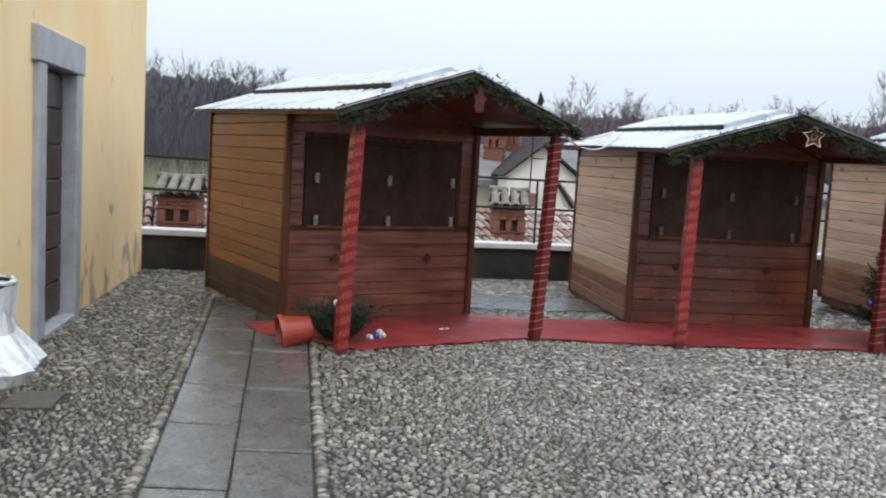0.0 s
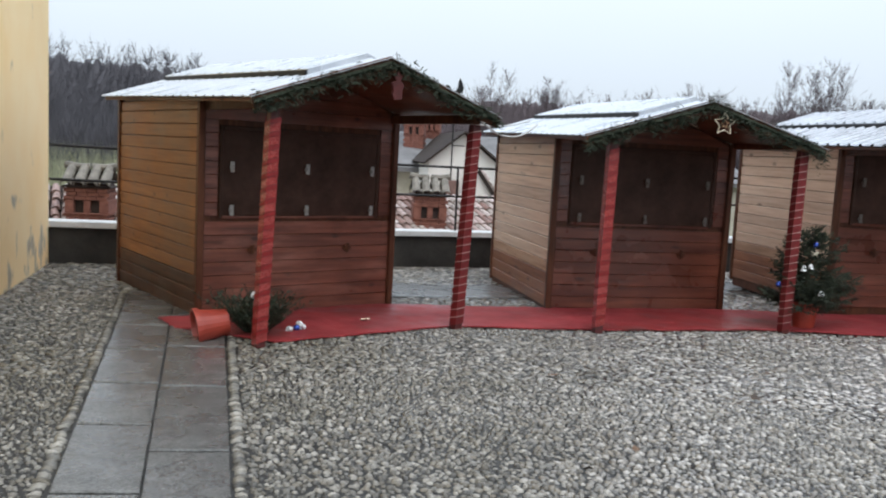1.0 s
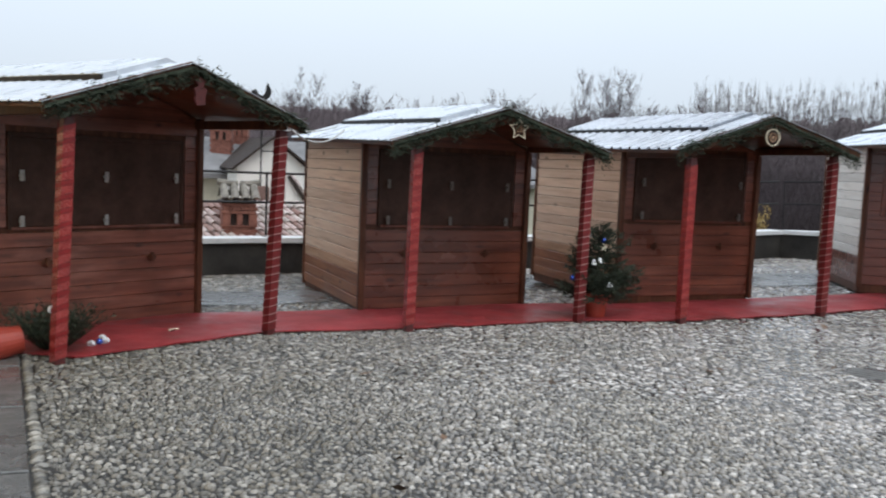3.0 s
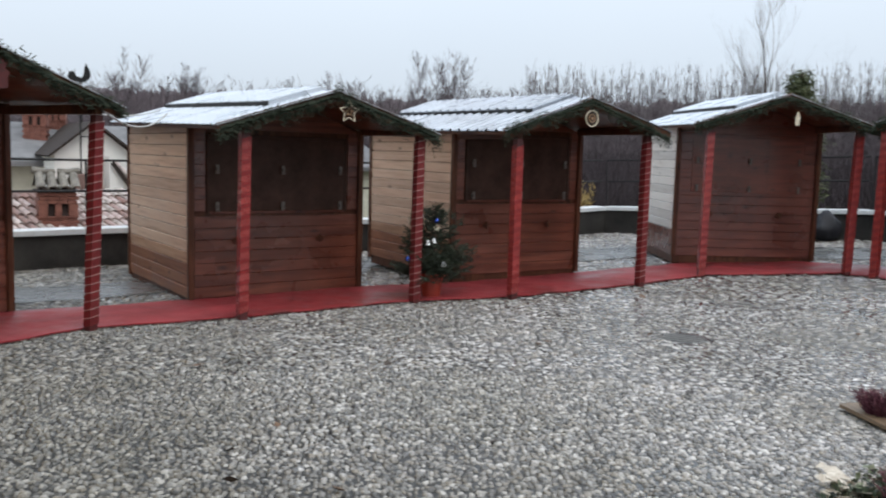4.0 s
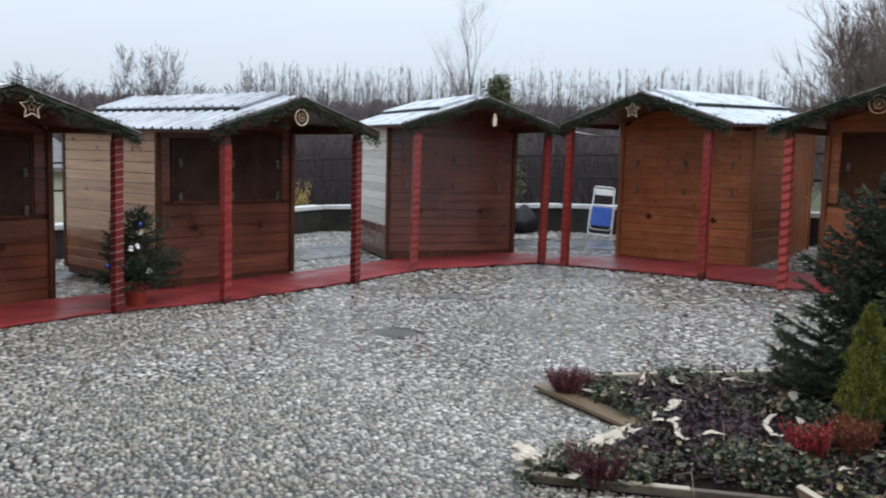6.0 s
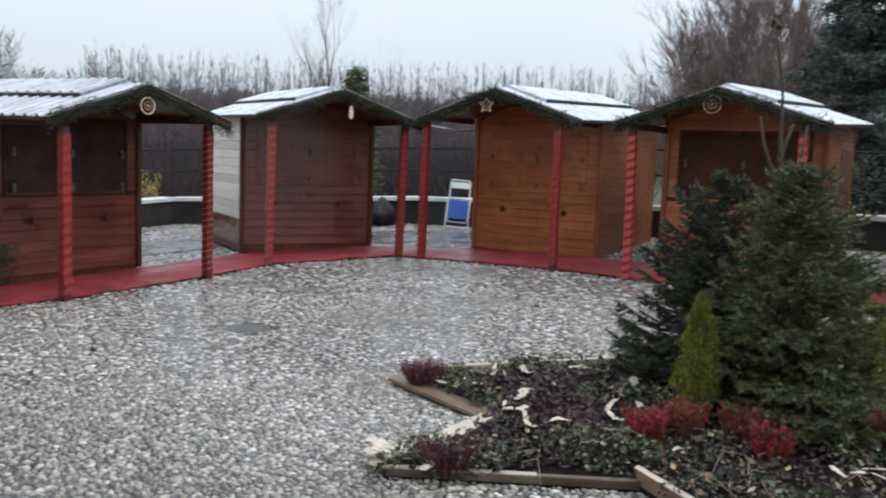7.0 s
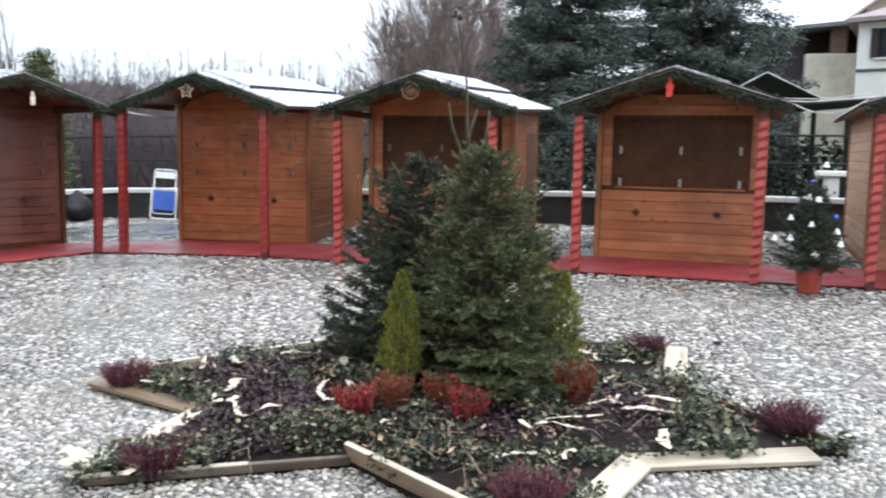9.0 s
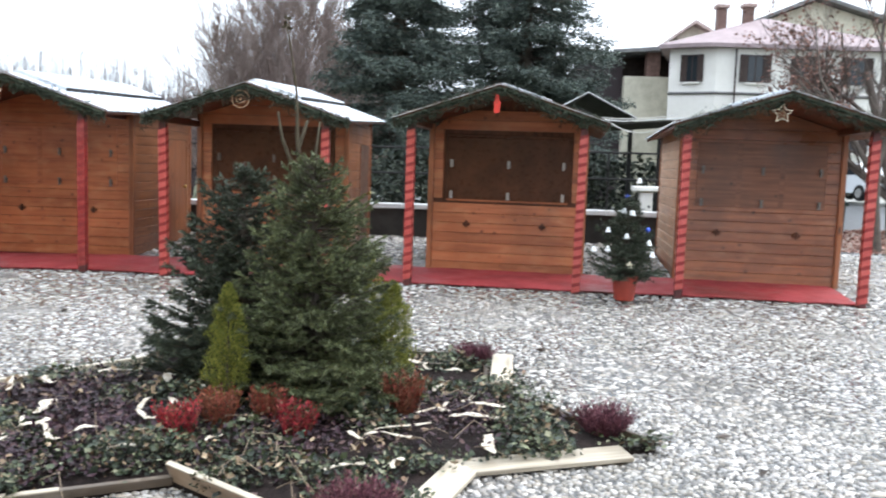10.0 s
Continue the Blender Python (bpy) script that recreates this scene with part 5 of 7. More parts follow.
# ---- beyond the parapet: village, woods, trees, houses ----
M_brick = plain("old_red_brick", (0.12, 0.040, 0.028), (0.26, 0.105, 0.072), 9, 0.8, 0, 0.4, 0.01, world=True)
M_old_brick = plain("faded_brick", (0.10, 0.055, 0.045), (0.19, 0.115, 0.095), 6, 0.85, 0, 0.3, 0.01, world=True)
M_cream = plain("cream_house_render", (0.40, 0.37, 0.29), (0.60, 0.565, 0.46), 1.8, 0.85, 0, 0.2, 0.01, world=True)
M_white = plain("white_house_render", (0.66, 0.63, 0.58), (0.78, 0.755, 0.71), 0.7, 0.85, 0, 0.15, 0.01, world=True)
M_pinkroof = plain("pale_pink_roof", (0.20, 0.150, 0.155), (0.31, 0.24, 0.245), 1.6, 0.75, 0, 0.2, 0.01, world=True)
M_greyroof = plain("grey_slab_roof", (0.085, 0.083, 0.083), (0.20, 0.195, 0.195), 1.5, 0.85, 0, 0.3, 0.01, world=True)
M_shutter = plain("dark_brown_shutter", (0.03, 0.02, 0.018), (0.06, 0.042, 0.036), 5, 0.6)
M_wood_far = plain("far_winter_twigs", (0.070, 0.053, 0.057), (0.122, 0.096, 0.10), 0.05, 0.95, world=True)
# dark wood lightened to bluish grey, with the distant haze mixed in
M_wood_dark = plain("hazy_winter_wood", (0.066, 0.063, 0.072), (0.115, 0.109, 0.118), 0.06, 0.95, world=True)
M_poplar = plain("grey_poplar_twigs", (0.088, 0.076, 0.076), (0.15, 0.132, 0.13), 0.05, 0.95, world=True)
M_brush = plain("brown_undergrowth", (0.032, 0.025, 0.027), (0.064, 0.050, 0.053), 0.08, 0.95, world=True)
M_thick = plain("dark_brown_crown", (0.15, 0.11, 0.098), (0.25, 0.19, 0.172), 0.3, 0.95, world=True)
M_reed = plain("pale_dry_stalks", (0.20, 0.21, 0.12), (0.36, 0.36, 0.23), 0.6, 0.9, world=True)

g_glass, tg, sg = material("dark_window_glass")
sg.inputs["Base Color"].default_value = (0.02, 0.025, 0.03, 1)
sg.inputs["Roughness"].default_value = 0.08


def cones(p0, p1, r0):
    """Three-sided tapering sticks between arrays of points."""
    d = p1 - p0
    d /= np.linalg.norm(d, axis=1, keepdims=True) + 1e-9
    ref = np.where(np.abs(d[:, 2:3]) > 0.9, np.array([[1.0, 0, 0]]), np.array([[0, 0, 1.0]]))
    u = np.cross(d, ref)
    u /= np.linalg.norm(u, axis=1, keepdims=True) + 1e-9
    w = np.cross(d, u)
    vs = []
    for k in range(3):
        a = 2 * math.pi * k / 3
        vs.append(p0 + r0[:, None] * (math.cos(a) * u + math.sin(a) * w))
    vs.append(p1)
    v = np.stack(vs, 1)
    f = np.array([(0, 1, 3), (1, 2, 3), (2, 0, 3)])
    n = len(p0)
    return v.reshape(-1, 3), (f[None] + (np.arange(n) * 4)[:, None, None]).reshape(-1, 3)


def blades(p0, p1, r0, g):
    """Very fine far twigs, one slim sliver each."""
    d = p1 - p0
    w = np.cross(d, g.normal(0, 1, d.shape))
    w /= np.linalg.norm(w, axis=1, keepdims=True) + 1e-9
    w *= r0[:, None]
    v = np.stack([p0 - w, p0 + w, p1], 1)
    return v.reshape(-1, 3), np.arange(len(p0) * 3).reshape(-1, 3)


def woodland(name, mat, label, places, shape, seed):
    """Many leafless trees in one mesh. places: rows of x, y, z, height; shape: branch lift, branch length, count."""
    g = np.random.default_rng(seed)
    lift, reach, count, sub, fine = shape
    P0, P1, RR, Q0, Q1, QR = [], [], [], [], [], []
    for x, y, z, h in places:
        base = np.array([x, y, z])
        lean = np.array([g.normal(0, 0.03), g.normal(0, 0.03), 1.0])
        P0.append(base[None])
        P1.append((base + lean * h)[None])
        RR.append(np.array([h * 0.0034]))
        u = 0.15 + 0.8 * g.random(count) ** 1.15
        a = g.uniform(0, 6.283, count)
        b0 = base + lean * (h * u)[:, None]
        ln = h * reach * (1.02 - u) ** 0.65 * g.uniform(0.6, 1.2, count)
        dr = np.stack([np.cos(a) * math.cos(lift), np.sin(a) * math.cos(lift), np.full(count, math.sin(lift)) + g.normal(0, 0.15, count)], 1)
        b1 = b0 + dr * ln[:, None]
        P0.append(b0)
        P1.append(b1)
        RR.append(np.full(count, h * 0.0022))
        k = g.integers(0, count, count * 4)                      # side branches
        f = g.uniform(0.25, 0.95, count * 4)
        s0 = b0[k] + (b1[k] - b0[k]) * f[:, None]
        sd = dr[k] + g.normal(0, 0.5, (count * 4, 3)) + [0, 0, 0.35]
        sl = ln[k] * 0.45 * g.uniform(0.6, 1.2, count * 4)
        s1 = s0 + sd * sl[:, None]
        Q0.append(s0)
        Q1.append(s1)
        QR.append(np.full(count * 4, h * fine * 1.5))
        k = g.integers(0, count * 4, count * sub)                # and their twigs
        f = g.uniform(0.1, 1.0, count * sub)
        c0 = s0[k] + (s1[k] - s0[k]) * f[:, None]
        dd = sd[k] * 0.7 + g.normal(0, 0.5, (count * sub, 3)) + [0, 0, 0.25]
        c1 = c0 + dd * (0.45 * sl[k] + 0.06)[:, None]
        Q0.append(c0)
        Q1.append(c1)
        QR.append(np.full(count * sub, h * fine))
    v, f = cones(np.concatenate(P0), np.concatenate(P1), np.concatenate(RR))
    v2, f2 = blades(np.concatenate(Q0), np.concatenate(Q1), np.concatenate(QR), g)
    ob = new(name, raw_mesh(name, np.concatenate([v, v2]), np.concatenate([f, f2 + len(v)]), mat))
    return tagged(ob, label, "woodland", kind="stuff")


def polar(az, d):
    return d * math.sin(radians(az)), d * math.cos(radians(az))


def stand(az0, az1, d0, d1, n, e0, e1, seed):
    """Trees whose tops rise to between e0 and e1 above the eye, as a share of their distance."""
    rg = random.Random(seed)
    out = []
    for _ in range(n):
        d = rg.uniform(d0, d1)
        x, y = polar(rg.uniform(az0, az1), d)
        z = far_z(x, y) - 0.3
        out.append((x, y, z, 1.6 - z + d * rg.uniform(e0, e1)))
    return out


woodland("dark_wood", M_wood_dark, "dark leafless wood beyond the village roofs", stand(-30, -8, 78, 100, 230, 0.066, 0.103, 1) + stand(-9, 2, 95, 125, 130, 0.060, 0.088, 2), (0.9, 0.26, 28, 12, 0.0009), 1)
woodland("brown_wood", M_wood_far, "brown leafless wood across the valley", stand(0, 34, 118, 165, 270, 0.058, 0.082, 3) + stand(25, 78, 88, 130, 340, 0.056, 0.082, 4), (0.9, 0.28, 26, 8, 0.0012), 2)
woodland("poplar_row", M_poplar, "rows of tall leafless grey poplars", stand(36, 78, 125, 150, 1150, 0.084, 0.115, 5), (1.30, 0.15, 15, 4, 0.00045), 3)


def brush(name, mat, label, az0, az1, d0, d1, n, h0, h1, seed, r=0.02):
    g = np.random.default_rng(seed)
    az, d = np.radians(g.uniform(az0, az1, n)), np.sqrt(g.uniform(d0 ** 2, d1 ** 2, n))
    x, y = d * np.sin(az), d * np.cos(az)
    z = np.array([far_z(a, b) for a, b in zip(x, y)]) - 0.1
    p0 = np.stack([x, y, z], 1)
    h = g.uniform(h0, h1, n)
    p1 = p0 + np.stack([g.normal(0, 0.3, n) * h, g.normal(0, 0.3, n) * h, h], 1)
    v, f = blades(p0, p1, r * h, g)
    ob = new(name, raw_mesh(name, v, f, mat))
    return tagged(ob, label, "undergrowth", kind="stuff")


brush("undergrowth", M_brush, "brown winter undergrowth on the valley slope", 2, 72, 60, 125, 80000, 1.5, 8.0, 11, 0.009)
brush("dark_undergrowth", M_wood_dark, "dark undergrowth at the wood's edge", -32, 3, 62, 100, 70000, 2.5, 9.0, 12, 0.009)
brush("dry_stalks", M_reed, "pale dry stalks and vines on the meadow", -30, 2, 36, 60, 16000, 3.0, 6.0, 13, 0.004)


def wooded_rise():
    """The closed mass of the woods further back."""
    vs, fs = [], []
    az = -34.0
    tops = [(-34, 16.0), (-14, 15.6), (-6, 14.0), (9, 12.6), (26, 12.8), (34, 13.2), (46, 13.4), (60, 13.6), (84, 14.2)]
    k = 0
    while az < 84:
        for (a0, z0), (a1, z1) in zip(tops, tops[1:]):
            if a0 <= az <= a1:
                zt = z0 + (z1 - z0) * (az - a0) / (a1 - a0)
        top = (zt - 1.6) * 1.17 * 0.87 + 1.6 + 1.1 * noise.noise(Vector((az * 0.7, 0, 0))) + 0.6 * noise.noise(Vector((az * 4.3, 3, 0))) + R.uniform(-0.8, 0.5)
        for d, z in ((170, -6), (172, top * 0.45), (176, top - 1.0), (182, top), (195, -6)):
            x, y = polar(az, d)
            vs.append((x, y, z))
        if k:
            fs += [(5 * k - 5 + j, 5 * k + j, 5 * k + j + 1, 5 * k - 4 + j) for j in range(4)]
        az += 0.13
        k += 1
    return vs, fs


vs, fs = wooded_rise()
for cut0, cut1, mat, words in ((0, 262, M_wood_dark, "dark closed wood behind the village"), (261, 10 ** 6, M_wood_far, "brown closed woods along the far rise")):
    n = len(vs) // 5
    c1 = min(cut1, n - 1)
    sub_v = vs[5 * cut0:5 * c1 + 5]
    sub_f = [tuple(i - 5 * cut0 for i in f) for f in fs if min(f) >= 5 * cut0 and max(f) < 5 * c1 + 5]
    solid("far_wood", Shape().add(sub_v, sub_f), mat, words, "woodland", kind="stuff")


# single trees
bare_tree("bare_tree", 46.8, 37.6, far_z(46.8, 37.6), 17.0, M_twig, "tall leafless tree with an upright crown", 31, 0.42, 5, 0.18, 0.12, 4, 1.0, group="bare trees")
for k, (x, y, h) in enumerate(((42.3, 11.6, 10.5), (42.5, 9.4, 12.3), (43.2, 6.9, 11.5))):
    bare_tree("bare_tree", x, y, far_z(x, y), h, M_thick, "broad leafless tree with dense twigs", 33 + k, 0.5, 5, 0.17, 0.12, 4, 0.7, group="bare trees")
woodland("tree_clump", M_thick, "dense clump of dark leafless trees behind the huts", [(43 + 4 * math.sin(k * 2.4), 12.4 - k * 0.50, far_z(43, 12) - 0.2, 8.0 + 4.2 * math.sin((k + 2.0) / 18 * 3.1416) + 0.8 * math.sin(k * 5.1)) for k in range(18)], (0.95, 0.33, 64, 46, 0.0012), 6)
far_trees = []
for az, share, count, wide in ((11.2, 0.106, 2, 0.8), (14.4, 0.091, 2, 0.7), (23.8, 0.093, 3, 0.9), (30.4, 0.116, 5, 0.7), (36.7, 0.093, 2, 0.6)):
    for k in range(count):
        x, y = polar(az + (k - (count - 1) / 2) * wide, 112)
        z = far_z(x, y) - 0.3
        far_trees.append((x, y, z, 1.6 - z + 112 * (share - 0.006 * (k % 3))))
woodland("far_trees", M_wood_far, "rounded leafless trees standing over the brown wood", far_trees, (1.0, 0.26, 60, 26, 0.0008), 8)


M_cedar = leaf_mat("cedar_needles", [(0, (0.035, 0.046, 0.042)), (0.5, (0.068, 0.088, 0.076)), (0.9, (0.105, 0.13, 0.108)), (1, (0.15, 0.17, 0.14))], 0.7)
M_olive = leaf_mat("olive_conifer", [(0, (0.035, 0.045, 0.02)), (0.5, (0.075, 0.09, 0.04)), (1, (0.14, 0.15, 0.075))], 0.7)
M_hedge = leaf_mat("dark_hedge_leaves", [(0, (0.006, 0.009, 0.006)), (0.6, (0.016, 0.022, 0.014)), (1, (0.04, 0.046, 0.03))], 0.85)


def cedar(x, y, h, r, seed, label, mat=None, boughs=19, fine=1.0):
    """A big cedar: trunk, level drooping boughs, foliage as many small tufts."""
    g = np.random.default_rng(seed)
    z = far_z(x, y)
    t = thing("cedar", label, "tree", Matrix.Translation((x, y, z)), "cedars behind the huts")
    s = Shape()
    s.tube([(0, 0, -0.2), (0.1, 0, h * 0.5), (0, 0.1, h)], [0.4, 0.25, 0.03], 8)
    part("trunk", s, M_bark, t)
    b0, b1, V, F = [], [], [], []
    n0 = 0
    for i in range(int(h * boughs)):
        u = g.uniform(0.12, 1.0)
        a = g.uniform(0, 6.283)
        L = r * (1.02 - u) ** 0.5 * g.uniform(0.6, 1.1)
        p = np.array([0, 0, h * u])
        e = p + np.array([math.cos(a) * L, math.sin(a) * L, L * g.uniform(-0.30, 0.16)])
        b0.append(p)
        b1.append(e)
        sprays = int(3 * L) + 3                                  # flat sprays along the bough
        sf = g.uniform(0.15, 1.0, sprays)
        m = int(170 * L) + 40
        k = g.integers(0, sprays, m)
        side = np.array([-math.sin(a), math.cos(a), 0.0])
        sgn = g.choice([-1.0, 1.0], sprays) * g.uniform(0.1, 0.34, sprays) * L * (1.15 - sf)
        tip = p + (e - p) * sf[:, None] + side * sgn[:, None] + (e - p) * 0.10
        root = p + (e - p) * (sf[:, None] * 0.85)
        q = g.uniform(0.1, 1.0, m)[:, None]
        c = root[k] + (tip - root)[k] * q + g.normal(0, 1, (m, 3)) * [0.13, 0.13, 0.09]
        c[:, 2] -= 0.16 * np.abs(g.normal(0, 1, m))
        d = g.normal(0, 1, (m, 3)) * [1, 1, 0.5] + [math.cos(a) * 0.8, math.sin(a) * 0.8, -0.25]
        d /= np.linalg.norm(d, axis=1, keepdims=True)
        w = np.cross(d, g.normal(0, 1, (m, 3)))
        w /= np.linalg.norm(w, axis=1, keepdims=True) + 1e-6
        ln, wd = fine * g.uniform(0.12, 0.26, (m, 1)), fine * g.uniform(0.018, 0.036, (m, 1))
        V.append(np.stack([c - w * wd, c + w * wd, c + d * ln], 1).reshape(-1, 3))
        F.append(np.arange(m * 3).reshape(m, 3) + n0)
        n0 += m * 3
    v, f = cones(np.array(b0), np.array(b1), np.full(len(b0), 0.07))
    tagged(part("bough_work", raw_mesh("bough_work", v, f, M_bark), None, t), kind="stuff")
    part("crown", raw_mesh("crown", np.concatenate(V), np.concatenate(F), mat or M_cedar), None, t)


cedar(33.1, 2.7, 13.0, 3.9, 51, "large dark green cedar behind the huts")
cedar(36.2, -2.2, 15.0, 5.0, 52, "large dark green cedar with spreading boughs")
cedar(17.7, 13.2, 8.15, 0.95, 54, "narrow olive-green conifer just beyond the parapet", M_olive, 44, 0.62)


# village houses
def barrel_tile(pitch, step):
    """One half-round tile from its upper end (y = step) to its lower lip (y = 0)."""
    vs, fs = [], []
    for y, r, z in ((step * 1.12, 0.36, 0.005), (0.0, 0.45, 0.034), (0.004, 0.36, 0.026)):
        for q in range(6):
            a = math.pi * q / 5
            vs.append((pitch * r * math.cos(a), y, z + pitch * r * 1.05 * math.sin(a)))
    for r in range(2):
        for q in range(5):
            fs.append((6 * r + q, 6 * r + q + 1, 6 * r + q + 7, 6 * r + q + 6))
    return vs, fs


def tiled_slope(parent, m, width, length, near, pitch=0.185, step=0.36):
    """Barrel tiles on a slope: x across, y up the slope; tiles within near of the middle are pieces, the others are joined."""
    slope = part("roof", Shape().box(-width / 2, -0.05, -0.09, width / 2, length, 0.0), M_tile_bed, parent, "dark roof bed under the tiles", m=m)
    vs, fs = barrel_tile(pitch, step)
    piece = mesh_of("roof_tile", Shape().add(vs, fs), M_tile)
    rest = Shape()
    rg = random.Random(int(width * 100))
    n = int(width / pitch)
    for c in range(n):
        x = -width / 2 + (c + 0.5) * pitch
        for r in range(int(length / step)):
            tm = Matrix.Translation((x + rg.gauss(0, 0.008), r * step + rg.gauss(0, 0.012), 0.004 * rg.random())) @ Matrix.Rotation(rg.gauss(0, 0.03), 4, "Z")
            if abs(x) < near:
                part("roof_tile", piece, None, slope, m=tm)
            else:
                rest.add(vs, fs, tm)
    if rest.v:
        tagged(part("roof_tiling", rest, M_tile_rows, slope), kind="stuff")
    return slope


def tile_mat(name, island=False):
    """Old barrel tiles: pale pink, brick and lichen grey, a tone for each tile."""
    m, t, s = material(name)
    v = coords(t, world=True)
    c = ramp(t, random_value(t, island), [(0.0, (0.20, 0.105, 0.082)), (0.25, (0.36, 0.25, 0.22)), (0.55, (0.50, 0.41, 0.38)), (0.8, (0.42, 0.36, 0.32)), (1.0, (0.25, 0.20, 0.17))])
    n = noise_tex(t, v, 9, 5)
    c = mixed(t, ramp(t, n, [(0.48, (0.0,) * 3), (0.7, (0.75,) * 3)]), c, (0.075, 0.062, 0.054))
    t.links.new(c, s.inputs["Base Color"])
    s.inputs["Roughness"].default_value = 0.6
    bump(t, s, n, 0.3, 0.01)
    return m


M_tile = tile_mat("old_roof_tiles")
M_tile_rows = tile_mat("old_tile_rows", True)
M_tile_bed = plain("dark_tile_bed", (0.018, 0.014, 0.012), (0.05, 0.036, 0.03), 6, 0.9, world=True)
M_cap = plain("lichened_cap_tiles", (0.09, 0.08, 0.066), (0.27, 0.245, 0.205), 8, 0.8, 0, 0.4, 0.01, world=True)


def chimney(x, y, z0, ridge, w, label, turn=0.0):
    """A brick stack with two smoke holes and a little roof of barrel tiles."""
    t = thing("chimney", label, "chimney", Matrix.Translation((x, y, 0)) @ Matrix.Rotation(turn, 4, "Z"), "brick chimneys on the village roofs")
    d = w * 0.42
    hole = ridge - 0.68
    core = part("hole_shade_core", Shape().box(-w / 2 + 0.03, -d + 0.09, z0, w / 2 - 0.03, d - 0.06, ridge - 0.36), M_shutter, t)
    bl, bh = w / 4, 0.075
    whole = mesh_of("brick", Shape().box(-bl / 2 + 0.004, -d, 0, bl / 2 - 0.004, d, bh - 0.007, 0.004), M_brick)
    k = 0
    z = hole - 0.25 - bh
    while z > z0 and k < 12:
        for c in range(4):
            part("brick", whole, None, core, m=Matrix.Translation((-w / 2 + bl * (c + 0.5) + (0.018 if k % 2 else -0.018), 0, z)))
        z -= bh
        k += 1
    for r in range(3):                                              # courses over the smoke holes
        for c in range(4):
            part("brick", whole, None, core, m=Matrix.Translation((-w / 2 + bl * (c + 0.5) + (0.018 if r % 2 else -0.018), -0.012 * (r == 0), hole + bh * r)))
    for xx, pw in ((-w / 2 + 0.085, 0.085), (0.0, 0.06), (w / 2 - 0.085, 0.085)):
        part("pier", Shape().box(xx - pw, -d, hole - 0.25, xx + pw, d, hole - 0.003, 0.008), M_brick, t)
    part("hole_sill", Shape().box(-w / 2 - 0.02, -d - 0.025, hole - 0.275, w / 2 + 0.02, d, hole - 0.252, 0.004), M_brick, t)
    part("cap_slab", Shape().box(-w / 2 - 0.05, -d - 0.04, ridge - 0.45, w / 2 + 0.05, d + 0.04, ridge - 0.41, 0.006), M_shutter, t)
    n = 4
    pitch = (w + 0.12) / n
    vs, fs = barrel_tile(pitch, 0.50)
    for sy in (-1, 1):
        for j in range(n):
            m = Matrix.Rotation(0.0 if sy < 0 else math.pi, 4, "Z") @ Matrix.Translation((-w / 2 - 0.06 + pitch * (j + 0.5), -d - 0.10, ridge - 0.42)) @ Matrix.Rotation(0.66, 4, "X")
            part("cap_tile", Shape().add(vs, fs), M_cap, t, m=m)
    for sx in (-1, 1):
        part("ridge_tile", Shape().tube([(sx * 0.02, 0.0, ridge - 0.05), (sx * w * 0.32, 0.0, ridge - 0.055), (sx * (w / 2 + 0.08), 0.0, ridge - 0.03)], [0.06, 0.062, 0.07], 8), M_cap, t)
    return t


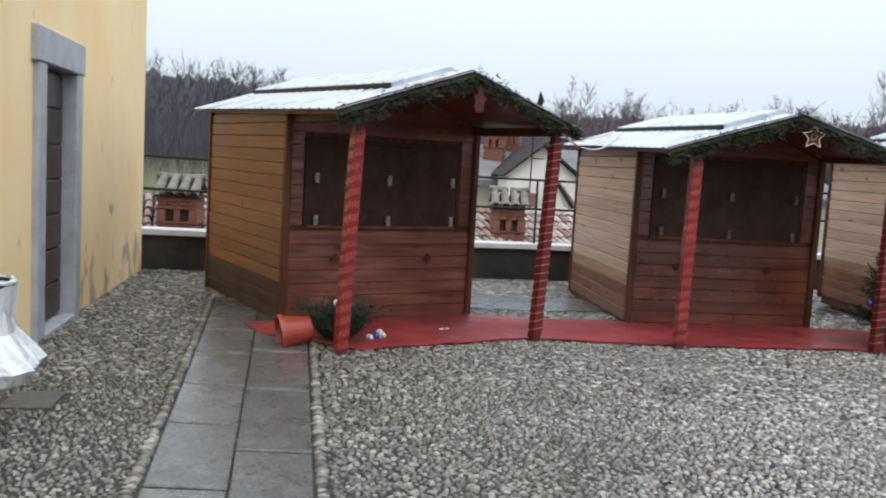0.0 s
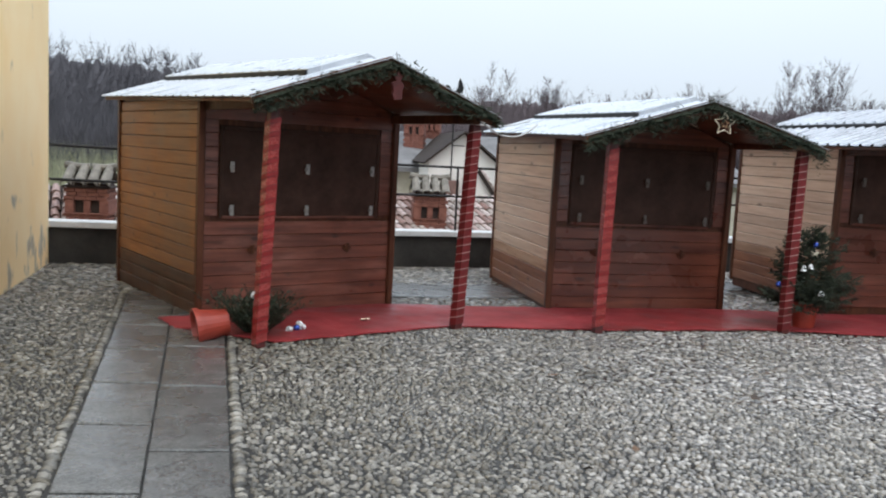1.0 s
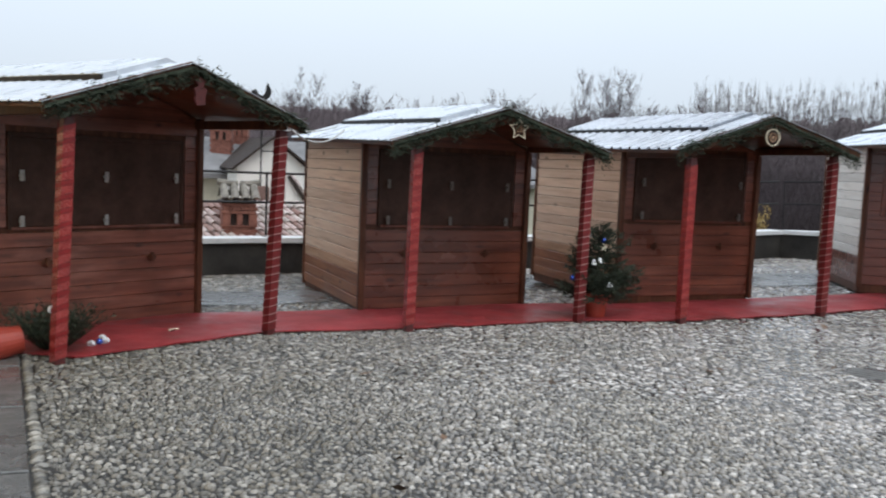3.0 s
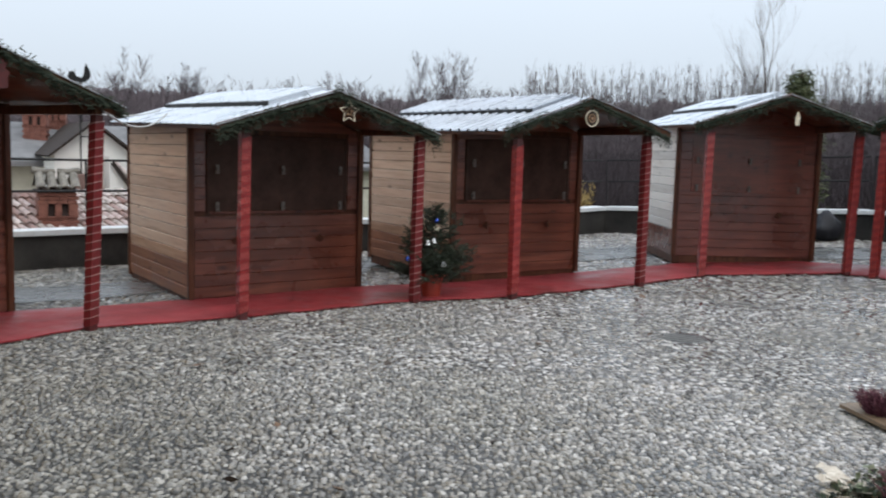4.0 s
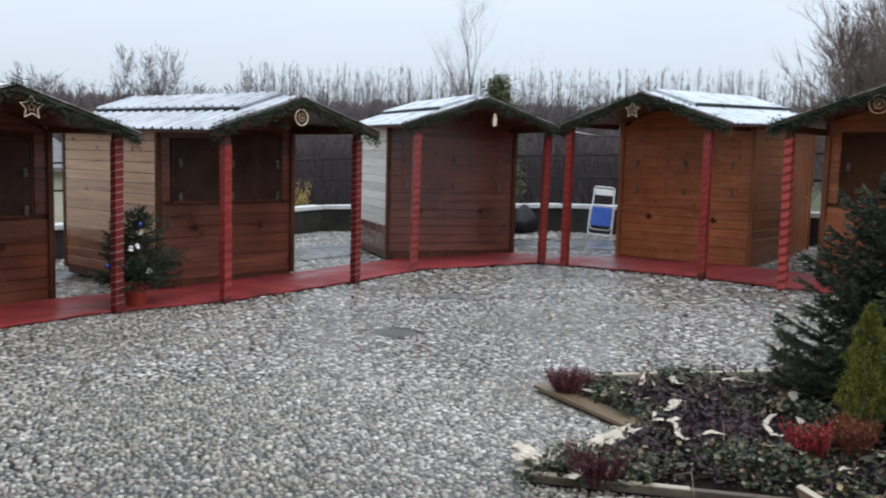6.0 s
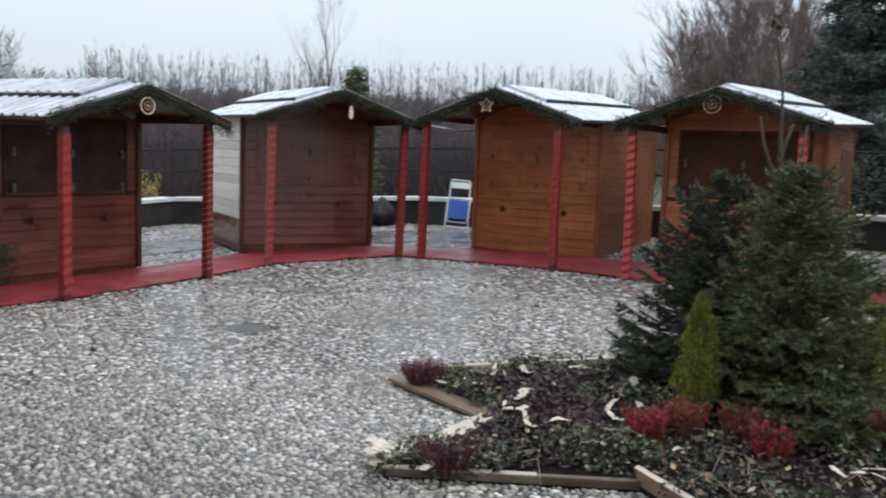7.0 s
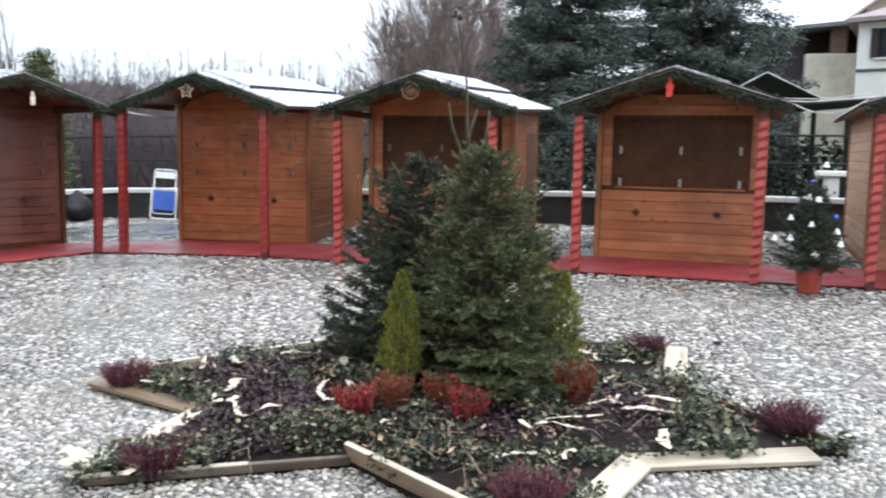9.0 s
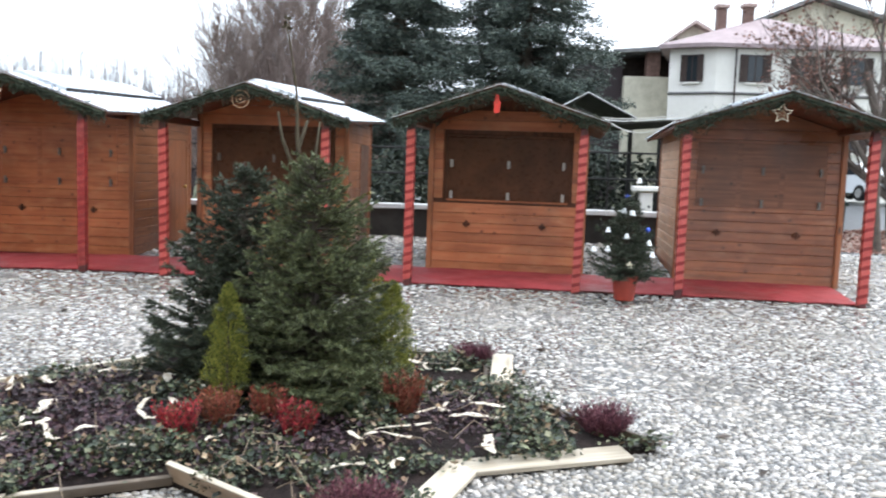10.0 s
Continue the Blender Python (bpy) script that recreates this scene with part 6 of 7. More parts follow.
def village():
    for cx, cy, yaw, wide, rise, words in ((2.28, 18.6, 24, 6.0, 0.57, "low village house with a pale terracotta barrel tile roof"), (-4.5, 17.5, 16, 7.0, 0.50, "low village house with a mottled barrel tile roof")):
        h = thing("village_house", words, "house", Matrix.Translation((cx, cy, 0)) @ Matrix.Rotation(radians(yaw), 4, "Z"))
        part("wall", Shape().box(-wide / 2 + 0.2, -2.0, -6, wide / 2 - 0.2, 3.9, -1.25), M_cream, h)
        run, up = 3.7, rise + 1.02
        tiled_slope(h, Matrix.Translation((0, -2.4, -1.02)) @ Matrix.Rotation(math.atan2(up, run), 4, "X"), wide, math.hypot(up, run), 1.35)
        part("rear_roof", Shape().prism([(1.3, rise - 0.08), (1.3, rise), (5.4, -1.0), (5.4, -1.1)], -wide / 2, wide / 2, "x"), M_tile_rows, h)
    chimney(2.22, 18.6, -1.0, 1.10, 0.72, "red brick chimney with a tiled cap on the roof")
    chimney(-4.50, 17.5, -1.2, 1.02, 0.80, "red brick chimney with a tiled cap beside the house")
    h = thing("village_house", "pale gabled village house with dark roof edges and an aerial", "house")
    part("wall", Shape().prism([(2.80, -6), (4.72, -6), (4.72, 1.36), (3.75, 2.14), (2.80, 1.34)], 24.0, 31.0), M_white, h)
    for q in ([(2.66, 1.26), (3.75, 2.16), (3.75, 2.225), (2.62, 1.30)], [(4.86, 1.30), (3.75, 2.16), (3.75, 2.225), (4.90, 1.34)]):
        part("roof", Shape().prism(q, 23.75, 31.3), M_tile_bed, h)
    part("annex_wall", Shape().prism([(4.0, -6), (5.5, -6), (5.5, -0.85), (4.0, 1.30)], 23.2, 23.99), M_white, h)
    tiled_slope(h, Matrix(((0, -0.57, 0.82, 5.55), (-1, 0, 0, 23.35), (0, 0.82, 0.57, -0.90), (0, 0, 0, 1))), 0.56, 2.55, 1.0)
    part("aerial", Shape().tube([(3.38, 23.6, -1.0), (3.38, 23.6, 2.38)], [0.025, 0.02], 5), M_iron, h)
    part("aerial_bar", Shape().tube([(3.36, 23.57, 1.80), (3.72, 23.57, 1.80)], [0.016, 0.016], 5), M_iron, h)
    part("flue_block", Shape().box(3.18, 23.3, -2.0, 3.58, 23.98, 0.85, 0.02), M_old_brick, h)
    h = thing("village_house", "village house with a worn grey slab roof", "house")
    part("wall", Shape().box(-3.5, 27, -6, 3.1, 33, 1.0), M_cream, h)
    part("roof", Shape().prism([(26.5, 0.95), (30, 2.1), (33.5, 0.95), (33.5, 1.1), (30, 2.25), (26.5, 1.1)], -3.9, 3.6, "x"), M_greyroof, h)
    h = thing("village_house", "village house with grey roof behind the gable", "house")
    part("wall", Shape().box(5.0, 32, -6, 16, 39, 0.9), M_cream, h)
    part("roof", Shape().prism([(31.5, 0.85), (35.5, 2.2), (39.5, 0.85), (39.5, 1.0), (35.5, 2.35), (31.5, 1.0)], 4.6, 16.4, "x"), M_greyroof, h)
    chimney(2.83, 28.6, 1.3, 3.07, 0.66, "red brick chimney on the grey slab roof", -0.25)
    chimney(3.52, 29.6, 1.5, 3.26, 0.56, "narrow red brick chimney on the grey slab roof", -0.25)
    # weather vane: a plain iron bird shape on a rod
    v = thing("weather_vane", "black iron weather vane on a thin rod", "weather vane", Matrix.Translation((4.96, 34.6, -0.62)) @ Matrix.Scale(1.42, 4))
    part("rod", Shape().tube([(0, 0, 1.8), (0, 0, 3.3)], [0.02, 0.015], 5), M_iron, v)
    out = [(-0.34, 3.30), (-0.30, 3.42), (-0.22, 3.47), (-0.15, 3.42), (-0.12, 3.33), (0.0, 3.30), (0.06, 3.38), (0.08, 3.55), (0.12, 3.68), (0.15, 3.62), (0.20, 3.52), (0.24, 3.40), (0.20, 3.28), (0.10, 3.20), (-0.05, 3.18), (-0.2, 3.20)]
    part("figure", Shape().prism(out, -0.012, 0.012), M_iron, v)


village()


def window(parent, m, w, h, shutters=True):
    f = part("window", Shape().box(-w / 2, -0.03, 0, w / 2, 0.05, h, 0.01), M_shutter, parent, m=m)
    part("pane", Shape().box(-w / 2 + 0.07, -0.045, 0.07, -0.03, -0.032, h - 0.07), g_glass, f)
    part("pane", Shape().box(0.03, -0.045, 0.07, w / 2 - 0.07, -0.032, h - 0.07), g_glass, f)
    if shutters:
        for sx in (-1, 1):
            part("shutter", Shape().box(sx * w * 0.5 - (0.02 if sx > 0 else w * 0.42), -0.10, 0.0, sx * w * 0.5 + (w * 0.42 if sx > 0 else 0.02), -0.055, h, 0.01), M_shutter, f)
    part("sill", Shape().box(-w / 2 - 0.08, -0.14, -0.09, w / 2 + 0.08, 0.0, -0.005, 0.01), M_white, f)




def white_house():
    h = thing("white_house", "white two-storey house with a pale pink hipped roof", "house")
    # corner points of the plan, seen from the yard
    A, B, C = Vector((45.0, -9.95, 0)), Vector((43.9, -12.0, 0)), Vector((43.9, -21.5, 0))
    back = Vector((8.6, -2.6, 0))
    poly = [(A.x, A.y), (B.x, B.y), (C.x, C.y), (C.x + back.x, C.y + back.y), (A.x + back.x, A.y + back.y)]
    part("wall", Shape().prism(poly, -1.0, 8.05, "z"), M_white, h)
    mid = Vector((sum(p[0] for p in poly) / 5, sum(p[1] for p in poly) / 5, 0))
    out = [(mid.x + (x - mid.x) * 1.10, mid.y + (y - mid.y) * 1.10) for x, y in poly]
    top = [(47.6 + (x - mid.x) * 0.03, -15.4 + (y - mid.y) * 0.03) for x, y in poly]
    s = Shape()
    s.add([(x, y, 7.95) for x, y in out] + [(x, y, 8.15) for x, y in out] + [(x, y, 10.05) for x, y in top], [tuple(range(5))[::-1]] + [(i, (i + 1) % 5, 5 + (i + 1) % 5, 5 + i) for i in range(5)] + [(5 + i, 5 + (i + 1) % 5, 10 + (i + 1) % 5, 10 + i) for i in range(5)] + [(10, 11, 12, 13, 14)])
    part("roof", s, M_pinkroof, h)
    for P, Q, spots in ((A, B, ((0.50, 1.0),)), (B, C, ((0.20, 1.35), (0.46, 1.35), (0.72, 1.35), (0.93, 1.2)))):
        d = (Q - P)
        th = math.atan2(d.y, d.x)
        n = Vector((d.y, -d.x, 0)).normalized()
        if n.x > 0:
            n = -n
        for f, w in spots:
            for zz in (6.3, 3.0):
                p = P + d * f + n * 0.02
                m = Matrix.Translation((p.x, p.y, zz)) @ Matrix.Rotation(th + (math.pi if (Matrix.Rotation(th, 3, "Z") @ Vector((0, -1, 0))).dot(n) < 0 else 0), 4, "Z")
                window(h, m, w * 0.62, 1.35)
        m0 = P + n * 0.05
        m1 = Q + n * 0.05
        part("string_course", Shape().tube([(m0.x, m0.y, 5.75), (m1.x, m1.y, 5.75)], [0.07, 0.07], 4), M_greyroof, h)
    p = B + Vector((-0.05, -0.9, 0))
    part("downpipe", Shape().tube([(p.x - 0.15, p.y, 1.0), (p.x - 0.15, p.y, 7.9)], [0.05, 0.05], 5), M_shutter, h)
    for x, y in ((48.0, -13.2), (47.6, -14.5)):
        c = part("chimney", Shape().box(x - 0.25, y - 0.25, 9.0, x + 0.25, y + 0.25, 10.6, 0.02), M_old_brick, h)
        part("chimney_cap", Shape().box(x - 0.36, y - 0.36, 10.603, x + 0.36, y + 0.36, 10.8, 0.03), M_tile_rows, c)
    # open loggia building beside it
    h = thing("loggia_house", "old stone house with an open timbered loggia", "house")
    part("wall", Shape().box(48.5, -11.4, -1, 56, -8.3, 6.95), M_cream, h)
    part("wing_wall", Shape().box(49.2, -8.297, -1, 56, -6.0, 7.9), M_brush, h)
    part("rear_wall", Shape().box(50.6, -11.2, 6.953, 56, -8.3, 8.4), M_shutter, h)
    for y in (-9.85,):
        part("pillar", Shape().box(48.6, y - 0.38, 6.953, 49.2, y + 0.38, 8.4, 0.03), M_old_brick, h)
    part("roof", Shape().prism([(-11.6, 8.42), (-7.6, 8.12), (-7.6, 8.3), (-11.6, 8.65)], 47.9, 56.5, "x"), M_greyroof, h)
    h = thing("hill_house", "cream gabled house higher on the slope", "house")
    part("wall", Shape().prism([(-28, 2), (-18.3, 2), (-18.3, 11.6), (-21.5, 12.9), (-28, 11.0)], 57.0, 66.0, "x"), M_cream, h)
    part("roof", Shape().prism([(-29, 10.8), (-21.5, 13.0), (-17.4, 11.3), (-17.4, 11.5), (-21.5, 13.25), (-29, 11.0)], 56.3, 66.5, "x"), M_greyroof, h)
    h = thing("hill_house", "small gabled house behind the white house", "house")
    part("wall", Shape().prism([(-14.1, 2), (-11.8, 2), (-11.8, 9.7), (-12.7, 10.35), (-14.1, 9.7)], 52.0, 58.0, "x"), M_cream, h)
    part("roof", Shape().prism([(-14.5, 9.4), (-12.7, 10.4), (-11.4, 9.45), (-11.4, 9.6), (-12.7, 10.6), (-14.5, 9.6)], 51.4, 58.4, "x"), M_tile, h)


white_house()


def sheds():
    s = thing("garden_shelter", "dark open shelter with a sagging sheet roof and white edges", "shelter")
    for x in (17.6, 20.6):
        for y in (-1.6, -4.6):
            part("post", Shape().box(x - 0.05, y - 0.05, far_z(x, y), x + 0.05, y + 0.05, 2.62, 0.008), M_iron, s)
    part("roof", Shape().prism([(-1.6, 2.66), (-3.2, 2.58), (-4.6, 2.70), (-4.6, 2.73), (-3.2, 2.61), (-1.6, 2.69)], 17.4, 20.9, "x"), M_wall_dark, s)
    part("edge_tube", Shape().tube([(17.38, -1.6, 2.71), (17.38, -3.2, 2.63), (17.38, -4.6, 2.75)], [0.010] * 3, 5), M_coping, s)
    s = thing("gabled_shelter", "small dark gabled shelter with a white frame", "shelter")
    part("roof", Shape().prism([(-1.9, 2.9), (-2.94, 3.46), (-4.1, 2.9), (-4.1, 2.95), (-2.94, 3.52), (-1.9, 2.95)], 21.0, 24.0, "x"), M_wall_dark, s)
    for y0, z0, y1, z1 in ((-1.9, 2.93, -2.94, 3.5), (-2.94, 3.5, -4.1, 2.93)):
        part("edge_tube", Shape().tube([(20.98, y0, z0), (20.98, y1, z1)], [0.011, 0.011], 5), M_coping, s)
    for y in (-2.0, -4.0):
        part("post", Shape().box(21.1, y - 0.05, far_z(21, y), 21.2, y + 0.05, 2.9, 0.008), M_iron, s)
    b = thing("white_cabinet", "white painted masonry cabinet beyond the railing", "cabinet")
    z = far_z(17, -3.6)
    part("body", Shape().box(16.85, -3.74, z, 17.15, -3.52, 1.28, 0.015), M_white, b)
    part("top_slab", Shape().box(16.78, -3.88, 1.283, 17.22, -3.38, 1.38, 0.015), M_white, b)


sheds()


def parked_car():
    m = Matrix.Translation((35.0, -15.4, 0.86)) @ Matrix.Rotation(radians(15), 4, "Z")
    c = thing("car", "white parked car on the road beyond the yard", "car", m)
    prof = [(-2.0, 0.32), (2.0, 0.32), (2.05, 0.75), (1.75, 0.92), (0.95, 0.98), (0.45, 1.42), (-1.0, 1.46), (-1.75, 1.0), (-2.05, 0.9)]
    part("body", Shape().prism([(p[0], p[1]) for p in prof], -0.82, 0.82), M_car, c)
    win = [(0.80, 1.0), (0.40, 1.36), (-0.95, 1.40), (-1.5, 1.02)]
    for y0, y1 in ((-0.835, -0.815), (0.815, 0.835)):
        part("side_window", Shape().prism(win, y0, y1), g_glass, c)
    part("windscreen", Shape().add([(0.93, -0.7, 1.01), (0.93, 0.7, 1.01), (0.47, 0.66, 1.41), (0.47, -0.66, 1.41), (0.96, -0.7, 1.0), (0.96, 0.7, 1.0), (0.5, 0.66, 1.41), (0.5, -0.66, 1.41)], [(0, 1, 2, 3), (4, 5, 6, 7), (0, 1, 5, 4), (1, 2, 6, 5), (2, 3, 7, 6), (3, 0, 4, 7)]), g_glass, c)
    for x in (-1.25, 1.3):
        for y in (-0.78, 0.78):
            w = part("wheel", Shape().lathe([(0.02, -0.09), (0.28, -0.1), (0.32, -0.06), (0.32, 0.06), (0.28, 0.1), (0.02, 0.09)], 14), M_iron, c, m=Matrix.Translation((x, y, 0.32)) @ Matrix.Rotation(math.pi / 2, 4, "X"))
            part("rim", Shape().lathe([(0.01, -0.105), (0.18, -0.11), (0.19, 0.11), (0.01, 0.105)], 12), M_clip, w)


M_car = plain("white_car_paint", (0.66, 0.68, 0.70), (0.74, 0.76, 0.78), 2, 0.25, 0.0, 0.02, coat=0.6)
M_road = plain("wet_asphalt", (0.045, 0.045, 0.047), (0.08, 0.08, 0.083), 2, 0.35, 0, 0.3, 0.005, world=True)
parked_car()


def road():
    vs, fs = [], []
    pts = [(20, -30), (27, -22), (33, -16), (37, -9), (40, -2), (44, 6)]
    for i, (x, y) in enumerate(pts):
        for sx in (-1, 1):
            px, py = x + sx * 3.2, y - sx * 2.2
            vs.append((px, py, max(far_z(px, py), far_z(x, y)) + 0.12))
    for i in range(len(pts) - 1):
        fs.append((2 * i, 2 * i + 1, 2 * i + 3, 2 * i + 2))
    solid("road", Shape().add(vs, fs), M_road, "wet grey asphalt road past the yard", "road", kind="structure")


road()

# tree with a few russet leaves near the yard's end
M_russet = leaf_mat("russet_leaves", [(0, (0.10, 0.045, 0.035)), (0.6, (0.22, 0.11, 0.085)), (1, (0.34, 0.2, 0.16))], 0.7)


def bank_z(x, y):
    return 0.16 + 0.024 * max(0.0, x - 13.5) + 0.03 * noise.noise(Vector((x, y, 4)))


def leafy_bank():
    """Leaf-strewn ground between the yard's open end and the road."""
    vs, fs = [], []
    nx, ny = 26, 20
    for i in range(nx + 1):
        for j in range(ny + 1):
            v = j / ny
            x = 14.37 - 0.88 * v + 0.02 + i * (8.6 / nx)
            y = -5.9 - 0.36 * (x - 14.4) * (1 - v) - 8.3 * v
            vs.append((x, y, bank_z(x, y)))
    for i in range(nx):
        for j in range(ny):
            a = i * (ny + 1) + j
            fs.append((a, a + ny + 1, a + ny + 2, a + 1))
    solid("leafy_bank", Shape().add(vs, [f[::-1] for f in fs]), M_leafy_earth, "brown bank of damp earth beside the yard", "ground", kind="structure")
    rg = random.Random(33)
    s = Shape()
    for _ in range(5000):
        x = rg.uniform(14.1, 22.4)
        y = -5.9 - 0.36 * (x - 14.4) - rg.random() * 5
        leaf_quad(s, Vector((x, y, bank_z(x, y) + 0.02)), rand_dir(rg, 0), rand_dir(rg, 1.2), rg.uniform(0.05, 0.1), rg.uniform(0.025, 0.05))
    solid("fallen_leaves", s, M_russet, "fallen russet leaves strewn over the damp bank", "leaves", kind="stuff")
    vs = [(22.3, -8.2, 0.36), (36.5, -12.0, 0.80), (33.0, -24.0, 0.80), (20.4, -17.0, 0.33)]
    top = [Vector(v) for v in vs]
    bot = [(v.x, v.y, v.z - 0.5) for v in top]
    solid("road_apron", Shape().add([tuple(v) for v in top] + bot, [(3, 2, 1, 0), (4, 5, 6, 7), (0, 1, 5, 4), (1, 2, 6, 5), (2, 3, 7, 6), (3, 0, 4, 7)]), M_road, "wet grey asphalt apron beside the road", "road", kind="structure")
    x, y = 13.65, -5.66
    b = thing("wheeled_bin", "dark green plastic waste bin behind the hut", "bin", Matrix.Translation((x, y, gz(x, y) + 0.01)))
    part("body", Shape().prism([(-0.22, 0.04), (0.22, 0.04), (0.28, 0.83), (-0.28, 0.83)], -0.25, 0.25), M_bin, b)
    part("lid", Shape().prism([(-0.31, 0.834), (0.31, 0.834), (0.31, 0.87), (0.0, 0.94), (-0.31, 0.89)], -0.28, 0.28), M_bin, b)
    for yy in (-0.22, 0.22):
        part("wheel", Shape().lathe([(0.01, -0.03), (0.09, -0.03), (0.1, 0.0), (0.09, 0.03), (0.01, 0.03)], 12), M_iron, b, m=Matrix.Translation((0.2, yy, 0.1)) @ Matrix.Rotation(math.pi / 2, 4, "X"))


M_leafy_earth = plain("damp_leafy_earth", (0.10, 0.065, 0.045), (0.26, 0.18, 0.14), 6, 0.7, 0, 0.4, 0.01, world=True)
M_bin = plain("dark_green_plastic", (0.010, 0.017, 0.014), (0.016, 0.026, 0.021), 3, 0.4, 0, 0.05)
leafy_bank()


def russet_tree():
    x, y = 20.6, -10.1
    t = bare_tree("russet_tree", x, y, bank_z(x, y) - 0.1, 7.5, M_twig, "half-bare tree with scattered russet leaves", 71, 0.5, 4, 0.16, 0.2, 5, 0.6)
    limbs = [o for o in t.children if o.name.startswith("limb_work")][0]
    rg = random.Random(8)
    s = Shape()
    vv = limbs.data.vertices
    for _ in range(2600):
        p = vv[rg.randrange(len(vv) // 3, len(vv))].co
        leaf_quad(s, Vector(p) + rand_dir(rg, 0) * 0.08, rand_dir(rg, -0.3), rand_dir(rg, 0.3), rg.uniform(0.06, 0.12), rg.uniform(0.02, 0.04))
    part("foliage", s, M_russet, t)
    bare_tree("bare_tree", 17.2, -8.15, bank_z(17.2, -8.15) - 0.1, 6.0, M_bark, "dark leafless tree by the yard's edge", 72, 0.45, 3, 0.15, 0.4, 4, 0.8, group="bare trees")


russet_tree()


M_gold = leaf_mat("amber_leaves", [(0, (0.14, 0.09, 0.03)), (0.5, (0.34, 0.23, 0.08)), (1, (0.5, 0.38, 0.16))], 0.6)


def low_shrub():
    x, y = 12.25, 14.6
    sprig_bush("golden_shrub", x, y, 0.1, 0.26, 0.95, 110, M_gold, "small golden-leaved shrub beyond the parapet", "shrub", 0.02, (0.05, 0.1), 2.6, 81)


low_shrub()


def hedge():
    """Dark evergreen growth beyond the railing."""
    g = random.Random(91)
    s = Shape()
    for _ in range(9000):
        az, d = g.uniform(66, 108), g.uniform(16.6, 25)
        x, y = polar(az, d)
        h = 0.4 + 1.5 * max(0, noise.noise(Vector((x * 0.5, y * 0.5, 2))) + 0.25) + 0.05 * (d - 16)
        leaf_quad(s, Vector((x, y, far_z(x, y) + g.random() ** 0.7 * h)), rand_dir(g, 0.2), rand_dir(g, 0.6), g.uniform(0.10, 0.2), g.uniform(0.035, 0.07))
    for _ in range(9000):
        az, d = g.uniform(84, 112), g.uniform(21.5, 27)
        x, y = polar(az, d)
        h = 2.1 + 0.7 * noise.noise(Vector((x * 0.6, y * 0.6, 5)))
        leaf_quad(s, Vector((x, y, far_z(x, y) + g.random() ** 0.8 * h)), rand_dir(g, 0.2), rand_dir(g, 0.6), g.uniform(0.12, 0.22), g.uniform(0.04, 0.08))
    solid("hedge", s, M_hedge, "dark evergreen hedge beyond the parapet", "hedge", kind="stuff")


hedge()

# ---- small things in the yard ----
M_blue = plain("blue_canvas", (0.02, 0.07, 0.34), (0.04, 0.12, 0.48), 12, 0.6)
M_white_paint = plain("white_enamel", (0.66, 0.67, 0.68), (0.78, 0.79, 0.80), 10, 0.3)
M_blue_foil = plain("blue_foil", (0.03, 0.06, 0.35), (0.08, 0.14, 0.5), 10, 0.2, 0.6)
M_bin_bag = plain("black_plastic_bag", (0.008, 0.008, 0.010), (0.02, 0.02, 0.024), 9, 0.25, 0, 0.6, 0.02)
M_clear_bag = plain("pale_plastic_bag", (0.66, 0.68, 0.67), (0.80, 0.82, 0.81), 5, 0.25, 0, 0.5, 0.02)
M_clear_bag.node_tree.nodes["Principled BSDF"].inputs["Transmission Weight"].default_value = 0.3
M_grate = plain("dull_grate_iron", (0.06, 0.059, 0.054), (0.15, 0.147, 0.137), 24, 0.4, 0.1)


M_dark_orn = plain("dull_red_wood", (0.05, 0.008, 0.007), (0.10, 0.014, 0.012), 20, 0.7)


def hut_frame(i, lx, ly, lz):
    x, y, yaw, z = HUTS[i][:4]
    return pose(x, y, z, 0, 0, yaw) @ Matrix.Translation((lx, ly, lz))


def star_outline(r, k=0.42):
    return [((r if j % 2 == 0 else r * k) * math.sin(math.pi * j / 5), (r if j % 2 == 0 else r * k) * math.cos(math.pi * j / 5)) for j in range(10)]


def framed_star(r, w):
    """A flat star ring: outer outline less an inner one."""
    a, b = star_outline(r, 0.5), star_outline(r - w * 1.7, 0.5)
    vs = [(p[0], d, p[1]) for d in (-0.008, 0.008) for q in (a, b) for p in q]
    fs = []
    for i in range(10):
        j = (i + 1) % 10
        fs += [(i, j, 10 + j, 10 + i), (20 + i, 30 + i, 30 + j, 20 + j), (i, 20 + i, 20 + j, j), (10 + i, 10 + j, 30 + j, 30 + i)]
    return Shape().add(vs, fs)


def ring(r, w, d=0.008, n=28):
    vs, fs = [], []
    for dd in (-d, d):
        for rr in (r, r - w):
            for j in range(n):
                a = 2 * math.pi * j / n
                vs.append((rr * math.cos(a), dd, rr * math.sin(a)))
    for i in range(n):
        j = (i + 1) % n
        fs += [(i, j, n + j, n + i), (2 * n + i, 3 * n + i, 3 * n + j, 2 * n + j), (i, 2 * n + i, 2 * n + j, j), (n + i, n + j, 3 * n + j, 3 * n + i)]
    return Shape().add(vs, fs)


def hang(i, lx, lz):
    return hut_frame(i, lx, -HUTS[i][5] - 0.135, lz)


def hook(parent, top):
    part("hanging_wire", Shape().tube([(0, 0, top), (0, 0.02, top + 0.16)], [0.003, 0.003], 4), M_iron, parent)


